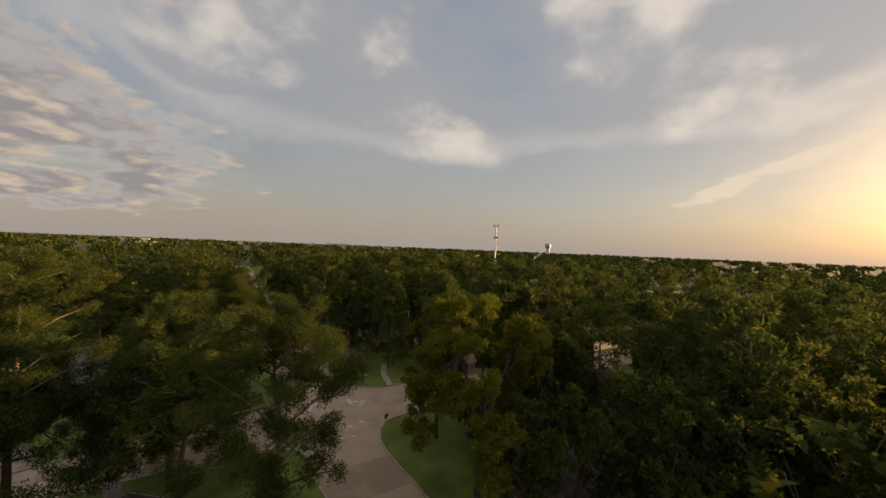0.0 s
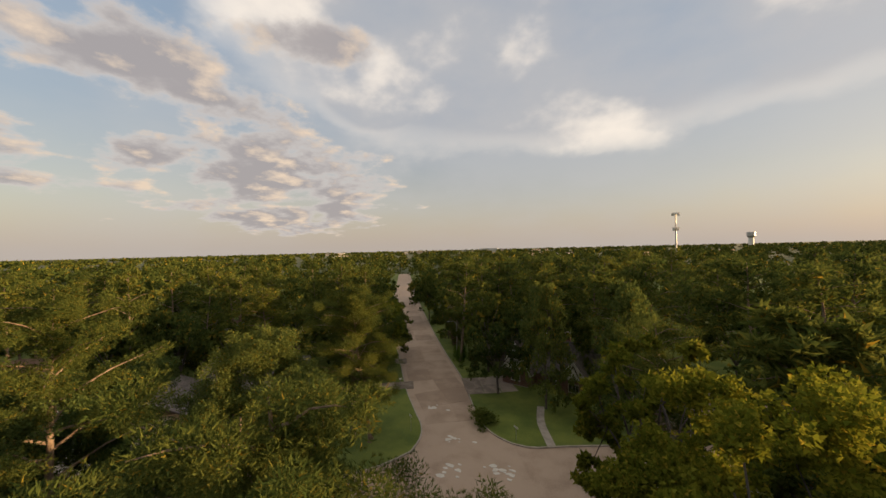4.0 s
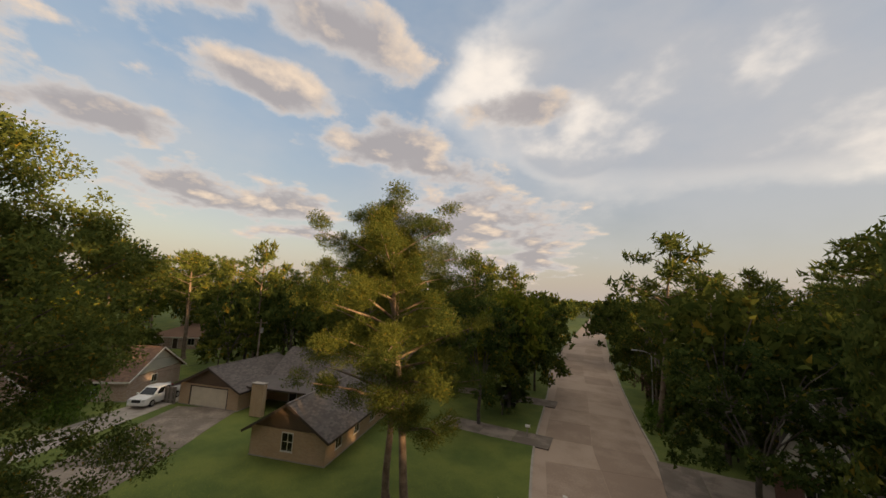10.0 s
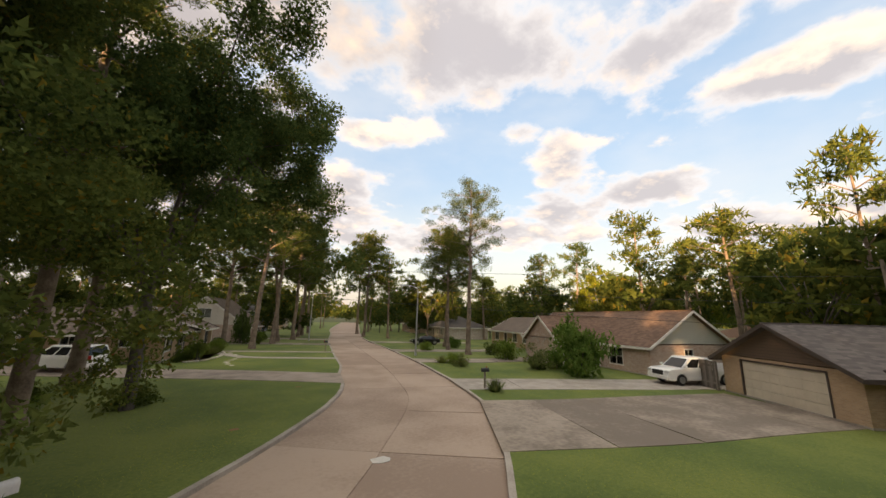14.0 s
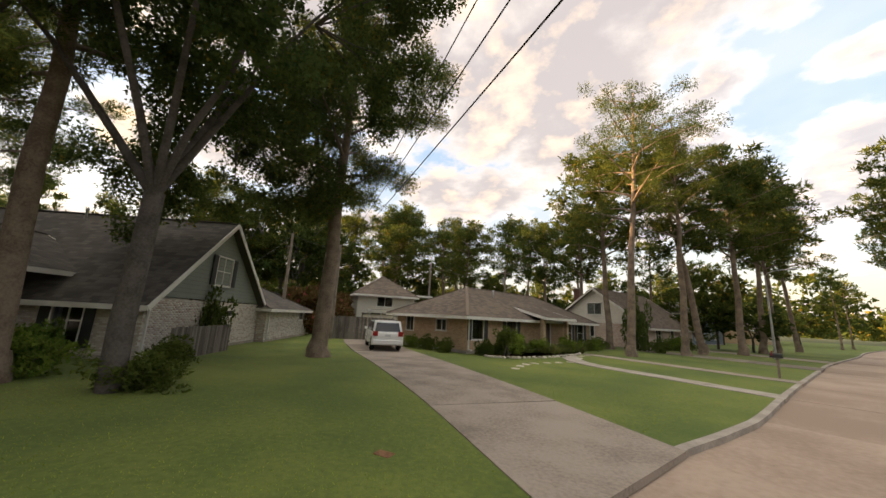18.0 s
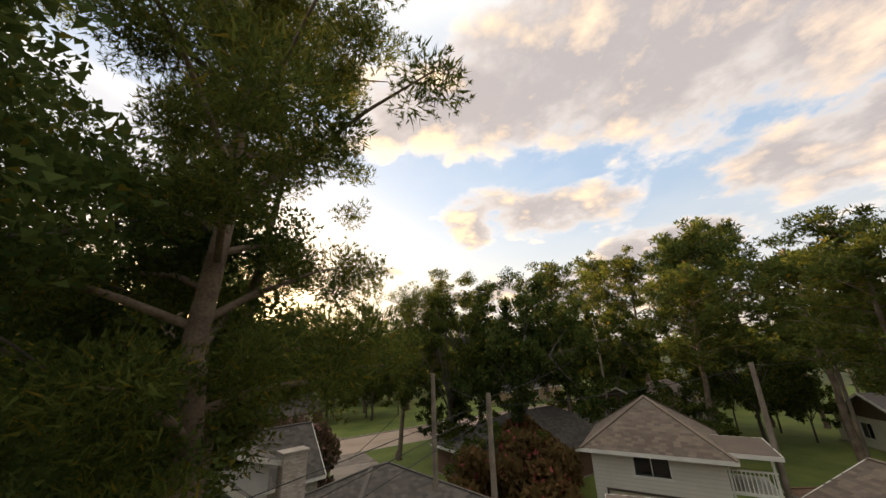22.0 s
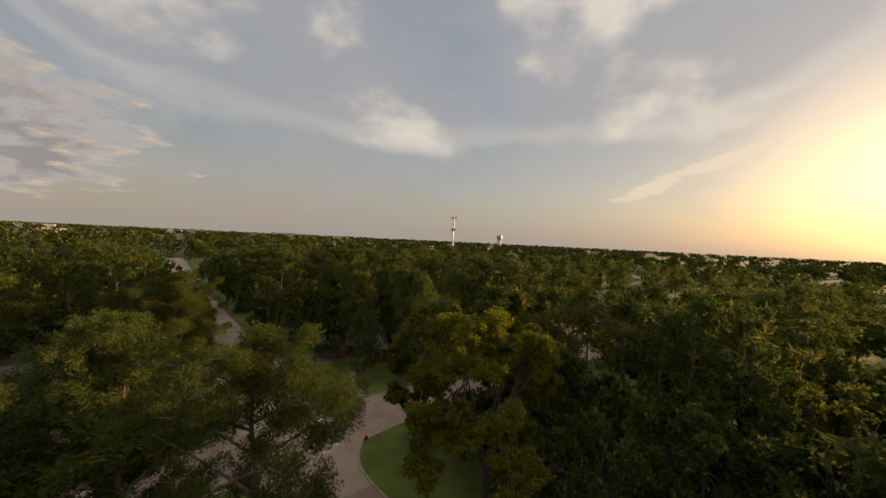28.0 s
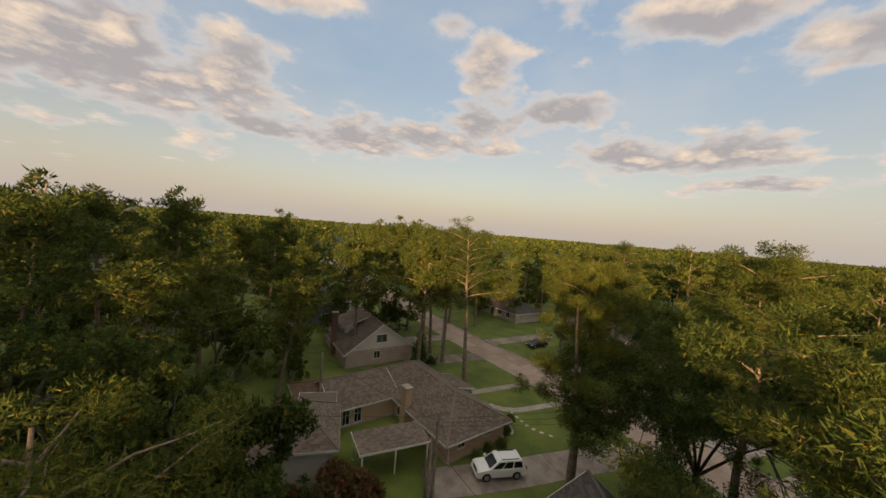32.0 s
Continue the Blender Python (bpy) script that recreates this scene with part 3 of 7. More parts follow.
# ---- building kit ----
def pattern_material(name, kind, base, second, joint, rough=0.85, size=(0.21, 0.075)):
    """Brick courses or lapped boards laid out in the house's own axes."""
    m = bpy.data.materials.new(name)
    m.use_nodes = True
    n = Nodes(m.node_tree)
    o, p = n.add("ShaderNodeOutputMaterial"), n.add("ShaderNodeBsdfPrincipled")
    n.put(o.inputs[0], p.outputs[0])
    co = n.add("ShaderNodeTexCoord").outputs["Object"]
    s = n.add("ShaderNodeSeparateXYZ")
    n.put(s.inputs[0], co)
    stain = n.noise(co, 0.8, 5)[0]
    k = n.add("ShaderNodeBump")
    k.inputs["Strength"].default_value, k.inputs["Distance"].default_value = 0.6, 0.012
    if kind == "brick":
        t = n.add("ShaderNodeTexBrick")
        v = n.add("ShaderNodeCombineXYZ")
        n.put(v.inputs[0], n.math("ADD", s.outputs[0], s.outputs[1]))
        n.put(v.inputs[1], s.outputs[2])
        n.put(t.inputs["Vector"], v.outputs[0])
        t.inputs["Color1"].default_value, t.inputs["Color2"].default_value, t.inputs["Mortar"].default_value = (*base, 1), (*second, 1), (*joint, 1)
        t.inputs["Scale"].default_value, t.inputs["Mortar Size"].default_value = 1.0, 0.008
        t.inputs["Brick Width"].default_value, t.inputs["Row Height"].default_value = size
        colour, h = t.outputs["Color"], n.math("SUBTRACT", 1.0, t.outputs["Fac"])
    else:
        f = n.math("FRACT", n.math("DIVIDE", s.outputs[2], size[1]))
        h = f
        colour = n.mix(n.smooth(f, 0.0, 0.12), joint, base)
    colour = n.mix(n.math("MULTIPLY", n.smooth(stain, 0.4, 0.75), 0.5), colour, second)
    n.put(p.inputs["Base Color"], colour)
    n.put(k.inputs["Height"], h)
    n.put(p.inputs["Normal"], k.outputs[0])
    p.inputs["Roughness"].default_value = rough
    return m


def shingle_material(name, dark, light):
    m = bpy.data.materials.new(name)
    m.use_nodes = True
    n = Nodes(m.node_tree)
    o, p = n.add("ShaderNodeOutputMaterial"), n.add("ShaderNodeBsdfPrincipled")
    n.put(o.inputs[0], p.outputs[0])
    g = n.add("ShaderNodeNewGeometry")
    a, b = n.noise(g.outputs["Position"], 0.5, 4)[0], n.noise(g.outputs["Position"], 60, 2)[0]
    f = n.math("ADD", n.math("ADD", n.math("MULTIPLY", g.outputs["Random Per Island"], 0.45), n.math("MULTIPLY", a, 0.5)), n.math("MULTIPLY", b, 0.2))
    n.put(p.inputs["Base Color"], n.mix(n.smooth(f, 0.3, 0.9), dark, light))
    p.inputs["Roughness"].default_value = 0.92
    return m


def glass_material():
    m = bpy.data.materials.new("window_glass")
    m.use_nodes = True
    p = m.node_tree.nodes["Principled BSDF"]
    p.inputs["Base Color"].default_value = (0.5, 0.55, 0.56, 1)
    p.inputs["Roughness"].default_value = 0.03
    p.inputs["Transmission Weight"].default_value = 1.0
    p.inputs["IOR"].default_value = 1.45
    return m


def plain(name, c, rough=0.5, metal=0.0, k=0.85):
    return material(name, tuple(v * k for v in c), c, 1.3, 25, rough, 0.05, 80, metal)


M_GLASS = glass_material()
M_TAN_BRICK = pattern_material("tan_brick", "brick", (0.5, 0.35, 0.21), (0.4, 0.27, 0.16), (0.46, 0.36, 0.26))
M_WHITE_BRICK = pattern_material("painted_white_brick", "brick", (0.62, 0.58, 0.5), (0.38, 0.3, 0.24), (0.4, 0.36, 0.3))
M_PINK_BRICK = pattern_material("mottled_pink_brick", "brick", (0.52, 0.4, 0.32), (0.36, 0.24, 0.18), (0.5, 0.44, 0.38))
M_GREY_LAP = pattern_material("grey_green_lap_siding", "lap", (0.22, 0.235, 0.2), (0.17, 0.18, 0.155), (0.08, 0.085, 0.075), 0.7, (0, 0.2))
M_WHITE_LAP = pattern_material("cream_lap_siding", "lap", (0.62, 0.57, 0.48), (0.5, 0.45, 0.38), (0.3, 0.27, 0.23), 0.7, (0, 0.2))
M_BLUE_LAP = pattern_material("slate_blue_siding", "lap", (0.12, 0.15, 0.19), (0.09, 0.11, 0.14), (0.05, 0.06, 0.08), 0.7, (0, 0.2))
M_BROWN_LAP = pattern_material("brown_gable_siding", "lap", (0.13, 0.085, 0.055), (0.1, 0.065, 0.045), (0.05, 0.035, 0.025), 0.8, (0, 0.18))
M_SAGE_LAP = pattern_material("sage_gable_siding", "lap", (0.42, 0.42, 0.36), (0.36, 0.36, 0.31), (0.3, 0.3, 0.26), 0.8, (0, 0.2))
R_BROWN = shingle_material("brown_shingles", (0.1, 0.075, 0.058), (0.19, 0.145, 0.11))
R_DARK = shingle_material("dark_shingles", (0.06, 0.052, 0.046), (0.125, 0.108, 0.092))
R_GREY = shingle_material("weathered_grey_shingles", (0.095, 0.08, 0.074), (0.165, 0.14, 0.128))
R_RUST = shingle_material("rust_brown_shingles", (0.12, 0.07, 0.045), (0.2, 0.12, 0.08))
M_TRIM = plain("white_trim_paint", (0.72, 0.69, 0.62), 0.5)
M_DARKTRIM = plain("dark_brown_trim", (0.07, 0.05, 0.04), 0.6)
M_SHUTTER = plain("black_shutter_paint", (0.025, 0.025, 0.025), 0.5)
M_DOOR = plain("dark_wood_door", (0.06, 0.035, 0.025), 0.5)
M_GARAGE = plain("cream_garage_door", (0.66, 0.58, 0.45), 0.5)
M_WHITE = plain("white_paint", (0.74, 0.72, 0.68), 0.5)
M_INSIDE = plain("dim_interior", (0.12, 0.1, 0.085), 0.9)
M_BRICKRED = pattern_material("dark_red_brick", "brick", (0.2, 0.09, 0.06), (0.13, 0.06, 0.045), (0.2, 0.16, 0.13))
M_FENCE = material("grey_fence_board", (0.1, 0.085, 0.07), (0.2, 0.175, 0.15), 1.4, 22, 0.9, 0.5, 30, per=0.5)
M_POLE = material("utility_pole_wood", (0.16, 0.125, 0.095), (0.28, 0.23, 0.18), 1.5, 20, 0.95, 0.6, 20)
M_STEEL = plain("galvanised_steel", (0.42, 0.42, 0.41), 0.45, 0.6)
M_CABLE = plain("black_cable", (0.02, 0.02, 0.02), 0.6)
M_RUBBER = plain("tyre_rubber", (0.02, 0.02, 0.02), 0.85)
M_RIM = plain("alloy_rim", (0.5, 0.5, 0.5), 0.3, 0.9)
M_CARWHITE = plain("white_car_paint", (0.78, 0.77, 0.74), 0.22, 0.0, 0.96)
M_CARBLACK = plain("black_car_paint", (0.02, 0.02, 0.022), 0.2)
M_TINT = plain("tinted_glass", (0.012, 0.014, 0.015), 0.04)
M_RED = plain("red_lamp_glass", (0.35, 0.02, 0.015), 0.2)
M_LENS = plain("clear_lamp_glass", (0.6, 0.6, 0.58), 0.1)
M_BLACK = plain("black_plastic", (0.025, 0.025, 0.025), 0.55)
M_STONE = material("pale_edging_stone", (0.36, 0.31, 0.25), (0.56, 0.5, 0.42), 3, 20, 0.9, 0.4, 30, per=0.4)
M_MULCH = material("red_mulch", (0.16, 0.07, 0.035), (0.3, 0.14, 0.075), 5, 40, 1.0, 0.8, 60)


def thing(name, m, label, category, group=""):
    e = new(name)
    e.matrix_world = m
    return tagged(e, label, category, group)


def axes(x, y, ax, z=TOP):
    """A frame at a plan point whose x axis runs along ax."""
    a = Vector((*ax, 0)).normalized()
    return Matrix(((a.x, -a.y, 0, x), (a.y, a.x, 0, y), (0, 0, 1, z), (0, 0, 0, 1)))


SIDES = {"f": (0, 0, 0), "r": (1, 0, 90), "b": (1, 1, 180), "l": (0, 1, 270)}


def side_frame(s, L, D):
    i, j, turn = SIDES[s]
    return pose(i * L, j * D, 0, 0, 0, turn), (L if s in "fb" else D)


def window(parent, m, u, z, wd, ht, bars=1, shutters=False, trim=M_TRIM):
    e = new("window")
    e.parent, e.matrix_local = parent, m @ Matrix.Translation((u, 0, z))
    bm = bmesh.new()
    for x0, z0, x1, z1 in ((-0.06, -0.06, 0, ht + 0.06), (wd, -0.06, wd + 0.06, ht + 0.06), (-0.06, ht, wd + 0.06, ht + 0.08), (-0.1, -0.1, wd + 0.1, 0)):
        box(bm, x0, -0.04, z0, x1, 0.1, z1)
    for i in range(bars):
        c = wd * (i + 1) / (bars + 1)
        box(bm, c - 0.025, 0.02, 0, c + 0.025, 0.08, ht)
    if ht > 1.3:
        box(bm, 0, 0.025, ht / 2 - 0.025, wd, 0.075, ht / 2 + 0.025)
    part("frame", bm, trim, e)
    bm = bmesh.new()
    box(bm, 0, 0.045, 0, wd, 0.055, ht)
    part("pane", bm, M_GLASS, e)
    # dark sheet added behind the pane, its colour standing in for the unlit room
    bm = bmesh.new()
    box(bm, 0.02, 0.35, 0.02, wd - 0.02, 0.4, ht * 0.98)
    part("blind", bm, M_INSIDE, e)
    if shutters:
        for x0 in (-0.46, wd + 0.08):
            bm = bmesh.new()
            box(bm, x0, -0.05, -0.05, x0 + 0.38, -0.005, ht + 0.05)
            for k in range(int(ht / 0.12)):
                box(bm, x0 + 0.05, -0.062, 0.04 + k * 0.12, x0 + 0.33, -0.045, 0.1 + k * 0.12)
            part("shutter", bm, M_SHUTTER, e)


def door(parent, m, u, wd=1.0, ht=2.1, mat=M_DOOR, name="door"):
    e = new(name)
    e.parent, e.matrix_local = parent, m @ Matrix.Translation((u, 0, 0))
    bm = bmesh.new()
    for x0, z0, x1, z1 in ((-0.1, 0, 0, ht + 0.1), (wd, 0, wd + 0.1, ht + 0.1), (0, ht, wd, ht + 0.1)):
        box(bm, x0, -0.03, z0, x1, 0.12, z1)
    part("frame", bm, M_TRIM if name == "door" else M_DARKTRIM, e)
    bm = bmesh.new()
    if name == "door":
        box(bm, 0, 0.05, 0, wd, 0.1, ht)
        for r in range(3):
            for c in range(2):
                box(bm, 0.12 + c * wd / 2, 0.035, 0.2 + r * 0.62, wd / 2 - 0.08 + c * wd / 2, 0.06, 0.7 + r * 0.62)
    else:
        for r in range(4):
            box(bm, 0, 0.06, r * ht / 4 + 0.006, wd, 0.1, (r + 1) * ht / 4 - 0.006, bevel=0.01)
            for c in range(8):
                box(bm, wd * (c + 0.12) / 8, 0.048, r * ht / 4 + 0.12, wd * (c + 0.88) / 8, 0.062, (r + 1) * ht / 4 - 0.12)
    part("panel", bm, mat, e)
    if name == "door":
        bm = bmesh.new()
        box(bm, wd - 0.14, 0.0, 0.98, wd - 0.08, 0.05, 1.06, bevel=0.01)
        part("handle", bm, M_STEEL, e)


def wall_side(parent, s, L, D, height, mat, openings, t=0.2):
    """One wall with its openings cut through it, and what fills them."""
    m, run = side_frame(s, L, D)
    us, zs = {0, run}, {0, height}
    for o in openings:
        us |= {o[1], o[1] + o[3]}
        zs |= {o[2], o[2] + o[4]}
    end = t if s in "rl" else 0
    us, zs = sorted(min(max(u, end), run - end) for u in us), sorted(zs)
    nu, nz = len(us) - 1, len(zs) - 1
    solid = {(i, j) for i in range(nu) for j in range(nz) if not any(o[1] < (us[i] + us[i + 1]) / 2 < o[1] + o[3] and o[2] < (zs[j] + zs[j + 1]) / 2 < o[2] + o[4] for o in openings)}
    bm, got = bmesh.new(), {}

    def at(i, j, k):
        if (i, j, k) not in got:
            got[i, j, k] = bm.verts.new(m @ Vector((us[i], k * t, zs[j])))
        return got[i, j, k]

    for i, j in solid:
        bm.faces.new((at(i, j, 0), at(i + 1, j, 0), at(i + 1, j + 1, 0), at(i, j + 1, 0)))
        bm.faces.new((at(i, j, 1), at(i, j + 1, 1), at(i + 1, j + 1, 1), at(i + 1, j, 1)))
        for di, dj, p, q in ((-1, 0, (0, 0), (0, 1)), (1, 0, (1, 1), (1, 0)), (0, -1, (1, 0), (0, 0)), (0, 1, (0, 1), (1, 1))):
            if (i + di, j + dj) not in solid:
                bm.faces.new((at(i + p[0], j + p[1], 0), at(i + q[0], j + q[1], 0), at(i + q[0], j + q[1], 1), at(i + p[0], j + p[1], 1)))
    bmesh.ops.recalc_face_normals(bm, faces=bm.faces)
    part("wall", bm, mat, parent)
    for kind, u, z, wd, ht, *more in openings:
        if kind == "w":
            window(parent, m, u, z, wd, ht, *(more or (1,)))
        elif kind == "d":
            door(parent, m, u, wd, ht)
        elif kind == "g":
            door(parent, m, u, wd, ht, M_GARAGE, "garage_door")


def inside(p, poly):
    res = False
    for a, b in zip(poly, poly[1:] + poly[:1]):
        if (a[1] > p[1]) != (b[1] > p[1]) and p[0] < (b[0] - a[0]) * (p[1] - a[1]) / (b[1] - a[1]) + a[0]:
            res = not res
    return res


def roof_from(parent, polys, mat, trim, tabs=True, thick=0.14, course=0.2, tab=0.34):
    """A roof of flat slopes: deck, shingle tabs, ridge caps and fascia. Each slope starts with its eave edge."""
    bm = bmesh.new()
    for poly in polys:
        bm.faces.new([bm.verts.new(p) for p in poly])
    bmesh.ops.remove_doubles(bm, verts=bm.verts, dist=0.01)
    bmesh.ops.recalc_face_normals(bm, faces=bm.faces)
    if sum(f.normal.z for f in bm.faces) < 0:
        bmesh.ops.reverse_faces(bm, faces=bm.faces)
    ridges = [(e.verts[0].co.copy(), e.verts[1].co.copy()) for e in bm.edges if len(e.link_faces) == 2]
    rims = [(e.verts[0].co.copy(), e.verts[1].co.copy()) for e in bm.edges if len(e.link_faces) == 1]
    bmesh.ops.solidify(bm, geom=list(bm.faces), thickness=thick)
    roof = part("roof", bm, mat, parent)
    for a, b in rims:
        bm = bmesh.new()
        beam(bm, a - Vector((0, 0, 0.1)), b - Vector((0, 0, 0.1)), 0.05, 0.2)
        part("fascia", bm, trim, roof)
    if not tabs:
        return roof
    bm = bmesh.new()
    for a, b in ridges:
        if max(a.z, b.z) > min(p[2] for q in polys for p in q) + 0.3:
            beam(bm, a + Vector((0, 0, 0.02)), b + Vector((0, 0, 0.02)), 0.22, 0.05)
    part("ridge_cap", bm, mat, roof)
    verts, faces, rr = [], [], random.Random(3)
    for poly in polys:
        p = [Vector(q) for q in poly]
        e = (p[1] - p[0]).normalized()
        nrm = e.cross(p[2] - p[0]).normalized()
        if nrm.z < 0:
            nrm = -nrm
        s = nrm.cross(e)
        if sum(((q - p[0]).dot(s) for q in p)) < 0:
            s = -s
        flat = [((q - p[0]).dot(e), (q - p[0]).dot(s)) for q in p]
        u0, u1, v1 = min(f[0] for f in flat), max(f[0] for f in flat), max(f[1] for f in flat)
        row, v = 0, 0.0
        while v < v1:
            u = u0 - rr.random() * tab
            while u < u1:
                q = [(u + 0.008, v), (u + tab, v), (u + tab, v + course), (u + 0.008, v + course)]
                if inside((u + tab / 2, v + course * 0.5), flat) and inside((u + 0.05, v + course * 0.9), flat) and inside((u + tab - 0.05, v + course * 0.9), flat):
                    o = len(verts)
                    lift = 0.016 + 0.006 * rr.random()
                    for (a, b), h in zip(q, (lift, lift, 0.006, 0.006)):
                        verts.append(p[0] + e * a + s * b + nrm * h)
                    faces.append((o, o + 1, o + 2, o + 3))
                u += tab
            v += course
            row += 1
    if not faces:
        return roof
    ob = new("shingles", raw_mesh("shingles", verts, faces, mat))
    ob.parent = roof
    tagged(ob, kind="stuff")
    return roof


def beam(bm, a, b, wd, ht):
    """A square bar between two points."""
    d = b - a
    m = Matrix.Translation((a + b) / 2) @ d.to_track_quat("X", "Z").to_matrix().to_4x4()
    box(bm, -d.length / 2, -wd / 2, -ht / 2, d.length / 2, wd / 2, ht / 2, m)


def gable_roof(parent, L, D, eave, ridge, mat, trim, along="x", over=0.5, tabs=True, x0=0.0, y0=0.0, ends=None, end_mat=None):
    """A two-slope roof over a block; the gable triangles are closed with end_mat."""
    if along == "x":
        a, b, k = -over, L + over, (ridge - eave) / (D / 2)
        lo = eave - over * k
        pl = [[(b, D + over, lo), (a, D + over, lo), (a, D / 2, ridge), (b, D / 2, ridge)], [(a, -over, lo), (b, -over, lo), (b, D / 2, ridge), (a, D / 2, ridge)]]
        tri = [((0.0, 0.0), (0.0, D)), ((L - 0.2, 0.0), (L - 0.2, D))]
    else:
        a, b, k = -over, D + over, (ridge - eave) / (L / 2)
        lo = eave - over * k
        pl = [[(-over, b, lo), (-over, a, lo), (L / 2, a, ridge), (L / 2, b, ridge)], [(L + over, a, lo), (L + over, b, lo), (L / 2, b, ridge), (L / 2, a, ridge)]]
        tri = [((0.0, 0.0), (L, 0.0)), ((0.0, D - 0.2), (L, D - 0.2))]
    pl = [[(x + x0, y + y0, z) for x, y, z in q] for q in pl]
    for (ax, ay), (bx, by) in tri:
        bm = bmesh.new()
        wx, wy = (0.2, 0) if along == "x" else (0, 0.2)
        mx, my = (ax + bx) / 2, (ay + by) / 2
        vs = [bm.verts.new((x + x0 + i * wx, y + y0 + i * wy, z - 0.03 * (z > eave))) for i in (0, 1) for x, y, z in ((ax, ay, eave), (bx, by, eave), (mx, my, ridge - 0.05))]
        for f in ((0, 1, 2), (3, 5, 4), (0, 3, 4, 1), (1, 4, 5, 2), (2, 5, 3, 0)):
            bm.faces.new([vs[i] for i in f])
        bmesh.ops.recalc_face_normals(bm, faces=bm.faces)
        part("gable", bm, end_mat or M_BROWN_LAP, parent)
    return roof_from(parent, pl, mat, trim, tabs)


def hip_roof(parent, L, D, eave, ridge, mat, trim, over=0.5, tabs=True, x0=0.0, y0=0.0):
    k = (ridge - eave) / (min(L, D) / 2)
    lo = eave - over * k
    a, b, c, d = (-over, -over, lo), (L + over, -over, lo), (L + over, D + over, lo), (-over, D + over, lo)
    if L >= D:
        e, f = (D / 2, D / 2, ridge), (L - D / 2, D / 2, ridge)
        pl = [[a, b, f, e], [b, c, f], [c, d, e, f], [d, a, e]]
    else:
        e, f = (L / 2, L / 2, ridge), (L / 2, D - L / 2, ridge)
        pl = [[a, b, e], [b, c, f, e], [c, d, f], [d, a, e, f]]
    return roof_from(parent, [[(x + x0, y + y0, z) for x, y, z in q] for q in pl], mat, trim, tabs)


def plinth(parent, L, D, x0=0.0, y0=0.0):
    bm = bmesh.new()
    box(bm, x0 - 0.05, y0 - 0.05, -0.35, x0 + L + 0.05, y0 + D + 0.05, 0.02)
    part("foundation", bm, M_KERB, parent)


def block(parent, L, D, height, mat, sides, x0=0.0, y0=0.0):
    """Four walls of a rectangular block under its parent."""
    e = parent
    if x0 or y0:
        e = new("wing")
        e.parent, e.matrix_local = parent, Matrix.Translation((x0, y0, 0))
    for s in "frbl":
        wall_side(e, s, L, D, height, mat, sides.get(s, []))
    plinth(e, L, D)
    return e


def chimney(parent, x, y, wx, wy, top, mat, base=0.0):
    e = new("chimney")
    e.parent = parent
    bm = bmesh.new()
    box(bm, x, y, base, x + wx, y + wy, top, bevel=0.015)
    part("shaft", bm, mat, e)
    bm = bmesh.new()
    box(bm, x - 0.08, y - 0.08, top, x + wx + 0.08, y + wy + 0.08, top + 0.12, bevel=0.02)
    part("cap", bm, M_KERB, e)


def vent_pipe(parent, x, y, z):
    bm = bmesh.new()
    bmesh.ops.create_cone(bm, cap_ends=True, radius1=0.06, radius2=0.06, depth=0.5, segments=10, matrix=Matrix.Translation((x, y, z)))
    bmesh.ops.create_cone(bm, cap_ends=True, radius1=0.1, radius2=0.07, depth=0.08, segments=10, matrix=Matrix.Translation((x, y, z + 0.27)))
    part("vent_pipe", bm, M_STEEL, parent)


UB, NB = (-0.425, -0.905), (0.905, -0.425)
URANCH = (-0.345, -0.939)

# ranch house beside the drive: hipped main block, porch, rear leg
ranch = thing("ranch_house", axes(-36.73, 3.41, URANCH, 0.3), "low tan brick ranch house with brown hip roof and dark shutters", "house")
block(ranch, 17.6, 8.0, 2.5, M_TAN_BRICK, {
    "f": [("w", 0.5, 0.75, 1.1, 1.25, 0, True), ("w", 4.2, 0.15, 1.2, 1.9, 0, True), ("d", 9.1, 0, 1.1, 2.1), ("w", 12.9, 0.45, 1.0, 1.6, 0, True), ("w", 15.0, 0.45, 1.2, 1.6, 0, True)],
    "l": [("w", 1.4, 1.0, 0.9, 1.1, 1), ("w", 5.0, 1.2, 1.0, 0.7, 1)], "b": [("w", 8.0, 0.3, 1.8, 1.8, 3)], "r": []})
hip_roof(ranch, 17.6, 8.0, 2.55, 4.6, R_BROWN, M_TRIM, 0.65)
for u in (7.1, 10.6):
    bm = bmesh.new()
    box(bm, u, -1.3, 0, u + 0.3, -1.0, 2.5)
    part("porch_pier", bm, M_TAN_BRICK, ranch)
roof_from(ranch, [[(6.7, -1.75, 2.45), (11.4, -1.75, 2.45), (11.4, 1.6, 3.3), (6.7, 1.6, 3.3)]], R_BROWN, M_TRIM)
chimney(ranch, 6.9, 7.9, 1.1, 0.8, 4.5, M_TAN_BRICK)
for i, (x, y) in enumerate(((6.0, 2.8), (9.0, 4.3), (12.0, 5.0), (4.6, 5.4))):
    vent_pipe(ranch, x, y, 4.2 if i < 3 else 3.9)
leg = block(ranch, 7.0, 7.5, 2.5, M_TAN_BRICK, {"l": [("w", 1.0, 0.2, 0.8, 2.0, 1), ("w", 2.4, 0.2, 0.8, 2.0, 1)]}, 10.4, 8.0)
gable_roof(leg, 7.0, 7.5, 2.5, 4.3, R_BROWN, M_TRIM, "y", 0.45, end_mat=M_TAN_BRICK)



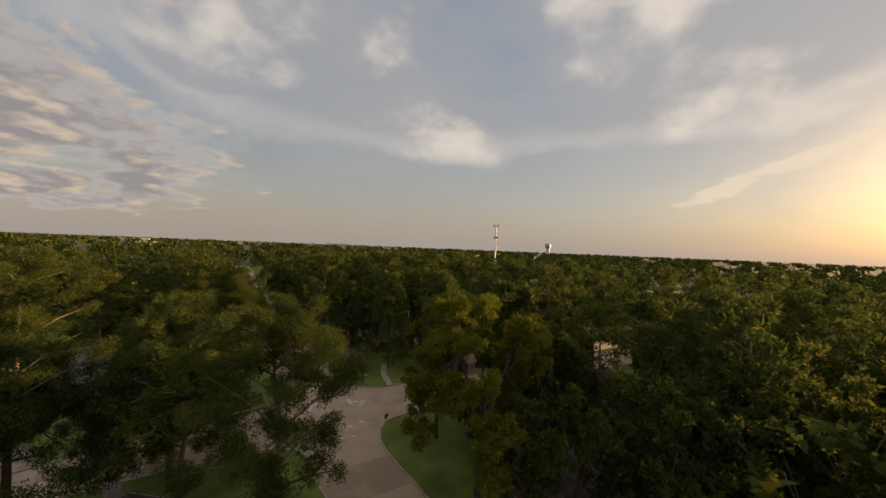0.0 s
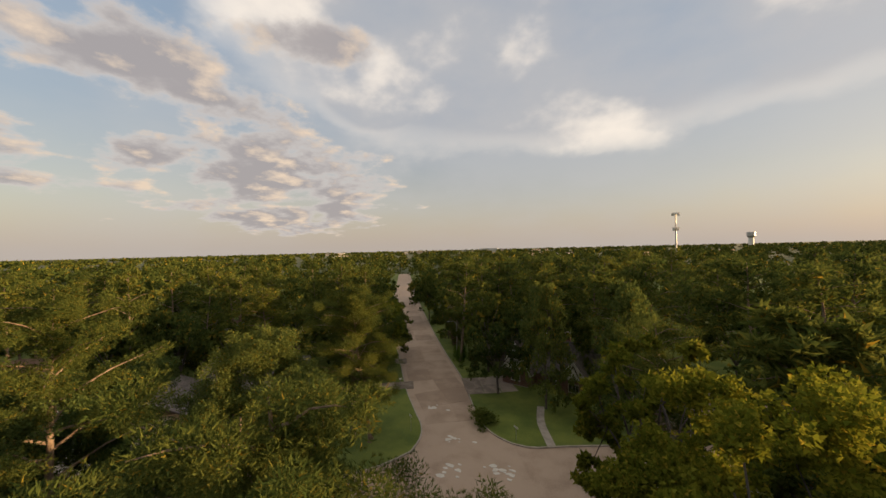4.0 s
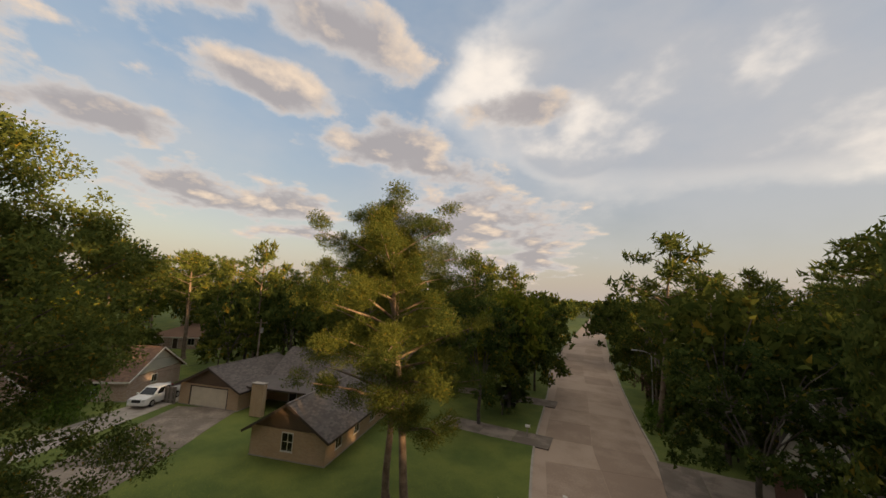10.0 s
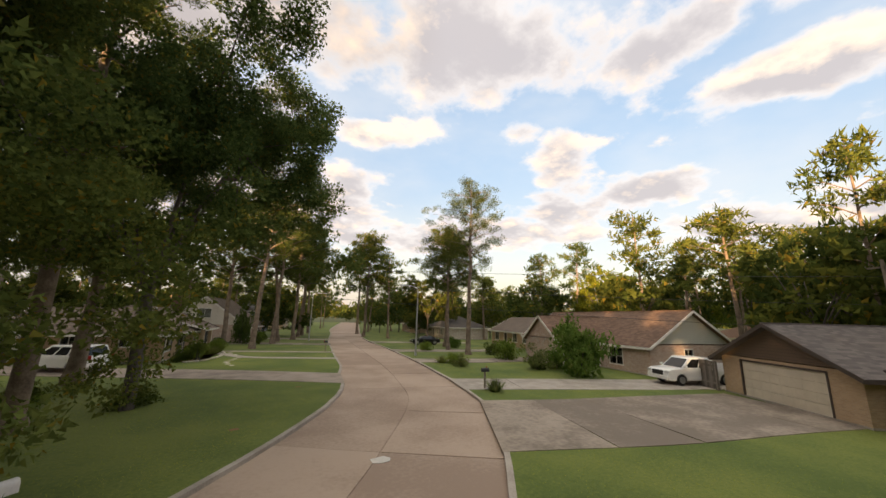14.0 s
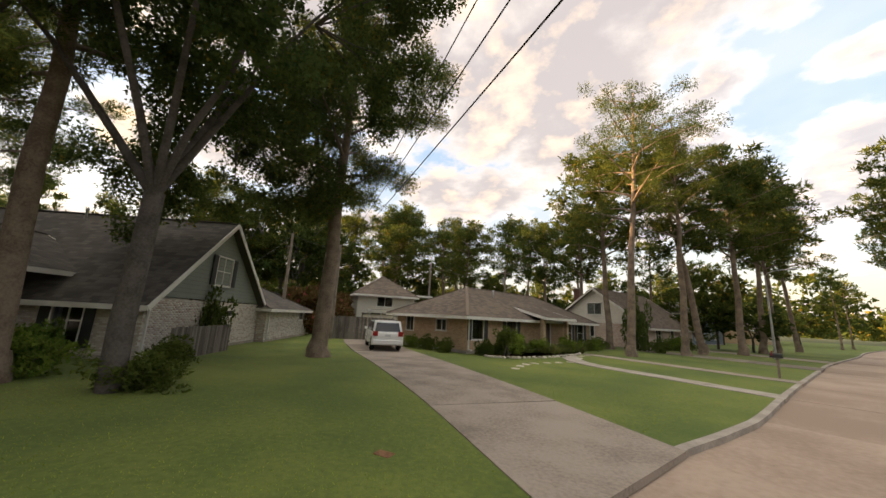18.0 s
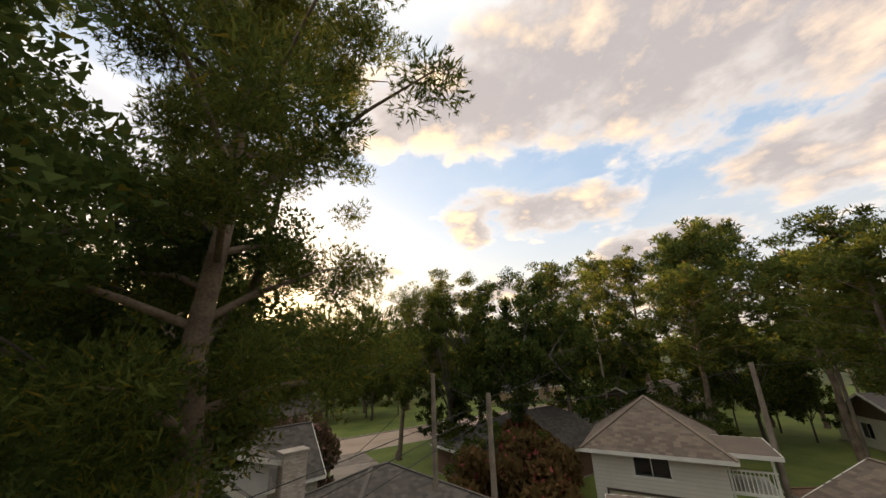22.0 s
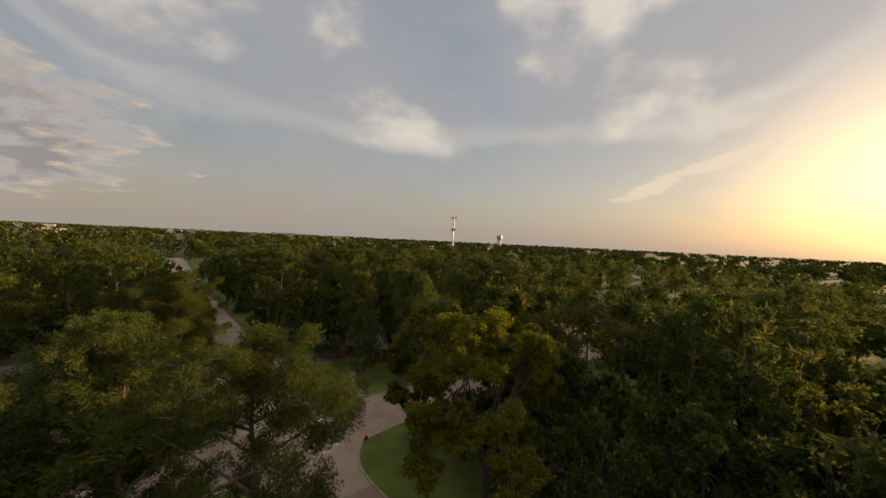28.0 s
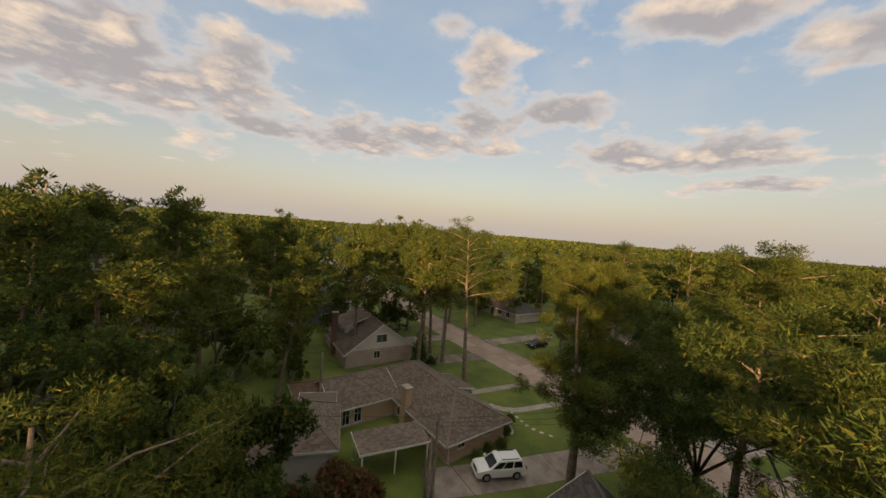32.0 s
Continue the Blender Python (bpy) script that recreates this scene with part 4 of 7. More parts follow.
def downspout(parent, x, y, dx, dy, top):
    """White rain pipe down a wall corner, kicked out at the foot."""
    bm = bmesh.new()
    box(bm, x - 0.045, y - 0.035, 0.12, x + 0.045, y + 0.035, top, bevel=0.01)
    box(bm, x + min(0, dx) - 0.045, y + min(0, dy) - 0.035, 0.03, x + max(0, dx) + 0.045, y + max(0, dy) + 0.035, 0.12, bevel=0.01)
    part("downspout", bm, M_TRIM, parent)


downspout(ranch, 0.12, -0.07, 0, -0.25, 2.42)
downspout(ranch, -0.07, 7.85, -0.25, 0, 2.42)
downspout(ranch, 17.45, -0.07, 0, -0.25, 2.42)

# carport between house and the tall garage
carport = thing("carport", axes(-28.6, -0.4, (0.86, -0.51), 0.25), "open carport with flat shingled roof beside the brick house", "carport")
roof_from(carport, [[(0.6, -3.4, 2.45), (7.4, -3.4, 2.6), (7.4, 0.2, 2.6), (0.6, 0.2, 2.45)]], R_BROWN, M_TRIM)
for x, y in ((0.8, 0.0), (4.0, 0.0), (7.1, 0.0), (0.8, -3.2), (7.1, -3.2)):
    bm = bmesh.new()
    box(bm, x - 0.06, y - 0.06, -0.1, x + 0.06, y + 0.06, 2.35)
    part("post", bm, M_TRIM, carport)

# two-storey garage in cream siding
garage = thing("garage_building", axes(-19.9, -4.9, (-0.66, -0.751), 0.25), "two-storey cream-sided garage with brown hip roof and balcony", "garage")
block(garage, 6.4, 6.6, 4.5, M_WHITE_LAP, {"f": [("g", 0.7, 0, 4.8, 2.1), ("w", 2.2, 3.0, 1.7, 1.0, 1)], "r": [("w", 2.0, 2.8, 1.2, 1.2, 1)]})
hip_roof(garage, 6.4, 6.6, 4.55, 6.7, R_BROWN, M_TRIM, 0.5)
bm = bmesh.new()
box(bm, 6.4, 0.2, 2.6, 8.4, 3.2, 2.75)
part("balcony_floor", bm, M_TRIM, garage)
for k in range(12):
    bm = bmesh.new()
    box(bm, 6.45 + k * 0.17, 0.22, 2.75, 6.49 + k * 0.17, 0.26, 3.65)
    part("baluster", bm, M_TRIM, garage)
for x in (6.5, 8.3):
    bm = bmesh.new()
    box(bm, x - 0.05, 0.2, -0.2, x + 0.05, 0.32, 4.5)
    part("balcony_post", bm, M_TRIM, garage)
bm = bmesh.new()
box(bm, 6.4, 0.2, 3.65, 8.4, 0.3, 3.73)
part("hand_rail", bm, M_TRIM, garage)
roof_from(garage, [[(6.3, -0.1, 4.5), (8.7, -0.1, 4.5), (8.7, 3.6, 4.6), (6.3, 3.6, 4.6)]], R_BROWN, M_TRIM, False)

# grey corner house: steep side gable, long dormer, columned porch, rear wing
GX = (0.848, 0.53)
gray = thing("corner_house", axes(-23.93, 9.4, GX, 0.25), "grey-green and white-brick corner house with dark steep roof and dormer", "house")
block(gray, 15.5, 9.8, 2.3, M_WHITE_BRICK, {"l": [("w", 5.4, 1.55, 1.2, 0.3, 1)], "b": [("w", 1.2, 0.3, 1.1, 1.9, 1, True), ("w", 4.0, 0.3, 1.1, 1.9, 1, True), ("d", 6.6, 0, 1.1, 2.1), ("w", 9.4, 0.3, 1.1, 1.9, 1, True), ("w", 12.2, 0.3, 1.1, 1.9, 1, True)], "f": [("w", 9.5, 0.9, 1.6, 1.2, 1)]})
gable_roof(gray, 15.5, 9.8, 2.35, 6.65, R_DARK, M_TRIM, "x", 0.45, end_mat=M_GREY_LAP)
window(gray, pose(0, 9.8, 0, 0, 0, 270) @ Matrix.Translation((0, -0.04, 0)), 4.25, 3.2, 1.45, 1.45, 1, True)
dormer = new("dormer")
dormer.parent, dormer.matrix_local = gray, Matrix.Translation((3.7, 1.35, 0))
for s, op in (("f", [("w", 0.5, 4.35, 0.9, 0.9, 1), ("w", 1.7, 4.35, 0.9, 0.9, 1), ("w", 2.9, 4.35, 0.9, 0.9, 1), ("w", 4.1, 4.35, 0.9, 0.9, 1)]), ("l", []), ("r", [])):
    wall_side(dormer, s, 5.6, 3.4, 5.4, M_TRIM, op, 0.12)
roof_from(gray, [[(3.3, 0.95, 5.35), (9.7, 0.95, 5.35), (9.7, 4.9, 6.62), (3.3, 4.9, 6.62)]], R_DARK, M_TRIM)
chimney(gray, 3.0, -0.1, 0.7, 1.1, 5.6, M_WHITE_BRICK)
wing = block(gray, 7.5, 8.6, 2.3, M_WHITE_BRICK, {"l": [("w", 6.6, 1.3, 0.9, 0.7, 1)]}, -0.6, -8.6)
hip_roof(wing, 7.5, 8.6, 2.3, 4.1, R_DARK, M_TRIM, 0.45)
east = block(gray, 5.0, 4.0, 2.75, M_WHITE_BRICK, {"f": [("w", 1.6, 0.9, 1.6, 1.2, 1)]}, 10.0, -3.9)
gable_roof(east, 5.0, 6.5, 2.8, 5.3, R_DARK, M_TRIM, "y", 0.4, end_mat=M_GREY_LAP)
window(east, Matrix.Translation((0, -0.03, 0)), 1.9, 3.1, 1.2, 1.0, 1)
for k, x in enumerate((4.4, 6.0, 8.2, 9.8)):
    bm = bmesh.new()
    bmesh.ops.create_cone(bm, cap_ends=True, radius1=0.17, radius2=0.14, depth=3.2, segments=16, matrix=Matrix.Translation((x, 12.6, 1.6)))
    box(bm, x - 0.24, 12.36, 0, x + 0.24, 12.84, 0.18)
    box(bm, x - 0.22, 12.38, 3.05, x + 0.22, 12.82, 3.25)
    part("porch_column", bm, M_WHITE, gray)
bm = bmesh.new()
box(bm, 3.9, 10.2, -0.3, 10.3, 13.1, 0.05)
part("porch_floor", bm, M_KERB, gray)
porch = new("porch_gable")
porch.parent, porch.matrix_local = gray, Matrix.Translation((3.9, 7.3, 0))
gable_roof(porch, 6.4, 5.5, 3.3, 5.0, R_DARK, M_TRIM, "y", 0.25, end_mat=M_TRIM)
downspout(wing, -0.07, 0.1, -0.25, 0, 2.2)
downspout(wing, -0.07, 8.3, -0.25, 0, 2.2)
downspout(gray, -0.07, 9.65, -0.25, 0, 2.25)
for x, z in ((4.0, 6.4), (7.0, 6.5), (11.5, 6.4)):
    vent_pipe(gray, x, 5.6, z)

# tan corner house with two front gables and garage
TX = (0.71, 0.704)
tan = thing("tan_corner_house", axes(-46.9, 43.2, TX, 0.2), "tan brick house with brown gables and weathered grey shingle roof", "house")
block(tan, 7.2, 13.0, 2.35, M_TAN_BRICK, {"f": [("w", 3.1, 0.7, 1.0, 1.4, 1)], "r": [("w", 1.6, 0.7, 1.0, 1.4, 1), ("w", 5.0, 0.7, 1.0, 1.4, 1), ("w", 8.6, 0.7, 1.0, 1.4, 1)]})
gable_roof(tan, 7.2, 13.0, 2.4, 4.6, R_GREY, M_DARKTRIM, "y", 0.55)
gw = block(tan, 8.4, 11.0, 2.35, M_TAN_BRICK, {"f": [("g", 1.6, 0, 5.2, 2.1)], "r": [("w", 2.0, 1.0, 1.2, 1.0, 1)]}, -17.3, 8.0)
gable_roof(gw, 8.4, 11.0, 2.4, 4.5, R_GREY, M_DARKTRIM, "y", 0.55)
mid = block(tan, 16.1, 9.0, 2.6, M_TAN_BRICK, {"f": [("d", 3.0, 0, 1.0, 2.1)]}, -8.9, 13.0)
gable_roof(mid, 16.1, 9.0, 2.7, 5.9, R_GREY, M_DARKTRIM, "x", 0.5, end_mat=M_BROWN_LAP)
chimney(tan, -6.6, 7.2, 1.5, 0.6, 3.4, M_TAN_BRICK)
roof_from(tan, [[(-8.9, 9.0, 2.5), (-0.5, 9.0, 2.5), (-0.5, 13.0, 3.0), (-8.9, 13.0, 3.0)]], R_GREY, M_DARKTRIM, False)
vent_pipe(tan, 1.5, 7.0, 3.5)
vent_pipe(tan, -3.0, 15.0, 5.0)

# pink brick house with arched gable
UR = (0.425, 0.905)
brick = thing("arched_brick_house", axes(-76.0, 13.3, UR, 0.2), "pale brick house with arched front gable and rust-brown roof", "house")
block(brick, 20.0, 10.0, 2.5, M_PINK_BRICK, {"f": [("w", 15.4, 0.5, 1.6, 1.5, 1), ("d", 13.0, 0, 1.0, 2.1), ("w", 1.6, 0.6, 1.4, 1.4, 1)], "r": [("w", 4.0, 1.2, 1.0, 0.9, 1)]})
gable_roof(brick, 20.0, 10.0, 2.6, 5.6, R_RUST, M_TRIM, "x", 0.5, end_mat=M_SAGE_LAP)
front = block(brick, 6.0, 4.2, 2.5, M_PINK_BRICK, {"r": [("w", 0.6, 0.1, 1.1, 2.0, 0), ("w", 2.4, 0.1, 1.0, 2.0, 0)]}, 7.0, -4.1)
gable_roof(front, 6.0, 8.5, 2.6, 4.9, R_RUST, M_TRIM, "y", 0.4, end_mat=M_PINK_BRICK)
for x in (8.0, 10.2):
    e = new("brick_arch")
    e.parent = brick
    for k in range(9):
        a0 = pi * k / 8
        bm = bmesh.new()
        box(bm, -0.09, -0.06, -0.11, 0.09, 0.02, 0.11, Matrix.Translation((x + 0.8 + 0.75 * cos(a0), -4.1, 1.7 + 0.75 * sin(a0))) @ Matrix.Rotation(-a0, 4, "Y"))
        part("arch_brick", bm, M_WHITE_BRICK, e)

# cream gable house further along
cream = thing("cream_gable_house", axes(-48.0, -18.3, UB, 0.2), "cream-sided house with tall white gable over mottled brick", "house")
block(cream, 13.0, 11.5, 2.5, M_PINK_BRICK, {"l": [("w", 4.6, 0.9, 1.0, 1.2, 1)], "f": [("w", 2.0, 0.7, 1.4, 1.5, 1), ("d", 6, 0, 1, 2.1), ("w", 9.0, 0.7, 1.4, 1.5, 1)]})
gable_roof(cream, 13.0, 11.5, 2.5, 6.6, R_BROWN, M_TRIM, "x", 0.5, end_mat=M_WHITE_LAP)
window(cream, pose(0, 11.5, 0, 0, 0, 270) @ Matrix.Translation((0, -0.1, 0)), 4.9, 3.5, 1.7, 1.3, 1)
chimney(cream, 6.0, 11.3, 0.8, 0.9, 7.2, M_BRICKRED)
block(cream, 5.5, 3.6, 4.9, M_WHITE_LAP, {"b": [("w", 1.0, 3.3, 1.2, 0.9, 1), ("w", 3.2, 3.3, 1.2, 0.9, 1)]}, 5.6, 6.4)
roof_from(cream, [[(11.5, 10.4, 4.9), (5.2, 10.4, 4.9), (5.2, 5.9, 6.5), (11.5, 5.9, 6.5)]], R_BROWN, M_TRIM)
shed = thing("rear_garage", axes(-36.5, -15.5, NB, 0.2), "low detached garage with brown roof and white fascia", "garage")
block(shed, 8.0, 6.5, 2.4, M_WHITE_LAP, {"r": [("g", 0.8, 0, 4.6, 2.1)]}, 3.0, 0.0)
sh = new("wing")
sh.parent, sh.matrix_local = shed, Matrix.Translation((3.0, 0, 0))
hip_roof(sh, 8.0, 6.5, 2.4, 3.7, R_RUST, M_TRIM, 0.5)

# tudor house across the junction
tudor = thing("tudor_house", axes(-21.6, 78.9, (0.985, -0.17), 0.2), "dark tudor brick house with white half-timbered gables", "house")
block(tudor, 18.0, 10.0, 2.7, M_BRICKRED, {"f": [("w", 2.2, 0.8, 1.4, 1.3, 2), ("d", 8.4, 0, 1.1, 2.1), ("w", 12.8, 0.8, 1.4, 1.3, 2)]})
gable_roof(tudor, 18.0, 10.0, 2.8, 7.2, R_DARK, M_DARKTRIM, "x", 0.5, end_mat=M_WHITE_LAP)
for x0, wd, top in ((0.3, 5.2, 7.9), (10.6, 5.0, 6.0)):
    tg = block(tudor, wd, 2.2, 2.7, M_BRICKRED, {"f": [("w", wd / 2 - 0.8, 0.8, 1.6, 1.3, 2)]}, x0, -2.1)
    gable_roof(tg, wd, 5.5, 2.8, top, R_DARK, M_WHITE, "y", 0.35, end_mat=M_WHITE)
    for f in (-0.22, 0.22):
        bm = bmesh.new()
        beam(bm, Vector((wd / 2 + f * wd, -0.03, 2.9)), Vector((wd / 2, -0.03, top - 0.8)), 0.05, 0.16)
        part("timber", bm, M_DARKTRIM, tg)
chimney(tudor, 9.0, 8.0, 0.9, 0.9, 8.0, M_BRICKRED)

# house across the side street with a white garage door
east_house = thing("east_house", axes(13.93, 21.1, (0.637, -0.77), 0.2), "dark brick house with white garage door facing its drive", "house")
block(east_house, 7.4, 8.0, 2.5, M_BRICKRED, {"f": [("g", 1.0, 0, 4.9, 2.1)]})
gable_roof(east_house, 7.4, 8.0, 2.6, 4.6, R_DARK, M_DARKTRIM, "x", 0.5)
eh = block(east_house, 14.0, 9.0, 2.5, M_BRICKRED, {"f": [("w", 3, 0.8, 1.4, 1.3, 1), ("w", 9, 0.8, 1.4, 1.3, 1)]}, -14.0, 2.0)
gable_roof(eh, 14.0, 9.0, 2.6, 5.0, R_DARK, M_DARKTRIM, "x", 0.5)
south_house = thing("south_house", axes(-6.0, 2.5, (0.41, -0.91), 0.2), "single-storey brick house with dark roof by the drive", "house")
block(south_house, 15.0, 9.0, 2.5, M_BRICKRED, {"b": [("w", 3, 0.8, 1.4, 1.3, 1), ("w", 9, 0.8, 1.4, 1.3, 1)]}, 0.0, -10.0)
so = new("wing")
so.parent, so.matrix_local = south_house, Matrix.Translation((0, -10.0, 0))
hip_roof(so, 15.0, 9.0, 2.5, 4.6, R_DARK, M_TRIM, 0.5)

# plainer houses deeper in the neighbourhood
MORE = [(-86, -1, UR, M_TAN_BRICK, R_BROWN, "f"), (-92, -27, UR, M_WHITE_BRICK, R_DARK, "f"), (-103, -53, UR, M_TAN_BRICK, R_RUST, "f"), (-55, -42, UB, M_BLUE_LAP, R_DARK, "b"),
        (-69, -66, UB, M_TAN_BRICK, R_BROWN, "b"), (-62, 66, (-0.57, 0.82), M_TAN_BRICK, R_GREY, "r"), (-80, 94, (-0.57, 0.82), M_WHITE_LAP, R_GREY, "r"), (-95, 118, (-0.57, 0.82), M_PINK_BRICK, R_DARK, "r"),
        (-36, 112, (0.57, -0.82), M_TAN_BRICK, R_DARK, "f"), (-54, 142, (0.57, -0.82), M_WHITE_BRICK, R_BROWN, "f"), (-84, 62, (-0.57, 0.82), M_WHITE_LAP, R_GREY, "r"), (-110, 27, UR, M_PINK_BRICK, R_RUST, "f"),
        (18, 48, (0.87, 0.5), M_WHITE_BRICK, R_DARK, "f"), (12, 82, (-0.87, -0.5), M_TAN_BRICK, R_BROWN, "f"), (40, 100, (-0.87, -0.5), M_WHITE_LAP, R_GREY, "f"), (28, -18, (0.4, -0.9), M_TAN_BRICK, R_DARK, "f"),
        (-2, -26, (0.4, -0.9), M_WHITE_BRICK, R_BROWN, "f"), (-32, -62, UB, M_WHITE_LAP, R_DARK, "f"), (-18, -36, UB, M_WHITE_LAP, R_GREY, "f"), (-104, 74, (-0.57, 0.82), M_WHITE_LAP, R_RUST, "r")]
for i, (x, y, ax, wm, rm, fr) in enumerate(MORE):
    hs = thing("house", axes(x, y, ax, 0.2), ("brick" if "brick" in wm.name else "sided") + " single-storey house with shingle roof among trees", "house", "neighbourhood houses")
    L, D = 14 + i % 4, 9 + i % 3
    ops = [("w", 1.6, 0.8, 1.4, 1.3, 1), ("d", 5.0, 0, 1.0, 2.1), ("w", 8.0, 0.8, 1.4, 1.3, 1), ("w", 11.2, 0.8, 1.4, 1.3, 1)]
    block(hs, L, D, 2.6 if i != 3 else 5.0, wm, {"f": ops, "b": ops[:1], "l": [("w", 3, 0.8, 1.2, 1.3, 1)]})
    (hip_roof if i % 2 else gable_roof)(hs, L, D, 2.65 if i != 3 else 5.05, 4.9 if i != 3 else 7.2, rm, M_TRIM, tabs=False)


# ---- drives, paths and beds ----
PAVED = []
KERBS = [K_SW_B, K_SW_D, K_NW_B, K_NW_A, K_NE_A, K_NE_C, K_SE_C, K_SE_D]


def to_kerb(p, way_):
    """Where a drive's edge, run outward, meets the kerb's street face."""
    px, py = p
    k = math.hypot(*way_) + 1e-9
    dx, dy = way_[0] / k, way_[1] / k
    best = None
    for line in KERBS:
        for (ax, ay), (bx, by) in zip(line, line[1:]):
            ex, ey = bx - ax, by - ay
            det = dx * ey - dy * ex
            if abs(det) < 1e-6:
                continue
            s = ((ax - px) * ey - (ay - py) * ex) / det
            t = ((ax - px) * dy - (ay - py) * dx) / det
            if -0.4 < s < 9 and -0.01 <= t <= 1.01 and (best is None or s < best):
                best = s
    return None if best is None else (px + dx * (best + 0.13), py + dy * (best + 0.13))

M_OLD = material("old_stained_concrete", (0.17, 0.135, 0.105), (0.33, 0.27, 0.215), 0.5, 5, 0.9, 0.3, 30, per=0.25)


def band(name, pts, width, mat, label, category, z=TOP, lift=0.02, panels=0.0, kind=""):
    """A paved band along plan points, laid as separate panels with open joints."""
    line = smooth_line(pts, 0.8)
    PAVED.append((np.array(line), width / 2 + 0.1))
    e = tagged(new(name), label, category, kind=kind)
    step = max(2, int(panels / 0.8)) if panels else len(line)
    i = 0
    while i < len(line) - 1:
        seg = line[i:i + step + 1]
        if len(seg) > 1:
            a, b = Vector(seg[0]), Vector(seg[1])
            seg = [tuple(a + (b - a) * 0.03)] + list(seg[1:])
            strip("panel", seg, width, z - 0.1, z + lift + 0.004 * (i % 3), mat, 0, e)
        i += step
    first = [c for c in e.children][0].data
    for q in range(4):
        p0, p1 = first.vertices[q].co, first.vertices[4 + q].co
        end = to_kerb((p1.x, p1.y), (p0.x - p1.x, p0.y - p1.y))
        if end:
            first.vertices[q].co = (*end, p0.z)
    return e


band("ranch_drive", [(-45.9, 18.0), (-42.0, 14.3), (-37.2, 10.2), (-32.2, 6.2), (-28.4, 2.8), (-26.0, 0.4)], 3.8, M_DRIVE, "long tan concrete driveway beside the corner lawn", "driveway", panels=4.5)
band("tan_drive", [(-46.5, 31.3), (-51.5, 34.5), (-57.0, 37.3), (-61.7, 39.9)], 7.2, M_OLD, "wide stained concrete driveway with cracked panels", "driveway", panels=3.6)
band("truck_drive", [(-51.1, 24.2), (-56, 27.6), (-62.0, 31.9), (-69.6, 37.0)], 3.9, M_KERB, "pale concrete driveway leading to the parked truck", "driveway", panels=4.0)
band("north_drive", [(-27.4, 72.5), (-23.4, 74.8), (-20.2, 77.0)], 7.4, M_DRIVE, "short concrete driveway off the street", "driveway", panels=3.0)
band("east_drive", [(8.9, 13.9), (12.4, 16.1), (16.0, 18.4)], 5.4, M_DRIVE, "concrete driveway up to a white garage door", "driveway", panels=3.0)
band("south_drive", [(0.6, 10.6), (-3.0, 9.4), (-7.0, 8.6), (-9.5, 6.0)], 4.6, M_DRIVE, "concrete driveway beside dark brick house", "driveway", panels=3.0)
band("front_path", [(-33.6, 31.8), (-30.6, 29.0), (-27.6, 25.6)], 1.3, M_DRIVE, "curving brick-edged front path to the kerb", "path", panels=1.2)
band("tudor_path", [(-10.6, 59.6), (-12.6, 64.5), (-13.5, 69.5)], 1.1, M_KERB, "narrow concrete front path", "path", panels=1.2)
band("ranch_path", [(-50.4, 6.8), (-46.5, 4.2), (-43.4, 1.6), (-41.6, -4.4)], 1.1, M_KERB, "narrow concrete path over the lawn", "path", panels=1.3)
for i, pts in enumerate([[(-52.8, 0.8), (-47.5, -2.4), (-43, -5.2)], [(-57.5, -10.2), (-51, -14.5), (-46, -17)], [(-58.4, 13.6), (-64, 16.8), (-70.5, 18.5)], [(-62.5, 3.4), (-70, 7.2), (-76, 9.6)], [(-68.5, -11), (-76, -7), (-82, -4)],
                         [(-62, -20.5), (-56, -24.5), (-51, -27)], [(-36.6, 69.4), (-42, 66.0), (-47, 63)], [(-45, 80.5), (-52, 76), (-57, 72)]]):
    band("house_drive", pts, 3.2 if i else 1.2, M_DRIVE, "pale concrete house drive crossing the lawn", "driveway", panels=3.2)

bm = bmesh.new()
for k in range(40):
    t = 2 * pi * k / 40
    bm.verts.new((5.5 + (5.0 + 0.3 * sin(3 * t)) * cos(t), -1.6 + (1.5 + 0.25 * cos(2 * t)) * sin(t), 0.0))
bm.faces.new(bm.verts)
bmesh.ops.solidify(bm, geom=list(bm.faces), thickness=0.1)
RM = axes(-36.73, 3.41, URANCH, TOP)
bed = tagged(mesh_ob("flower_bed", bm, M_MULCH), "planting bed of red mulch in front of the ranch house", "flower bed")
bed.matrix_world = RM @ Matrix.Translation((0, 0, 0.07))
rng_s = random.Random(11)
edging = thing("stone_edging", RM, "row of pale edging stones round the flower bed", "edging")
stone_me = []
for k in range(4):
    bm = bmesh.new()
    bmesh.ops.create_icosphere(bm, subdivisions=1, radius=0.16)
    for v in bm.verts:
        v.co *= 0.8 + 0.4 * rng_s.random()
    me = bpy.data.meshes.new("stone")
    bm.to_mesh(me)
    bm.free()
    me.materials.append(M_STONE)
    stone_me.append(me)
for k in range(34):
    t = pi + pi * k / 33
    s = new("stone", stone_me[k % 4])
    s.parent = edging
    s.matrix_local = pose(5.5 + 5.35 * cos(t), -1.6 + 1.9 * sin(t), 0.05, 0, 0, k * 41) @ Matrix.Diagonal((1.2, 0.8, 0.6, 1))
for k in range(14):
    s = tagged(new("stepping_stone", stone_me[k % 4]), "flat pale stepping stone set in the lawn", "stone", "stepping stones on the lawn")
    s.matrix_world = RM @ pose(-2.4 + k * 0.95, -5.6 + 0.12 * k + 0.5 * sin(k * 0.7), 0.0, 0, 0, k * 37) @ Matrix.Diagonal((1.9, 1.5, 0.25, 1))


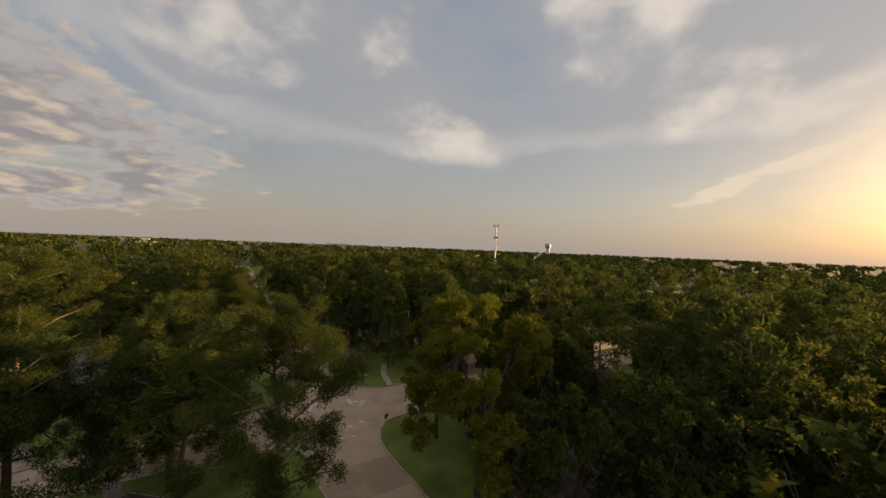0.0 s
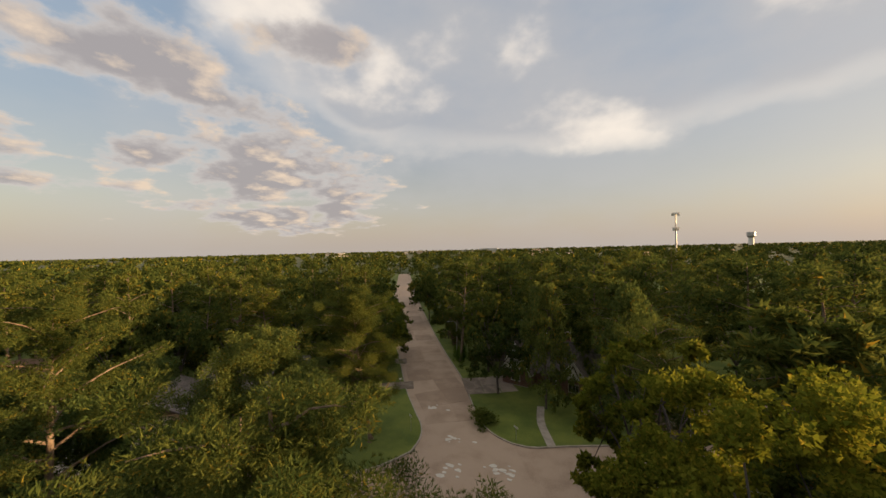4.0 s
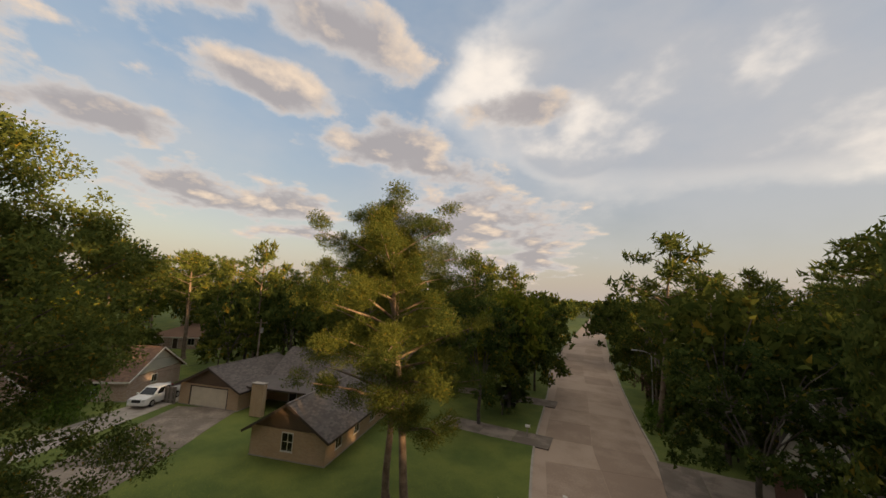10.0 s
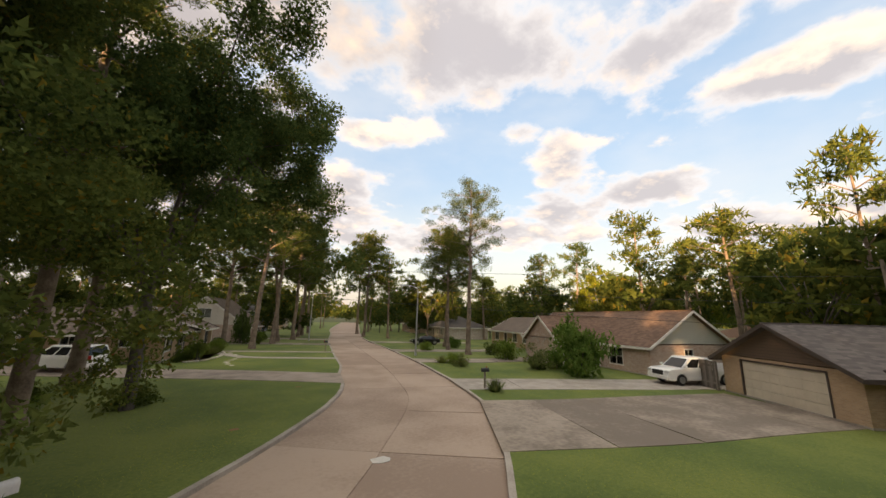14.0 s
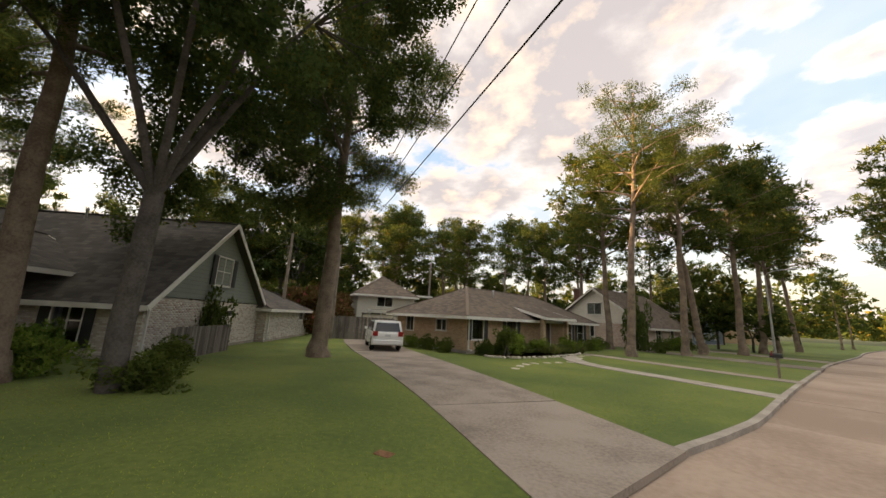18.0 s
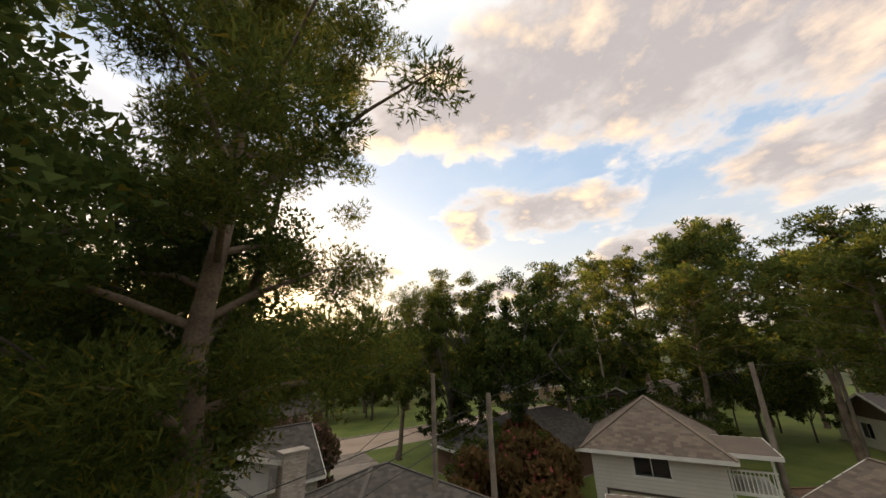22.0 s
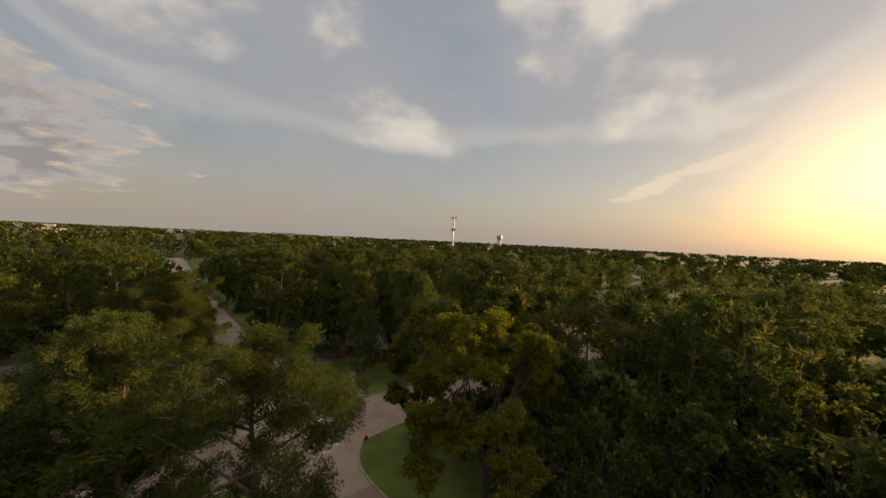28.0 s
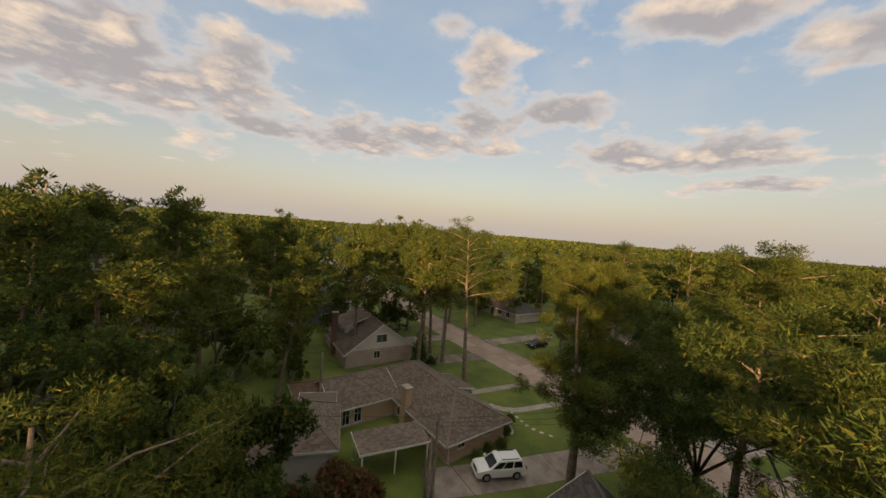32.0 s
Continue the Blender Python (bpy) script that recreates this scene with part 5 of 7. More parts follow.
# ---- shrubs ----
BUSH = {}
L_SHRUB = leaf_material("shrub_leaves", (0.085, 0.14, 0.028), (0.18, 0.26, 0.055), (0.17, 0.21, 0.05))
L_DEEP = leaf_material("deep_green_shrub_leaves", (0.055, 0.085, 0.025), (0.12, 0.16, 0.045), (0.08, 0.1, 0.03))
L_CRAPE = leaf_material("crape_myrtle_leaves", (0.11, 0.075, 0.03), (0.2, 0.12, 0.05), (0.42, 0.1, 0.1))
L_PINK = leaf_material("pink_crape_blossom", (0.08, 0.08, 0.04), (0.2, 0.13, 0.11), (0.5, 0.26, 0.3))
L_STRAP = leaf_material("strap_leaf_grass", (0.09, 0.12, 0.04), (0.22, 0.25, 0.09), (0.26, 0.24, 0.1))


def bush(x, y, r, h, mat=L_SHRUB, label="rounded clipped green shrub by the house wall", name="shrub", n=2600, z=TOP, strap=False, group="garden shrubs"):
    key = (mat.name, strap, n)
    if key not in BUSH:
        if strap:
            k = n // 3
            t, u = RNG.random(k) * 2 * pi, RNG.random(k)
            d = np.stack([np.cos(t) * (0.3 + u), np.sin(t) * (0.3 + u), 1.3 - 0.6 * u], 1)
            q = np.stack([np.cos(t) * 0.3 * u, np.sin(t) * 0.3 * u, 0 * u], 1)
            b = np.stack([-np.sin(t), np.cos(t), 0 * t], 1) * 0.03
            v = np.stack([q - b, q + b, q + d * (0.55 + 0.3 * RNG.random((k, 1)))], 1).reshape(-1, 3)
            f = np.arange(3 * k).reshape(-1, 3)
        else:
            c = RNG.normal(size=(26, 3)) * (0.42, 0.42, 0.3) + (0, 0, 0.55)
            v, f = leaves(c, 0.26 + 0.14 * RNG.random(26), n, 0.085, 0.9, 0.5)
            v = v[np.repeat(np.arange(len(f)), 3) * 3 + np.tile(np.arange(3), len(f))]
        v[:, 2] = np.maximum(v[:, 2], 0.0)
        tv, tf = [], []
        for k in range(5):
            a0 = k * 1.3
            pv, pf = tube([np.zeros(3), np.array([cos(a0) * 0.2, sin(a0) * 0.2, 0.35]), np.array([cos(a0) * 0.4, sin(a0) * 0.4, 0.75])], [0.03, 0.022, 0.01], 5)
            tf += [tuple(i + len(tv) for i in q2) for q2 in pf]
            tv += pv
        BUSH[key] = (raw_mesh("foliage", v, f, mat), raw_mesh("stem", np.array(tv), tf, M_BARK2, True))
    e = new(name)
    for nm, me in zip(("foliage", "stem"), BUSH[key]):
        new(nm, me).parent = e
    e.matrix_world = pose(x, y, z - 0.02, 0, 0, (x * 31 + y * 17) % 360) @ Matrix.Diagonal((r, r, h, 1))
    return tagged(e, label, "shrub", group)


def at_ranch(u, v):
    p = RM @ Vector((u, v, 0))
    return p.x, p.y


for u, v, r, h, m, lab in ((0.6, -1.0, 0.75, 1.1, L_DEEP, ""), (1.7, -1.3, 0.8, 1.0, L_DEEP, ""), (3.0, -1.5, 1.0, 1.5, L_SHRUB, ""), (4.4, -1.3, 0.9, 1.2, L_DEEP, ""), (5.8, -1.5, 1.0, 1.1, L_SHRUB, ""), (8.9, -2.2, 0.9, 1.3, L_SHRUB, ""),
                           (12.8, -1.2, 0.8, 1.0, L_DEEP, ""), (14.2, -1.2, 0.9, 1.0, L_DEEP, ""), (15.8, -1.2, 0.9, 1.1, L_SHRUB, ""), (17.6, -1.1, 0.9, 1.2, L_DEEP, ""), (-0.9, 1.2, 0.8, 1.0, L_DEEP, ""), (-0.9, 3.0, 0.8, 1.1, L_DEEP, ""), (-0.9, 4.8, 0.8, 0.9, L_SHRUB, "")):
    bush(*at_ranch(u, v), r * 0.9, h * 0.8, m)
topiary = bush(*at_ranch(1.2, -2.3), 0.72, 0.95, L_DEEP, "ball-shaped topiary shrub on three bare stems", z=TOP + 0.75)
for k in range(3):
    t = k * 2.1 + 0.4
    v, f = tube([np.array((cos(t) * 0.36, sin(t) * 0.36, -0.82)), np.array((cos(t) * 0.1, sin(t) * 0.1, -0.3)), np.array((cos(t) * 0.3, sin(t) * 0.3, 0.45))], [0.07, 0.055, 0.04], 7)
    new("bare_stem", raw_mesh("bare_stem", np.array(v), f, M_BARK2, True)).parent = topiary
for u in range(11):
    bush(*at_ranch(6.0 + u * 0.5, -2.1 - 0.35 * (u % 2)), 0.7, 0.95, L_STRAP, "clump of arching strap-leaved grass", "grass_clump", 900, strap=True, group="grass clumps")
bush(-17.6, -0.6, 3.0, 3.4, L_CRAPE, "large reddish crape myrtle in the back yard", "crape_myrtle", 16000, group="crape myrtles")
bush(-7.8, 13.4, 2.8, 4.4, L_PINK, "crape myrtle with faded pink blossom", "crape_myrtle", 12000, group="crape myrtles")
bush(-13, -4, 2.6, 3.3, L_CRAPE, "large reddish crape myrtle in the back yard", "crape_myrtle", 16000, group="crape myrtles")
WALL_SHRUBS = [(-34.6, 19.6, 1.1, 0.8, L_DEEP), (-31.0, 17.6, 1.0, 0.9, L_DEEP), (-27.2, 14.4, 1.1, 2.6, L_DEEP), (-30.8, 20.8, 1.0, 1.0, L_SHRUB), (-27.4, 20.2, 1.0, 1.1, L_SHRUB), (-25.4, 22.0, 1.0, 1.1, L_DEEP), (-23.2, 24.0, 1.0, 1.2, L_SHRUB),
                      (-62.4, 27.6, 2.4, 3.6, L_SHRUB), (-64.4, 24.4, 1.4, 1.6, L_SHRUB), (-62.2, 23.6, 1.2, 1.3, L_STRAP), (-66.2, 17.2, 1.4, 1.8, L_SHRUB), (-69.2, 13.0, 1.2, 1.5, L_DEEP), (-67.0, 26.0, 1.2, 1.4, L_DEEP)]
YARD_SHRUBS = [(-48.5, -14.5, 1.1, 1.1, L_DEEP), (-50.5, -20.5, 1.2, 1.2, L_SHRUB), (-52, -24, 1.1, 1.3, L_DEEP), (-33.5, 84.5, 1.8, 2.2, L_SHRUB), (-35.0, 87.5, 1.7, 2.3, L_SHRUB), (-20.0, 61.5, 2.2, 1.9, L_DEEP), (-40.2, 97, 2.2, 3.4, L_PINK),
                      (-46.8, -15.6, 1.3, 4.6, L_DEEP), (-72, 3.0, 1.2, 1.3, L_SHRUB), (-65, 4.5, 1.0, 1.0, L_SHRUB), (-58.6, 16.5, 0.8, 0.8, L_SHRUB), (-57.4, 18.6, 0.7, 0.7, L_STRAP)]
for x, y, r, h, m in WALL_SHRUBS + YARD_SHRUBS:
    bush(x, y, r, h, m, "green shrub beside the house wall" if m is not L_STRAP else "clump of arching strap-leaved grass")


# ---- fences ----
def fence(a, b, label, height=1.8, gap=0.14, mat=M_FENCE):
    va, vb = Vector((*a, 0)), Vector((*b, 0))
    run = (vb - va).length
    e = thing("fence", axes(*a, (vb - va).xy), label, "fence", "yard fences")
    bm = bmesh.new()
    bw = gap - 0.008
    box(bm, 0, -0.01, 0, bw, 0.012, height, bevel=0.004)
    me = bpy.data.meshes.new("board")
    bm.to_mesh(me)
    bm.free()
    me.materials.append(mat)
    rr = random.Random(int(run * 100))
    for k in range(int(run / gap)):
        o = new("board", me)
        o.parent = e
        o.matrix_local = pose(k * gap, rr.random() * 0.008, -0.02 + rr.random() * 0.04, 0, rr.random() * 1.2 - 0.6, 0)
    for z in (0.4, height - 0.35):
        bm = bmesh.new()
        box(bm, 0, 0.012, z, run, 0.05, z + 0.09)
        part("rail", bm, mat, e)
    for k in range(int(run / 2.4) + 1):
        bm = bmesh.new()
        box(bm, k * 2.4, 0.05, -0.1, k * 2.4 + 0.1, 0.15, height - 0.05)
        part("post", bm, mat, e)


fence((-22.6, 2.9), (-27.9, -0.9), "weathered grey board fence closing the driveway", 1.9)
fence((-30.2, 17.0), (-27.6, 13.2), "short picket screen of grey boards by the house", 1.3)
fence((-64.6, 36.4), (-66.0, 34.9), "grey board fence beside the garage", 1.9)
fence((-28.4, 86.0), (-22.0, 90.0), "dark board fence behind shrubs", 1.9)
fence((-27.0, -12.0), (-35.0, -14.5), "low brown board fence behind the garage", 1.6)


# ---- vehicles ----
def loft(bm, profile, half, mats=0, inset=0.0, bevel=0.05):
    """A body from a side outline, rounded along its edges."""
    left = [bm.verts.new((x, -half, z)) for x, z in profile]
    right = [bm.verts.new((x, half, z)) for x, z in profile]
    n = len(profile)
    bm.faces.new(left[::-1])
    bm.faces.new(right)
    for i in range(n):
        bm.faces.new((left[i], left[(i + 1) % n], right[(i + 1) % n], right[i]))
    bmesh.ops.recalc_face_normals(bm, faces=bm.faces)
    if inset:
        top = max(p[1] for p in profile)
        low = min(p[1] for p in profile)
        for v in bm.verts:
            v.co.y *= 1 - inset * (v.co.z - low) / (top - low)
    bmesh.ops.bevel(bm, geom=list(bm.edges), offset=bevel, segments=3, affect="EDGES", profile=0.6)
    for f in bm.faces:
        f.smooth = True


def wheel(parent, x, y, r, side):
    e = new("wheel")
    e.parent, e.matrix_local = parent, pose(x, y, r, 90, 0, 0)
    bm = bmesh.new()
    bmesh.ops.create_cone(bm, cap_ends=True, radius1=r, radius2=r, depth=0.25, segments=28)
    bmesh.ops.bevel(bm, geom=[g for g in bm.edges if len(g.link_faces) == 2 and abs(g.verts[0].co.z - g.verts[1].co.z) < 0.01], offset=0.05, segments=3, affect="EDGES")
    part("tyre", bm, M_RUBBER, e)
    bm = bmesh.new()
    s = 0.1 * side
    bmesh.ops.create_cone(bm, cap_ends=True, radius1=r * 0.62, radius2=r * 0.62, depth=0.1, segments=24, matrix=Matrix.Translation((0, 0, s)))
    for k in range(6):
        box(bm, -0.03, 0.02, -0.02, 0.03, r * 0.58, 0.03, Matrix.Translation((0, 0, s * 1.5)) @ Matrix.Rotation(k * pi / 3, 4, "Z"))
    part("rim", bm, M_RIM, e)


def car(name, m, label, paint, length, width, waist, top, hood, cabin, bed=None, bars=True):
    """A parked vehicle pointing along its x axis: body, glazed cabin, wheels, lamps and trim."""
    e = thing(name, m, label, "vehicle", "parked vehicles")
    L, h = length / 2, width / 2
    r = 0.38
    wx = L * 0.62
    prof = [(-L, 0.42), (-L, 0.9), (-L + 0.03, waist - 0.05), (-L + 0.12, waist), (L - hood, waist), (L - 0.25, waist - 0.1), (L - 0.03, waist - 0.32), (L, 0.5), (L - 0.05, 0.38)]
    for c in (wx, -wx):
        arch = [(c + 0.46 * cos(t), 0.34 + 0.46 * sin(t)) for t in np.linspace(0, pi, 9)]
        prof += arch
    prof.append((-L + 0.05, 0.36))
    bm = bmesh.new()
    loft(bm, prof, h, bevel=0.035)
    part("body", bm, paint, e)
    b0, b1, t0, t1 = cabin
    bm = bmesh.new()
    loft(bm, [(b0, waist - 0.03), (t0, top), (t1, top), (b1, waist - 0.03)], h - 0.04, inset=0.13, bevel=0.05)
    cab = part("cabin", bm, paint, e)
    zlo, zhi = waist + 0.04, top - 0.12
    f = lambda z: (z - waist) / (top - waist)
    ywall = lambda z: (h - 0.04) * (1 - 0.13 * f(z)) + 0.006
    xb, xf = (lambda z: b0 + (t0 - b0) * f(z)), (lambda z: b1 + (t1 - b1) * f(z))
    n = 3 if bed is None and length > 4.5 else 2
    for s in (-1, 1):
        for k in range(n):
            g0, g1 = (k + 0.06) / n, (k + 0.94) / n
            bm = bmesh.new()
            q = []
            for z, g in ((zlo, g0), (zlo, g1), (zhi, g1), (zhi, g0)):
                q.append(Vector((xb(z) + 0.12 + (xf(z) - xb(z) - 0.3) * g, s * ywall(z), z)))
            vs = [bm.verts.new(v) for v in q] + [bm.verts.new(v - Vector((0, s * 0.02, 0))) for v in q]
            for a in ((0, 1, 2, 3), (4, 7, 6, 5), (0, 4, 5, 1), (1, 5, 6, 2), (2, 6, 7, 3), (3, 7, 4, 0)):
                bm.faces.new([vs[i] for i in a])
            bmesh.ops.recalc_face_normals(bm, faces=bm.faces)
            part("side_window", bm, M_TINT, cab)
    for nm, fx, sgn in (("windscreen", xf, 1), ("rear_window", xb, -1)):
        bm = bmesh.new()
        q = [Vector((fx(z) + sgn * 0.012, y * (ywall(z) - 0.14), z)) for z, y in ((zlo, -1), (zlo, 1), (zhi, 1), (zhi, -1))]
        vs = [bm.verts.new(v) for v in q] + [bm.verts.new(v - Vector((sgn * 0.03, 0, 0))) for v in q]
        for a in ((0, 1, 2, 3), (4, 7, 6, 5), (0, 4, 5, 1), (1, 5, 6, 2), (2, 6, 7, 3), (3, 7, 4, 0)):
            bm.faces.new([vs[i] for i in a])
        bmesh.ops.recalc_face_normals(bm, faces=bm.faces)
        part(nm, bm, M_TINT, cab)
    for s in (-1, 1):
        for x in (wx, -wx):
            wheel(e, x, s * (h - 0.12), r, -s)
        for nm, x, z0, z1, mt, d in (("headlight", L - 0.06, waist - 0.36, waist - 0.18, M_LENS, 1), ("tail_light", -L + 0.02, waist - 0.22, waist + 0.06, M_RED, -1)):
            bm = bmesh.new()
            box(bm, x - 0.1, s * h - s * 0.34, z0, x + 0.07 * d, s * h - s * 0.03, z1, bevel=0.02)
            part(nm, bm, mt, e)
        bm = bmesh.new()
        box(bm, b1 - 0.25, s * h, waist + 0.02, b1 - 0.05, s * (h + 0.2), waist + 0.2, bevel=0.03)
        part("mirror", bm, paint, e)
        if bars:
            bm = bmesh.new()
            beam(bm, Vector((t0 + 0.3, s * (h - 0.32), top + 0.05)), Vector((t1 - 0.3, s * (h - 0.32), top + 0.05)), 0.05, 0.05)
            part("roof_rail", bm, M_BLACK, e)
        for k in range(2):
            bm = bmesh.new()
            box(bm, -0.2 - k * 1.0, s * (h - 0.01), waist - 0.2, 0.0 - k * 1.0, s * (h + 0.03), waist - 0.15, bevel=0.01)
            part("door_handle", bm, paint, e)
    for nm, x0, x1, z0, z1, y in (("rear_bumper", -L - 0.08, -L + 0.1, 0.42, 0.66, h - 0.05), ("front_bumper", L - 0.12, L + 0.07, 0.4, 0.64, h - 0.05), ("grille", L - 0.1, L + 0.02, 0.68, waist - 0.2, h * 0.5), ("number_plate", -L - 0.03, -L + 0.05, 0.86, 1.0, 0.17)):
        bm = bmesh.new()
        box(bm, x0, -y, z0, x1, y, z1, bevel=0.03 if nm != "number_plate" else 0.005)
        part(nm, bm, M_LENS if nm == "number_plate" else M_BLACK if nm == "grille" else paint, e)
    if bed:
        bm = bmesh.new()
        box(bm, bed[0], -h + 0.08, waist - 0.02, bed[1], h - 0.08, waist + 0.012)
        part("bed_liner", bm, M_BLACK, e)
        for s in (-1, 1):
            bm = bmesh.new()
            box(bm, bed[0], s * (h - 0.14), waist, bed[1], s * (h - 0.04), waist + 0.4, bevel=0.02)
            part("tool_box", bm, paint, e)
    return e


DRIVE_WAY = (0.70, -0.71)
car("white_suv", axes(-31.35, 5.2, DRIVE_WAY, TOP + 0.03), "white four-door off-road SUV parked on the concrete drive", M_CARWHITE, 4.8, 1.92, 1.12, 1.8, 1.15, (-2.25, 1.25, -2.0, 0.35))
car("pickup_truck", axes(-66.4, 34.5, (0.84, -0.54), TOP + 0.03), "white crew-cab pickup truck with dark side stripe", M_CARWHITE, 6.0, 2.0, 1.2, 1.95, 1.4, (-0.9, 1.75, -0.75, 0.85), (-2.9, -1.0), False)
car("black_sedan", axes(-38.6, -17.2, NB, TOP + 0.03), "black sedan parked beside the brick wall", M_CARBLACK, 4.7, 1.8, 0.95, 1.42, 1.2, (-1.9, 1.1, -1.0, 0.3), None, False)
car("dark_car", axes(-71.5, -3.5, NB, TOP + 0.03), "dark parked car on a house drive", M_CARBLACK, 4.7, 1.8, 0.95, 1.42, 1.2, (-1.9, 1.1, -1.0, 0.3), None, False)
car("parked_car", axes(-48.5, 74.5, (0.8, -0.6), TOP + 0.03), "dark parked SUV under the trees", M_CARBLACK, 4.7, 1.85, 1.05, 1.65, 1.2, (-2.2, 1.1, -1.9, 0.3), None, False)


# ---- street furniture ----
def curve_tube(name, pts, radius, mat, parent=None):
    v, f = tube([np.array(p, float) for p in pts], [radius] * len(pts), 8)
    ob = new(name, raw_mesh(name, v, f, mat, True))
    if parent:
        ob.parent = parent
    return ob


def street_lamp(x, y, toward_, h=8.2):
    e = thing("street_lamp", axes(x, y, toward_), "tall grey street lamp with a curved arm", "street lamp", "street lamps")
    v, f = tube([np.array((0, 0, 0.0)), np.array((0, 0, h * 0.5)), np.array((0, 0, h - 0.3))], [0.11, 0.085, 0.06], 10)
    new("pole", raw_mesh("pole", v, f, M_STEEL, True)).parent = e
    curve_tube("arm", [(0, 0, h - 0.4), (0.2, 0, h - 0.05), (0.8, 0, h + 0.15), (1.7, 0, h + 0.2)], 0.035, M_STEEL, e)
    bm = bmesh.new()
    box(bm, 1.55, -0.14, h + 0.1, 2.25, 0.14, h + 0.26, bevel=0.06)
    part("lamp_head", bm, M_STEEL, e)
    bm = bmesh.new()
    bmesh.ops.create_cone(bm, cap_ends=True, radius1=0.17, radius2=0.13, depth=0.3, segments=12, matrix=Matrix.Translation((0, 0, 0.12)))
    part("base", bm, M_STEEL, e)


street_lamp(-35.4, 87.0, (-0.84, -0.54))
street_lamp(-59.9, 8.7, (0.9, -0.42), 8.0)
street_lamp(-58.0, -18.5, (-0.9, 0.42), 8.0)


def utility_pole(x, y, h, ax=(1, 0), gear=True, name="utility_pole"):
    e = thing(name, axes(x, y, ax, 0), "weathered wooden utility pole with cables", "pole", "utility poles")
    v, f = tube([np.array((0, 0, -0.1)), np.array((0.02, 0.02, h * 0.5)), np.array((0, 0, h))], [0.16, 0.14, 0.11], 10)
    new("post", raw_mesh("post", v, f, M_POLE, True)).parent = e
    if gear:
        bm = bmesh.new()
        box(bm, -1.1, -0.06, h - 0.6, 1.1, 0.06, h - 0.48)
        part("crossarm", bm, M_POLE, e)
        bm = bmesh.new()
        bmesh.ops.create_cone(bm, cap_ends=True, radius1=0.22, radius2=0.22, depth=0.75, segments=14, matrix=Matrix.Translation((0.3, 0.0, h - 1.7)))
        part("transformer", bm, M_STEEL, e)
        for k in (-0.95, 0.0, 0.95):
            bm = bmesh.new()
            bmesh.ops.create_cone(bm, cap_ends=True, radius1=0.04, radius2=0.03, depth=0.16, segments=8, matrix=Matrix.Translation((k, 0, h - 0.4)))
            part("insulator", bm, M_LENS, e)


POLES = [(-23.9, 2.5, 8.2, False), (-3.4, -18.0, 11.5, True), (-17.7, -29.7, 9.8, True), (-72.6, 45.2, 9.4, True), (-90.7, 46.4, 9.0, True), (-95.5, 60.0, 9.0, True), (-24.5, -12.6, 9.0, False),
         (-20, 4.5, 9.0, False), (-43.6, 106, 10.0, True), (-64, 136, 11, True), (-37.4, 92, 9.0, False), (-30, -26, 10, True)]
for x, y, h, g in POLES:
    utility_pole(x, y, h, (0.6, 0.8), g)


def wire(a, b, sag=0.5, r=0.014):
    a, b = Vector(a), Vector(b)
    pts = []
    for i in range(15):
        t = i / 14
        p = a.lerp(b, t)
        pts.append((p.x, p.y, p.z - sag * 4 * t * (1 - t)))
    ob = tagged(curve_tube("overhead_cable", pts, r, M_CABLE), "thin black overhead cable strung between poles", "cable", "overhead cables")


for za, zb in ((7.8, 8.2), (7.5, 6.2), (7.2, 4.4)):
    wire((-23.9, 2.5, za), (-72.6, 45.2, zb), 0.5, 0.012)
wire((-23.9, 2.5, 8.0), (-3.4, -18.0, 10.8), 0.5)
wire((-23.9, 2.5, 7.6), (-24.5, -12.6, 8.8), 0.3)
wire((-24.5, -12.6, 8.9), (-17.7, -29.7, 9.2), 0.4)
wire((-3.4, -18.0, 10.9), (-17.7, -29.7, 9.3), 0.5)
wire((-72.6, 45.2, 9.0), (-90.7, 46.4, 8.6), 0.4)
wire((-72.6, 45.2, 8.6), (-95.5, 60.0, 8.6), 0.4)
wire((-20, 4.5, 8.9), (-23.9, 2.5, 7.8), 0.2)
wire((-20, 4.5, 8.9), (-21.0, 9.0, 5.2), 0.2)


def mailbox(x, y, ax, label="black mailbox on a post by the kerb", mat=M_BLACK):
    e = thing("mailbox", axes(x, y, ax), label, "mailbox", "kerbside mailboxes")
    bm = bmesh.new()
    box(bm, -0.05, -0.05, -0.05, 0.05, 0.05, 1.05, bevel=0.008)
    part("post", bm, M_POLE if mat is M_BLACK else M_KERB, e)
    bm = bmesh.new()
    prof = [(-0.09, 0)] + [(0.09 * -cos(t), 0.13 + 0.09 * sin(t)) for t in np.linspace(0, pi, 9)] + [(0.09, 0)]
    vs = [[bm.verts.new((u * 1.1, v, 1.02 + w2 * 1.1)) for u, w2 in prof] for v in (-0.28, 0.22)]
    for i in range(len(prof)):
        j = (i + 1) % len(prof)
        bm.faces.new((vs[0][i], vs[0][j], vs[1][j], vs[1][i]))
    bm.faces.new(vs[0])
    bm.faces.new(vs[1][::-1])
    bmesh.ops.recalc_face_normals(bm, faces=bm.faces)
    part("box", bm, mat, e)
    bm = bmesh.new()
    box(bm, 0.1, -0.2, 1.1, 0.12, -0.16, 1.35)
    part("flag", bm, M_RED, e)


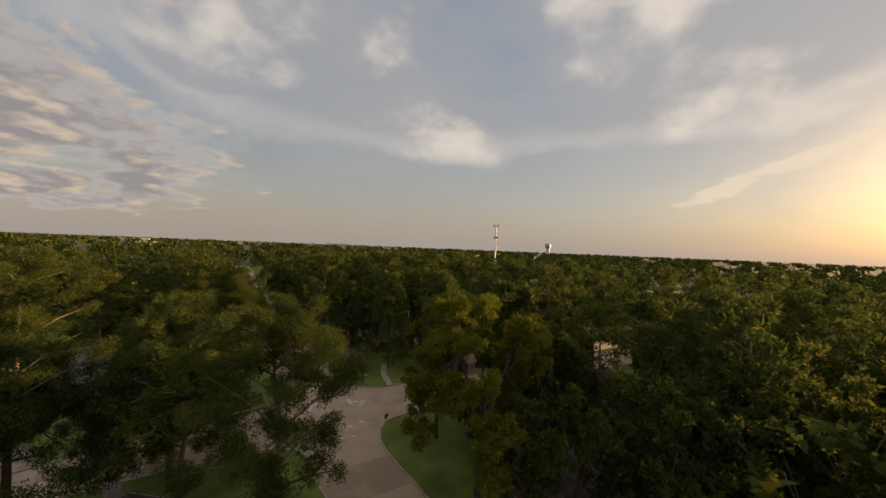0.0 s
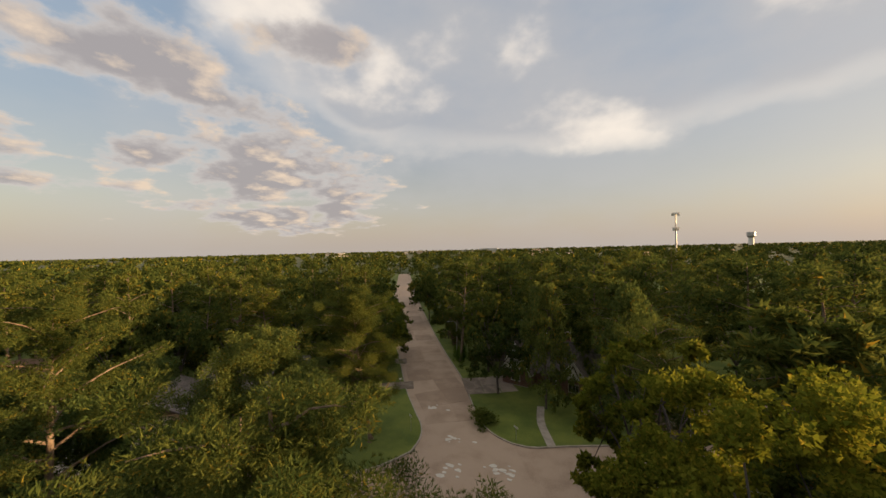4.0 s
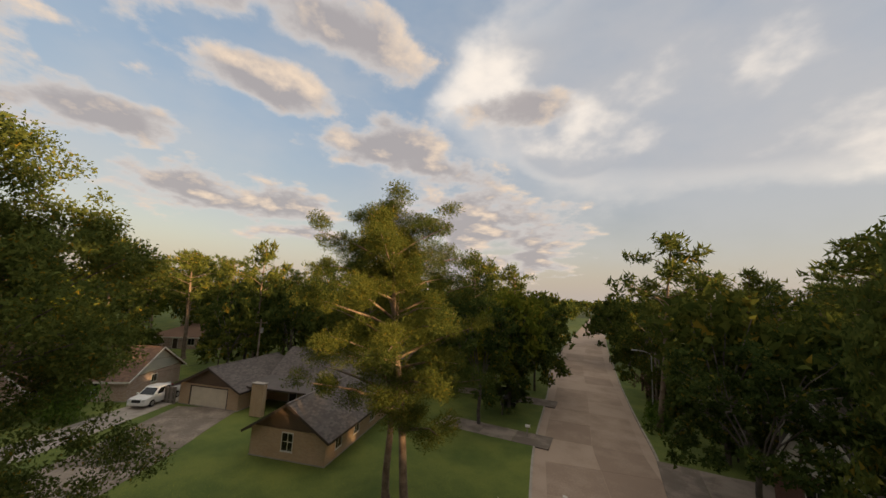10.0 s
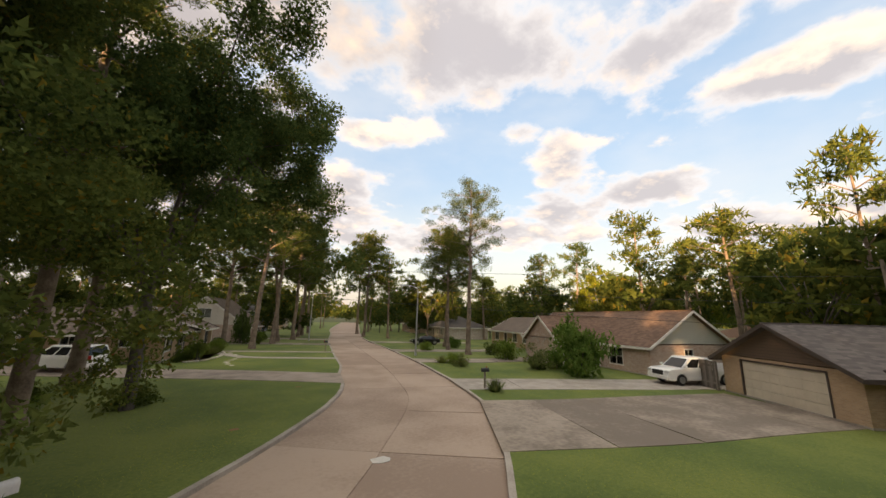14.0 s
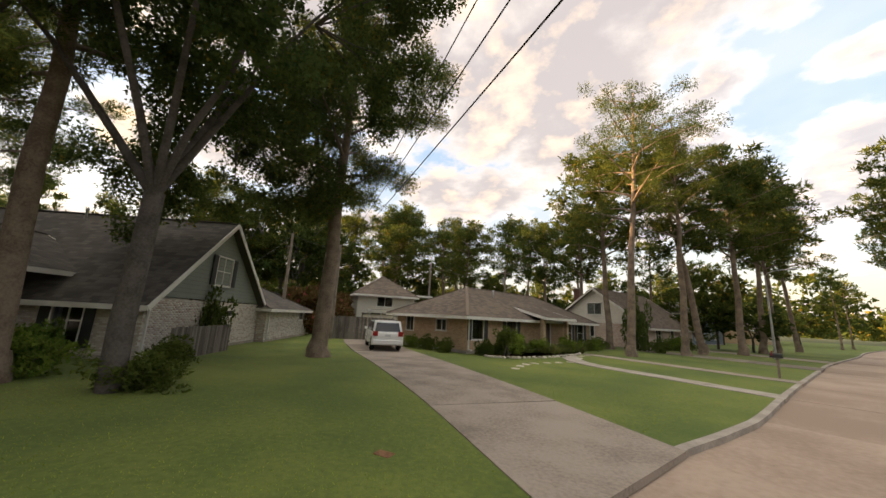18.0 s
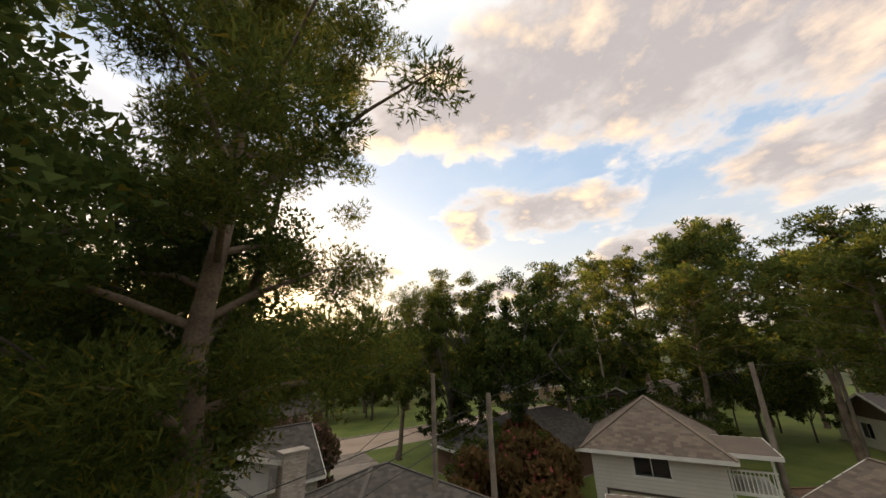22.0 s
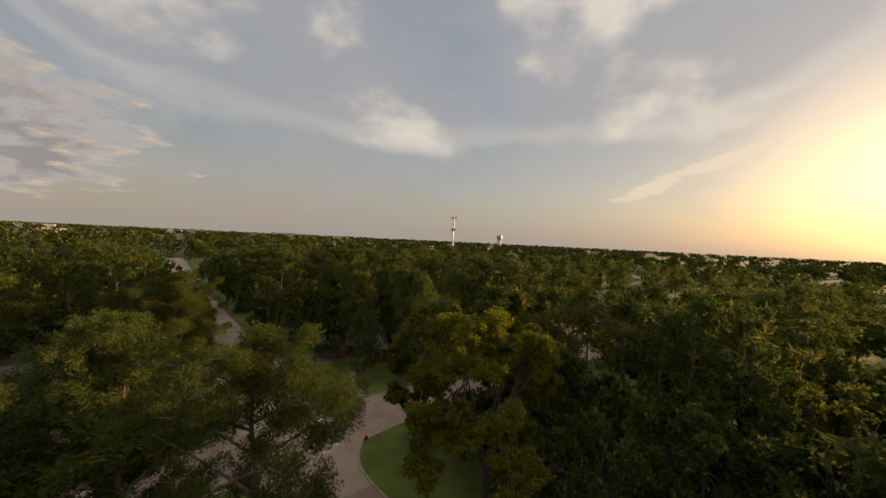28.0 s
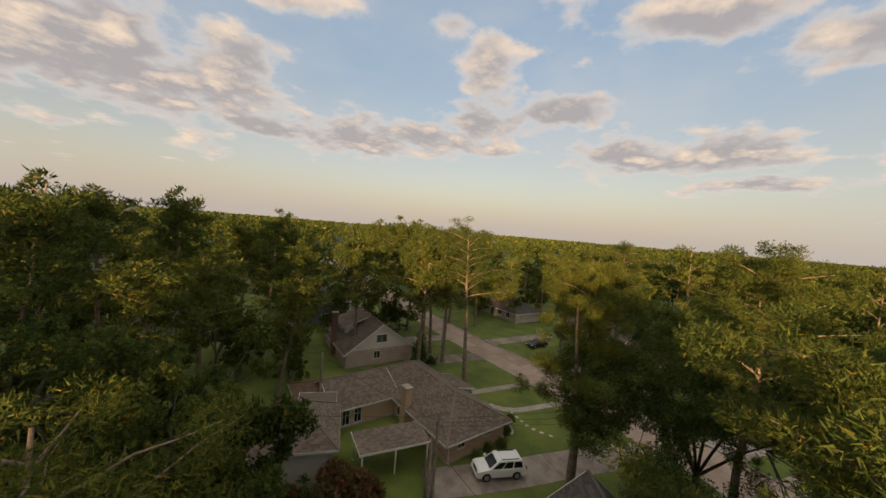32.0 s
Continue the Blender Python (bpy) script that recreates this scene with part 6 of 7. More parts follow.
mailbox(-32.6, 31.3, (-0.57, 0.82), "white mailbox on a pale post by the front path", M_WHITE)
mailbox(-51.6, 26.4, UB)
mailbox(-52.9, -0.4, (0.425, 0.905))
mailbox(-38.8, 68.3, (-0.57, 0.82), "white mailbox on a pale post by the kerb", M_WHITE)
bush(-51.4, 27.4, 0.8, 1.0, L_STRAP, "clump of arching strap-leaved grass by the mailbox", "grass_clump", 900, strap=True, group="grass clumps")
bush(-58.0, 15.4, 0.9, 0.9, L_STRAP, "clump of arching strap-leaved grass by the kerb", "grass_clump", 900, strap=True, group="grass clumps")


def sign(x, y, ax, label, h=2.1, stop=False):
    e = thing("street_sign", axes(x, y, ax), label, "sign", "street signs")
    bm = bmesh.new()
    bmesh.ops.create_cone(bm, cap_ends=True, radius1=0.03, radius2=0.03, depth=h, segments=8, matrix=Matrix.Translation((0, 0, h / 2)))
    part("post", bm, M_STEEL, e)
    bm = bmesh.new()
    if stop:
        bmesh.ops.create_cone(bm, cap_ends=True, radius1=0.36, radius2=0.36, depth=0.02, segments=8, matrix=pose(0, -0.04, h + 0.05, 90, 0, 0) @ Matrix.Rotation(pi / 8, 4, "Z"))
        part("plate", bm, M_RED, e)
    else:
        box(bm, -0.4, -0.02, h - 0.05, 0.4, 0.0, h + 0.15)
        part("plate", bm, M_WHITE, e)


sign(-28.6, 55.2, (0.8, -0.6), "pale street-name sign on a thin post")
sign(-14.8, 58.8, (-0.8, 0.6), "thin steel sign post on the corner lawn", 1.6)
sign(-8.3, 43.6, (-0.6, -0.8), "red traffic sign on a steel post at the junction", 2.1, True)

# kerbside details: manhole, inlet markers, patches of white spill on the junction
bm = bmesh.new()
bmesh.ops.create_cone(bm, cap_ends=True, radius1=0.34, radius2=0.33, depth=0.02, segments=28, matrix=Matrix.Translation((-13.6, 42.1, 0.014)))
tagged(mesh_ob("manhole_cover", bm, M_STEEL), "round iron manhole cover set in the road", "manhole cover")
M_SPILL = material("pale_patching", (0.5, 0.47, 0.43), (0.62, 0.58, 0.53), 2, 20, 0.9, 0.2, 40)
rr = random.Random(21)
for cx, cy, n in ((-14.8, 51.8, 16), (-20.0, 49.6, 8), (-14.0, 44.6, 7), (-29, 63, 5), (-22, 56, 8), (-40, 31, 1)):
    for k in range(n):
        m = rr.randint(6, 9)
        s = 0.1 + 0.25 * rr.random()
        px, py = cx + rr.gauss(0, 1.1), cy + rr.gauss(0, 0.8)
        outline = []
        for q in range(m):
            rq = s * (0.6 + 0.7 * rr.random())
            outline.append((px + rq * cos(2 * pi * q / m) * 1.5, py + rq * sin(2 * pi * q / m)))
        tagged(slab("road_patch", outline, 0.0, 0.022 + 0.0011 * k, M_SPILL), "small pale repair patch on the road", "road patch", "pale patches on the road")
for i, (x, y, a) in enumerate(((-34.6, 31.1, 0.7), (-16.5, 40.1, -0.3))):
    e = thing("kerb_number", axes(x, y, (cos(a), sin(a)), TOP), "white painted number block on the kerb", "kerb marking")
    bm = bmesh.new()
    box(bm, -0.35, -0.165, -0.1, 0.35, -0.152, 0.01)
    part("plate", bm, M_WHITE, e)
    for k in range(4):
        bm = bmesh.new()
        box(bm, -0.26 + k * 0.14, -0.172, -0.08, -0.18 + k * 0.14, -0.166, -0.01)
        part("bar", bm, M_BLACK, e)

for x, y in ((-42.3, 19.4), (-37.5, 26.0)):
    bm = bmesh.new()
    box(bm, x - 0.16, y - 0.11, TOP - 0.05, x + 0.16, y + 0.11, TOP + 0.008, bevel=0.012)
    tagged(mesh_ob("valve_box", bm, M_MULCH), "small brown valve box lid set in the lawn", "valve box")

# ---- landmarks on the horizon ----
tower = thing("radio_mast", axes(45.0, 332.2, (1, 0), 0), "tall slim cell mast with antenna rings", "mast")
v, f = tube([np.array((0, 0, 0.0)), np.array((0, 0, 24.0)), np.array((0, 0, 48.9))], [0.8, 0.6, 0.4], 8)
new("pole", raw_mesh("pole", v, f, M_STEEL, True)).parent = tower
for z, r in ((48.0, 2.4), (36.5, 2.0)):
    for k in range(9):
        t = 2 * pi * k / 9
        bm = bmesh.new()
        box(bm, r * cos(t) - 0.25, r * sin(t) - 0.25, z - 1.3, r * cos(t) + 0.25, r * sin(t) + 0.25, z + 1.3, bevel=0.05)
        part("antenna", bm, M_WHITE, tower)
    bm = bmesh.new()
    bmesh.ops.create_cone(bm, cap_ends=True, radius1=r, radius2=r, depth=0.3, segments=18, matrix=Matrix.Translation((0, 0, z)))
    part("platform", bm, M_STEEL, tower)
wt = thing("water_tower", axes(471, 1620, (1, 0), 0), "pale water tower with a broad tank on a stem", "water tower")
bm = bmesh.new()
bmesh.ops.create_cone(bm, cap_ends=True, radius1=8, radius2=8, depth=42, segments=24, matrix=Matrix.Translation((0, 0, 21)))
part("stem", bm, M_WHITE, wt)
bm = bmesh.new()
bmesh.ops.create_cone(bm, cap_ends=True, radius1=9, radius2=13, depth=6, segments=32, matrix=Matrix.Translation((0, 0, 43)))
bmesh.ops.create_cone(bm, cap_ends=True, radius1=13, radius2=12.4, depth=14, segments=32, matrix=Matrix.Translation((0, 0, 53)))
part("tank", bm, M_STEEL, wt)
M_FACADE = plain("far_pale_facade", (0.62, 0.52, 0.42), 0.8)
FAR = [(-657, 1992, 120, 30, 21), (-560, 2010, 70, 30, 17), (-760, 1900, 90, 30, 14), (-980, 1830, 150, 40, 15), (-1080, 1750, 80, 40, 14), (-400, 2100, 160, 30, 11), (-1500, 1600, 110, 40, 13), (-180, 900, 60, 20, 10), (-90, 860, 45, 20, 9),
       (60, 820, 50, 18, 9), (-820, 900, 60, 20, 10), (210, 900, 55, 18, 9), (135, 119, 14, 9, 7)]
for i, (x, y, L, D, h) in enumerate(FAR):
    e = thing("far_building", pose(x, y, 0, 0, 0, 15 + i * 3), "pale long building among trees far away", "building", "far buildings")
    bm = bmesh.new()
    box(bm, -L / 2, -D / 2, 0, L / 2, D / 2, h)
    part("wall", bm, M_FACADE if i % 2 else M_WHITE, e)
    bm = bmesh.new()
    box(bm, -L / 2 - 0.6, -D / 2 - 0.6, h, L / 2 + 0.6, D / 2 + 0.6, h + 0.9)
    part("roof", bm, R_RUST if i % 2 else R_GREY, e)
    n = int(L / 7)
    for k in range(n):
        for fl in range(max(1, int(h / 4.5))):
            bm = bmesh.new()
            box(bm, -L / 2 + 2 + k * 7, -D / 2 - 0.05, 1.5 + fl * 4.4, -L / 2 + 5.5 + k * 7, -D / 2 + 0.3, 3.6 + fl * 4.4)
            part("window", bm, M_TINT, e)
PATH_XYZ = np.array([r[1:4] for r in PATH])
FLIGHT = np.concatenate([np.linspace(p, q, 9) for p, q in zip(PATH_XYZ, PATH_XYZ[1:])])


def clear_of_flight(x, y, h, s):
    d = np.hypot(FLIGHT[:, 0] - x, FLIGHT[:, 1] - y)
    return not np.any((d < s + 1.2) & (FLIGHT[:, 2] < h + 1.0))


def off_roads(x, y, gap):
    for line, wd in ((ROAD_AD, 4.2), (ROAD_B, 4.2), (ROAD_C, 3.8)):
        p = np.array(line)
        a, d = p[:-1], p[1:] - p[:-1]
        t = np.clip(((np.array((x, y)) - a) * d).sum(1) / (d * d).sum(1), 0, 1)
        if np.hypot(*(a + d * t[:, None] - (x, y)).T).min() < wd + gap:
            return False
    return True


def nearest_pass(x, y, z):
    return float(np.sqrt(((FLIGHT - (x, y, z)) ** 2).sum(1)).min())


GROVE_A = [
    ("pine", -32.2, 11.5, 22.2, 5.2, 0), ("oak", -34.5, 20.2, 19.5, 9.3, 3), ("pine", -31.4, 21.6, 24.5, 5.0, 4), ("pine", -11.9, 22.4, 21.8, 6.4, 1),
    ("pine", -32.2, 50.9, 21.2, 6.0, 2), ("pine", -35.0, 50.7, 19.6, 6.6, 3), ("lime", 2.6, 29.8, 22.4, 7.0, 0), ("elm", -27.6, 31.6, 19.8, 7.4, 5),
    ("pine", -66.3, 11.2, 24.0, 5.2, 0), ("pine", -68.5, 5.2, 18, 4.6, 2), ("pine", -46.2, -6.8, 25.2, 5.6, 2), ("pine", -50.6, -13.6, 24, 5.4, 0),
    ("lime", -1.6, 42.9, 20.6, 4.4, 1), ("wood", 9.5, 38, 18, 6.5, 0),
]
GROVE_B = [
    ("pine", 1.0, 51.5, 18.5, 5.0, 1), ("wood", 6.0, -6.0, 22.5, 8.0, 2), ("pine", -56.5, -22.0, 24, 5.2, 1), ("pine", -44.5, -14.5, 22, 5.0, 1),
    ("pine", -52.5, -17.5, 23, 5.0, 2), ("pine", -41, -25, 20, 4.8, 0), ("pine", -60, -29, 24, 5.0, 1), ("pine", -67.5, -43, 24, 5.0, 2),
    ("pine", -63, -35, 25, 5, 0), ("wood", 9.8, 26.0, 15, 5.0, 1), ("wood", 19, 26.5, 16, 6, 2), ("wood", 24, 30, 17, 6.5, 0),
    ("wood", 33, 27, 17, 6.5, 1), ("wood", 22, 8, 15, 5.5, 2),
]
GROVE_C = [
    ("wood", 29, 16, 16, 6, 0), ("wood", -8.9, -5.5, 16.5, 6.0, 1), ("pine", -1.8, 5.2, 18.0, 5.0, 2), ("pine", -23.2, 27.2, 16.5, 4.6, 0),
    ("wood", -21, 71.5, 13, 5.5, 1), ("elm", -12.6, 69, 20.5, 4.8, 0), ("elm", -1.2, 66.5, 20, 5.2, 2), ("pine", -14, 82, 21, 5.5, 1),
    ("pine", -2, 76, 20.5, 5.5, 0), ("wood", -5.5, 0.5, 17.5, 5.0, 0), ("wood", -2.0, -8.5, 21, 6.5, 1), ("pine", -38.5, -46.5, 24, 4.8, 2),
    ("wood", -44, 66, 16, 6, 2), ("wood", -48, 76, 15, 6, 0),
]
GROVE_D = [
    ("wood", -36, 92, 14, 5.5, 1), ("wood", -44, 101, 13, 5, 2), ("pine", -64, 60, 19, 5, 1), ("pine", -72, 1, 20, 4.8, 1),
    ("wood", -86, -20, 15, 6.5, 2), ("pine", -3.0, -40, 28, 5.5, 0), ("pine", 1.5, -37, 26, 5.0, 1), ("pine", 18, -33, 29, 6, 2),
    ("pine", 11, -36, 27, 5.5, 0), ("pine", -14, -42, 25, 5, 1), ("pine", -22, -48, 26, 5, 2), ("pine", 8, -20, 24, 5.5, 1),
    ("pine", -30, -40, 22, 4.6, 0), ("wood", -10, -30, 13, 5, 1),
]
GROVE_E = [
    ("wood", 2, -24, 16, 6, 2), ("wood", -24, -34, 11, 4.5, 0), ("pine", -12, -22, 18, 4.4, 1), ("pine", -25, -21, 16.5, 4.2, 2),
    ("pine", -19, -27, 18.5, 4.6, 0), ("pine", -35, -31, 19, 4.4, 1), ("pine", -5, -30, 25, 5.4, 2), ("pine", -73, -26, 24, 5, 1),
    ("pine", -79, -40, 25, 5.2, 2),
]
TREES = GROVE_A + GROVE_B + GROVE_C + GROVE_D + GROVE_E
# leaf count and leaf size of the trees that the flight passes nearest
NEAR_GRAIN = {0: (250000, 0.07), 1: (210000, 0.105), 2: (130000, 0.08), 3: (190000, 0.085), 4: (260000, 0.068), 5: (240000, 0.068), 6: (95000, 0.14), 7: (210000, 0.085), 15: (60000, 0.14)}
for i, (k, x, y, h, s, v) in enumerate(TREES):
    if i < 16:
        grain = NEAR_GRAIN.get(i, (60000, 0.085) if k == "pine" else (30000, 0.22 if k == "lime" else 0.24))
        tree(k, x, y, h, s, v, own=True, count=grain[0], leaf=grain[1], bole=1.4 if i == 0 else 1.0)
    elif nearest_pass(x, y, 0.8 * h) < 13:
        tree(k, x, y, h, s, v, turn=0, own=True, count=42000, leaf=0.09 if k == "pine" else 0.13)
    else:
        tree(k, x, y, h, s, v, turn=(x * 7 + y * 13) % 360, count=15000, leaf=0.15 if k == "pine" else 0.23)

# trees of the yards behind the houses: lighter crowns, placed between roads, houses and open lawns
KEEP_OPEN = [(-36, 59, 8), (-34, -13, 8), (-42, 10, 17), (-36, 26, 12), (-22, 16, 9), (-30, -4, 14), (-46, -4, 9), (-47, 42, 19), (-60, 36, 14), (-68, 24, 13), (-58, 20, 9), (-14, 10, 9),
             (-43, -22, 12), (-54, -20, 5), (-17, 66, 9), (-30, 62, 5), (15, 15, 6), (-20, -12, 8), (-75, 30, 9), (-6, 44, 7), (-24, 34, 5), (-84, 4, 9), (-78, -6, 8), (-66, 8, 9), (-75, 16, 9), (-20, -20, 13), (-30, -30, 10)]
rngw = random.Random(5)
spots, tries = [], 0
while len(spots) < 430 and tries < 14000:
    tries += 1
    r, a = 24 + 118 * rngw.random() ** 0.8, rngw.random() * 2 * pi
    x, y = -20 + r * cos(a), 38 + r * sin(a) * 1.05
    s = 4.2 + 2.6 * rngw.random()
    h = 12 + 6 * rngw.random()
    if not off_roads(x, y, 2.2) or any((x - cx) ** 2 + (y - cy) ** 2 < (cr + s * 0.5) ** 2 for cx, cy, cr in KEEP_OPEN):
        continue
    if any((x - q[0]) ** 2 + (y - q[1]) ** 2 < 22 for q in spots) or any((x - q[1]) ** 2 + (y - q[2]) ** 2 < 26 for q in TREES):
        continue
    if y < -6:
        h, s = h * 0.66, s * 0.8
    if clear_of_flight(x, y, h, s):
        spots.append((x, y, h, s))
for i, (x, y, h, s) in enumerate(spots):
    tall = i % 2 == 0
    tree("pine" if tall else ("wood" if i % 11 else "lime"), x, y, h + (6 if tall else 0), s * (0.85 if tall else 1.05), 10 + i // 2 % (3 if tall or i % 11 else 1), turn=i * 47 % 360, **(dict(count=12000, leaf=0.24) if nearest_pass(x, y, 0.8 * h) < 19 else dict(count=1900, leaf=0.34 if tall else 0.53)))


# low yard trees and tall shrubs under the canopy
rngu = random.Random(8)
low_spots, tries = [], 0
while len(low_spots) < 170 and tries < 9000:
    tries += 1
    r, a = 20 + 75 * rngu.random() ** 0.9, rngu.random() * 2 * pi
    x, y = -22 + r * cos(a), 28 + r * sin(a) * 1.05
    s, h = 2.2 + 1.6 * rngu.random(), 4.5 + 4 * rngu.random()
    if not off_roads(x, y, 5.0) or any((x - cx) ** 2 + (y - cy) ** 2 < (cr + s * 0.5) ** 2 for cx, cy, cr in KEEP_OPEN[:-4]):
        continue
    if any((x - q[0]) ** 2 + (y - q[1]) ** 2 < 14 for q in low_spots) or not clear_of_flight(x, y, h, s):
        continue
    low_spots.append((x, y, h, s))
for i, (x, y, h, s) in enumerate(low_spots):
    fine = nearest_pass(x, y, 0.7 * h) < 34
    tree("wood", x, y, h, s, 20 + i % 3, turn=i * 61 % 360, count=9000 if fine else 2400, leaf=0.27 if fine else 0.5)


def woods(name, spots, per, size, mat, label):
    """A joined sheet of small crowns for the far distance."""
    allv, allf, o = [], [], 0
    for x, y, h, s in spots:
        n = 8
        t, u = RNG.random(n) * 2 * pi, RNG.random(n)
        c = np.stack([x + np.cos(t) * s * 0.6 * np.sqrt(u), y + np.sin(t) * s * 0.6 * np.sqrt(u), h * (0.4 + 0.5 * RNG.random(n))], 1)
        v, f = leaves(c, s * (0.32 + 0.22 * RNG.random(n)), per, size, 0.75, 0.6)
        allv.append(v)
        allf.append(f + o)
        o += len(v)
    ob = new(name, raw_mesh(name, np.concatenate(allv), np.concatenate(allf), mat))
    return tagged(ob, label, "woods", kind="stuff")


def ring(n, r0, r1, power, hmin, hmax, smin, smax, seed):
    rr, res = random.Random(seed), []
    while len(res) < n:
        r, a = r0 + (r1 - r0) * rr.random() ** power, rr.random() * 2 * pi
        x, y = -20 + r * cos(a), 38 + r * sin(a)
        if r < 320 and not off_roads(x, y, 3):
            continue
        res.append((x, y, hmin + (hmax - hmin) * rr.random(), smin + (smax - smin) * rr.random()))
    return res


woods("near_woods", ring(900, 125, 300, 0.9, 10, 19, 4.5, 7, 1), 220, 0.95, L_WOOD, "suburban woods of pine and oak crowns around the houses")
woods("middle_woods", ring(1900, 280, 800, 0.8, 10, 18, 6, 9, 2), 110, 1.9, L_FAR, "mixed tree canopy of the neighbourhood further off")
woods("far_woods", ring(2600, 780, 3200, 0.75, 7, 12.5, 12, 22, 3), 55, 5.5, L_FAR, "hazy tree canopy stretching to the horizon")


# ---- grass blades where the flight is low over the lawns ----
low = FLIGHT[FLIGHT[:, 2] < 7.0]
rng_g = np.random.default_rng(9)
n_g = 150000
pick = low[rng_g.integers(0, len(low), n_g)]
ang, rad_ = rng_g.random(n_g) * 2 * pi, 14 * rng_g.random(n_g) ** 0.6
gx, gy = pick[:, 0] + np.cos(ang) * rad_, pick[:, 1] + np.sin(ang) * rad_
keep = np.ones(n_g, bool)


def far_from(line, gap):
    p = np.asarray(line, float)
    best = np.full(n_g, 1e9)
    for s, q in zip(p[:-1], p[1:]):
        e = q - s
        t = np.clip(((gx - s[0]) * e[0] + (gy - s[1]) * e[1]) / (e @ e + 1e-9), 0, 1)
        best = np.minimum(best, np.hypot(gx - s[0] - t * e[0], gy - s[1] - t * e[1]))
    return best > gap


for line, gap in PAVED + [([q for q in ROAD_B if q[0] > -75 and q[1] > -30], 4.7), ([q for q in ROAD_AD if -20 < q[1] < 80], 4.6)]:
    keep &= far_from(line, gap)
gx, gy = gx[keep], gy[keep]
n_g = len(gx)
t = rng_g.random(n_g) * 2 * pi
w_, h_ = 0.004 + 0.005 * rng_g.random(n_g), 0.014 + 0.028 * rng_g.random(n_g) ** 2
lean = rng_g.normal(size=(n_g, 2)) * 0.025
root = np.stack([gx, gy, np.full(n_g, TOP - 0.005)], 1)
off = np.stack([np.cos(t) * w_, np.sin(t) * w_, 0 * t], 1)
blade = np.stack([root - off, root + off, root + np.stack([lean[:, 0], lean[:, 1], h_], 1)], 1).reshape(-1, 3)
L_BLADE = leaf_material("grass_blades", (0.19, 0.25, 0.04), (0.32, 0.37, 0.07), (0.38, 0.34, 0.13))
tagged(new("grass", raw_mesh("grass", blade, np.arange(3 * n_g).reshape(-1, 3), L_BLADE)), "short mown grass blades of the front lawns", "grass", kind="stuff")


# ---- bricks of the two walls that the flight passes closest ----
def piece_material(name, base, second):
    m = bpy.data.materials.new(name)
    m.use_nodes = True
    n = Nodes(m.node_tree)
    o, p = n.add("ShaderNodeOutputMaterial"), n.add("ShaderNodeBsdfPrincipled")
    n.put(o.inputs[0], p.outputs[0])
    g = n.add("ShaderNodeNewGeometry")
    mixed = n.math("ADD", n.add("ShaderNodeObjectInfo").outputs["Random"], g.outputs["Random Per Island"])
    f = n.math("FRACT", n.math("ADD", mixed, n.noise(g.outputs["Position"], 0.9, 4)[0]))
    grain = n.noise(g.outputs["Position"], 90, 3)[0]
    n.put(p.inputs["Base Color"], n.mix(n.math("ADD", n.math("MULTIPLY", n.smooth(f, 0.35, 1.0), 0.8), n.math("MULTIPLY", grain, 0.25)), base, second))
    k = n.add("ShaderNodeBump")
    k.inputs["Strength"].default_value, k.inputs["Distance"].default_value = 0.5, 0.004
    n.put(k.inputs["Height"], grain)
    n.put(p.inputs["Normal"], k.outputs[0])
    p.inputs["Roughness"].default_value = 0.9
    return m


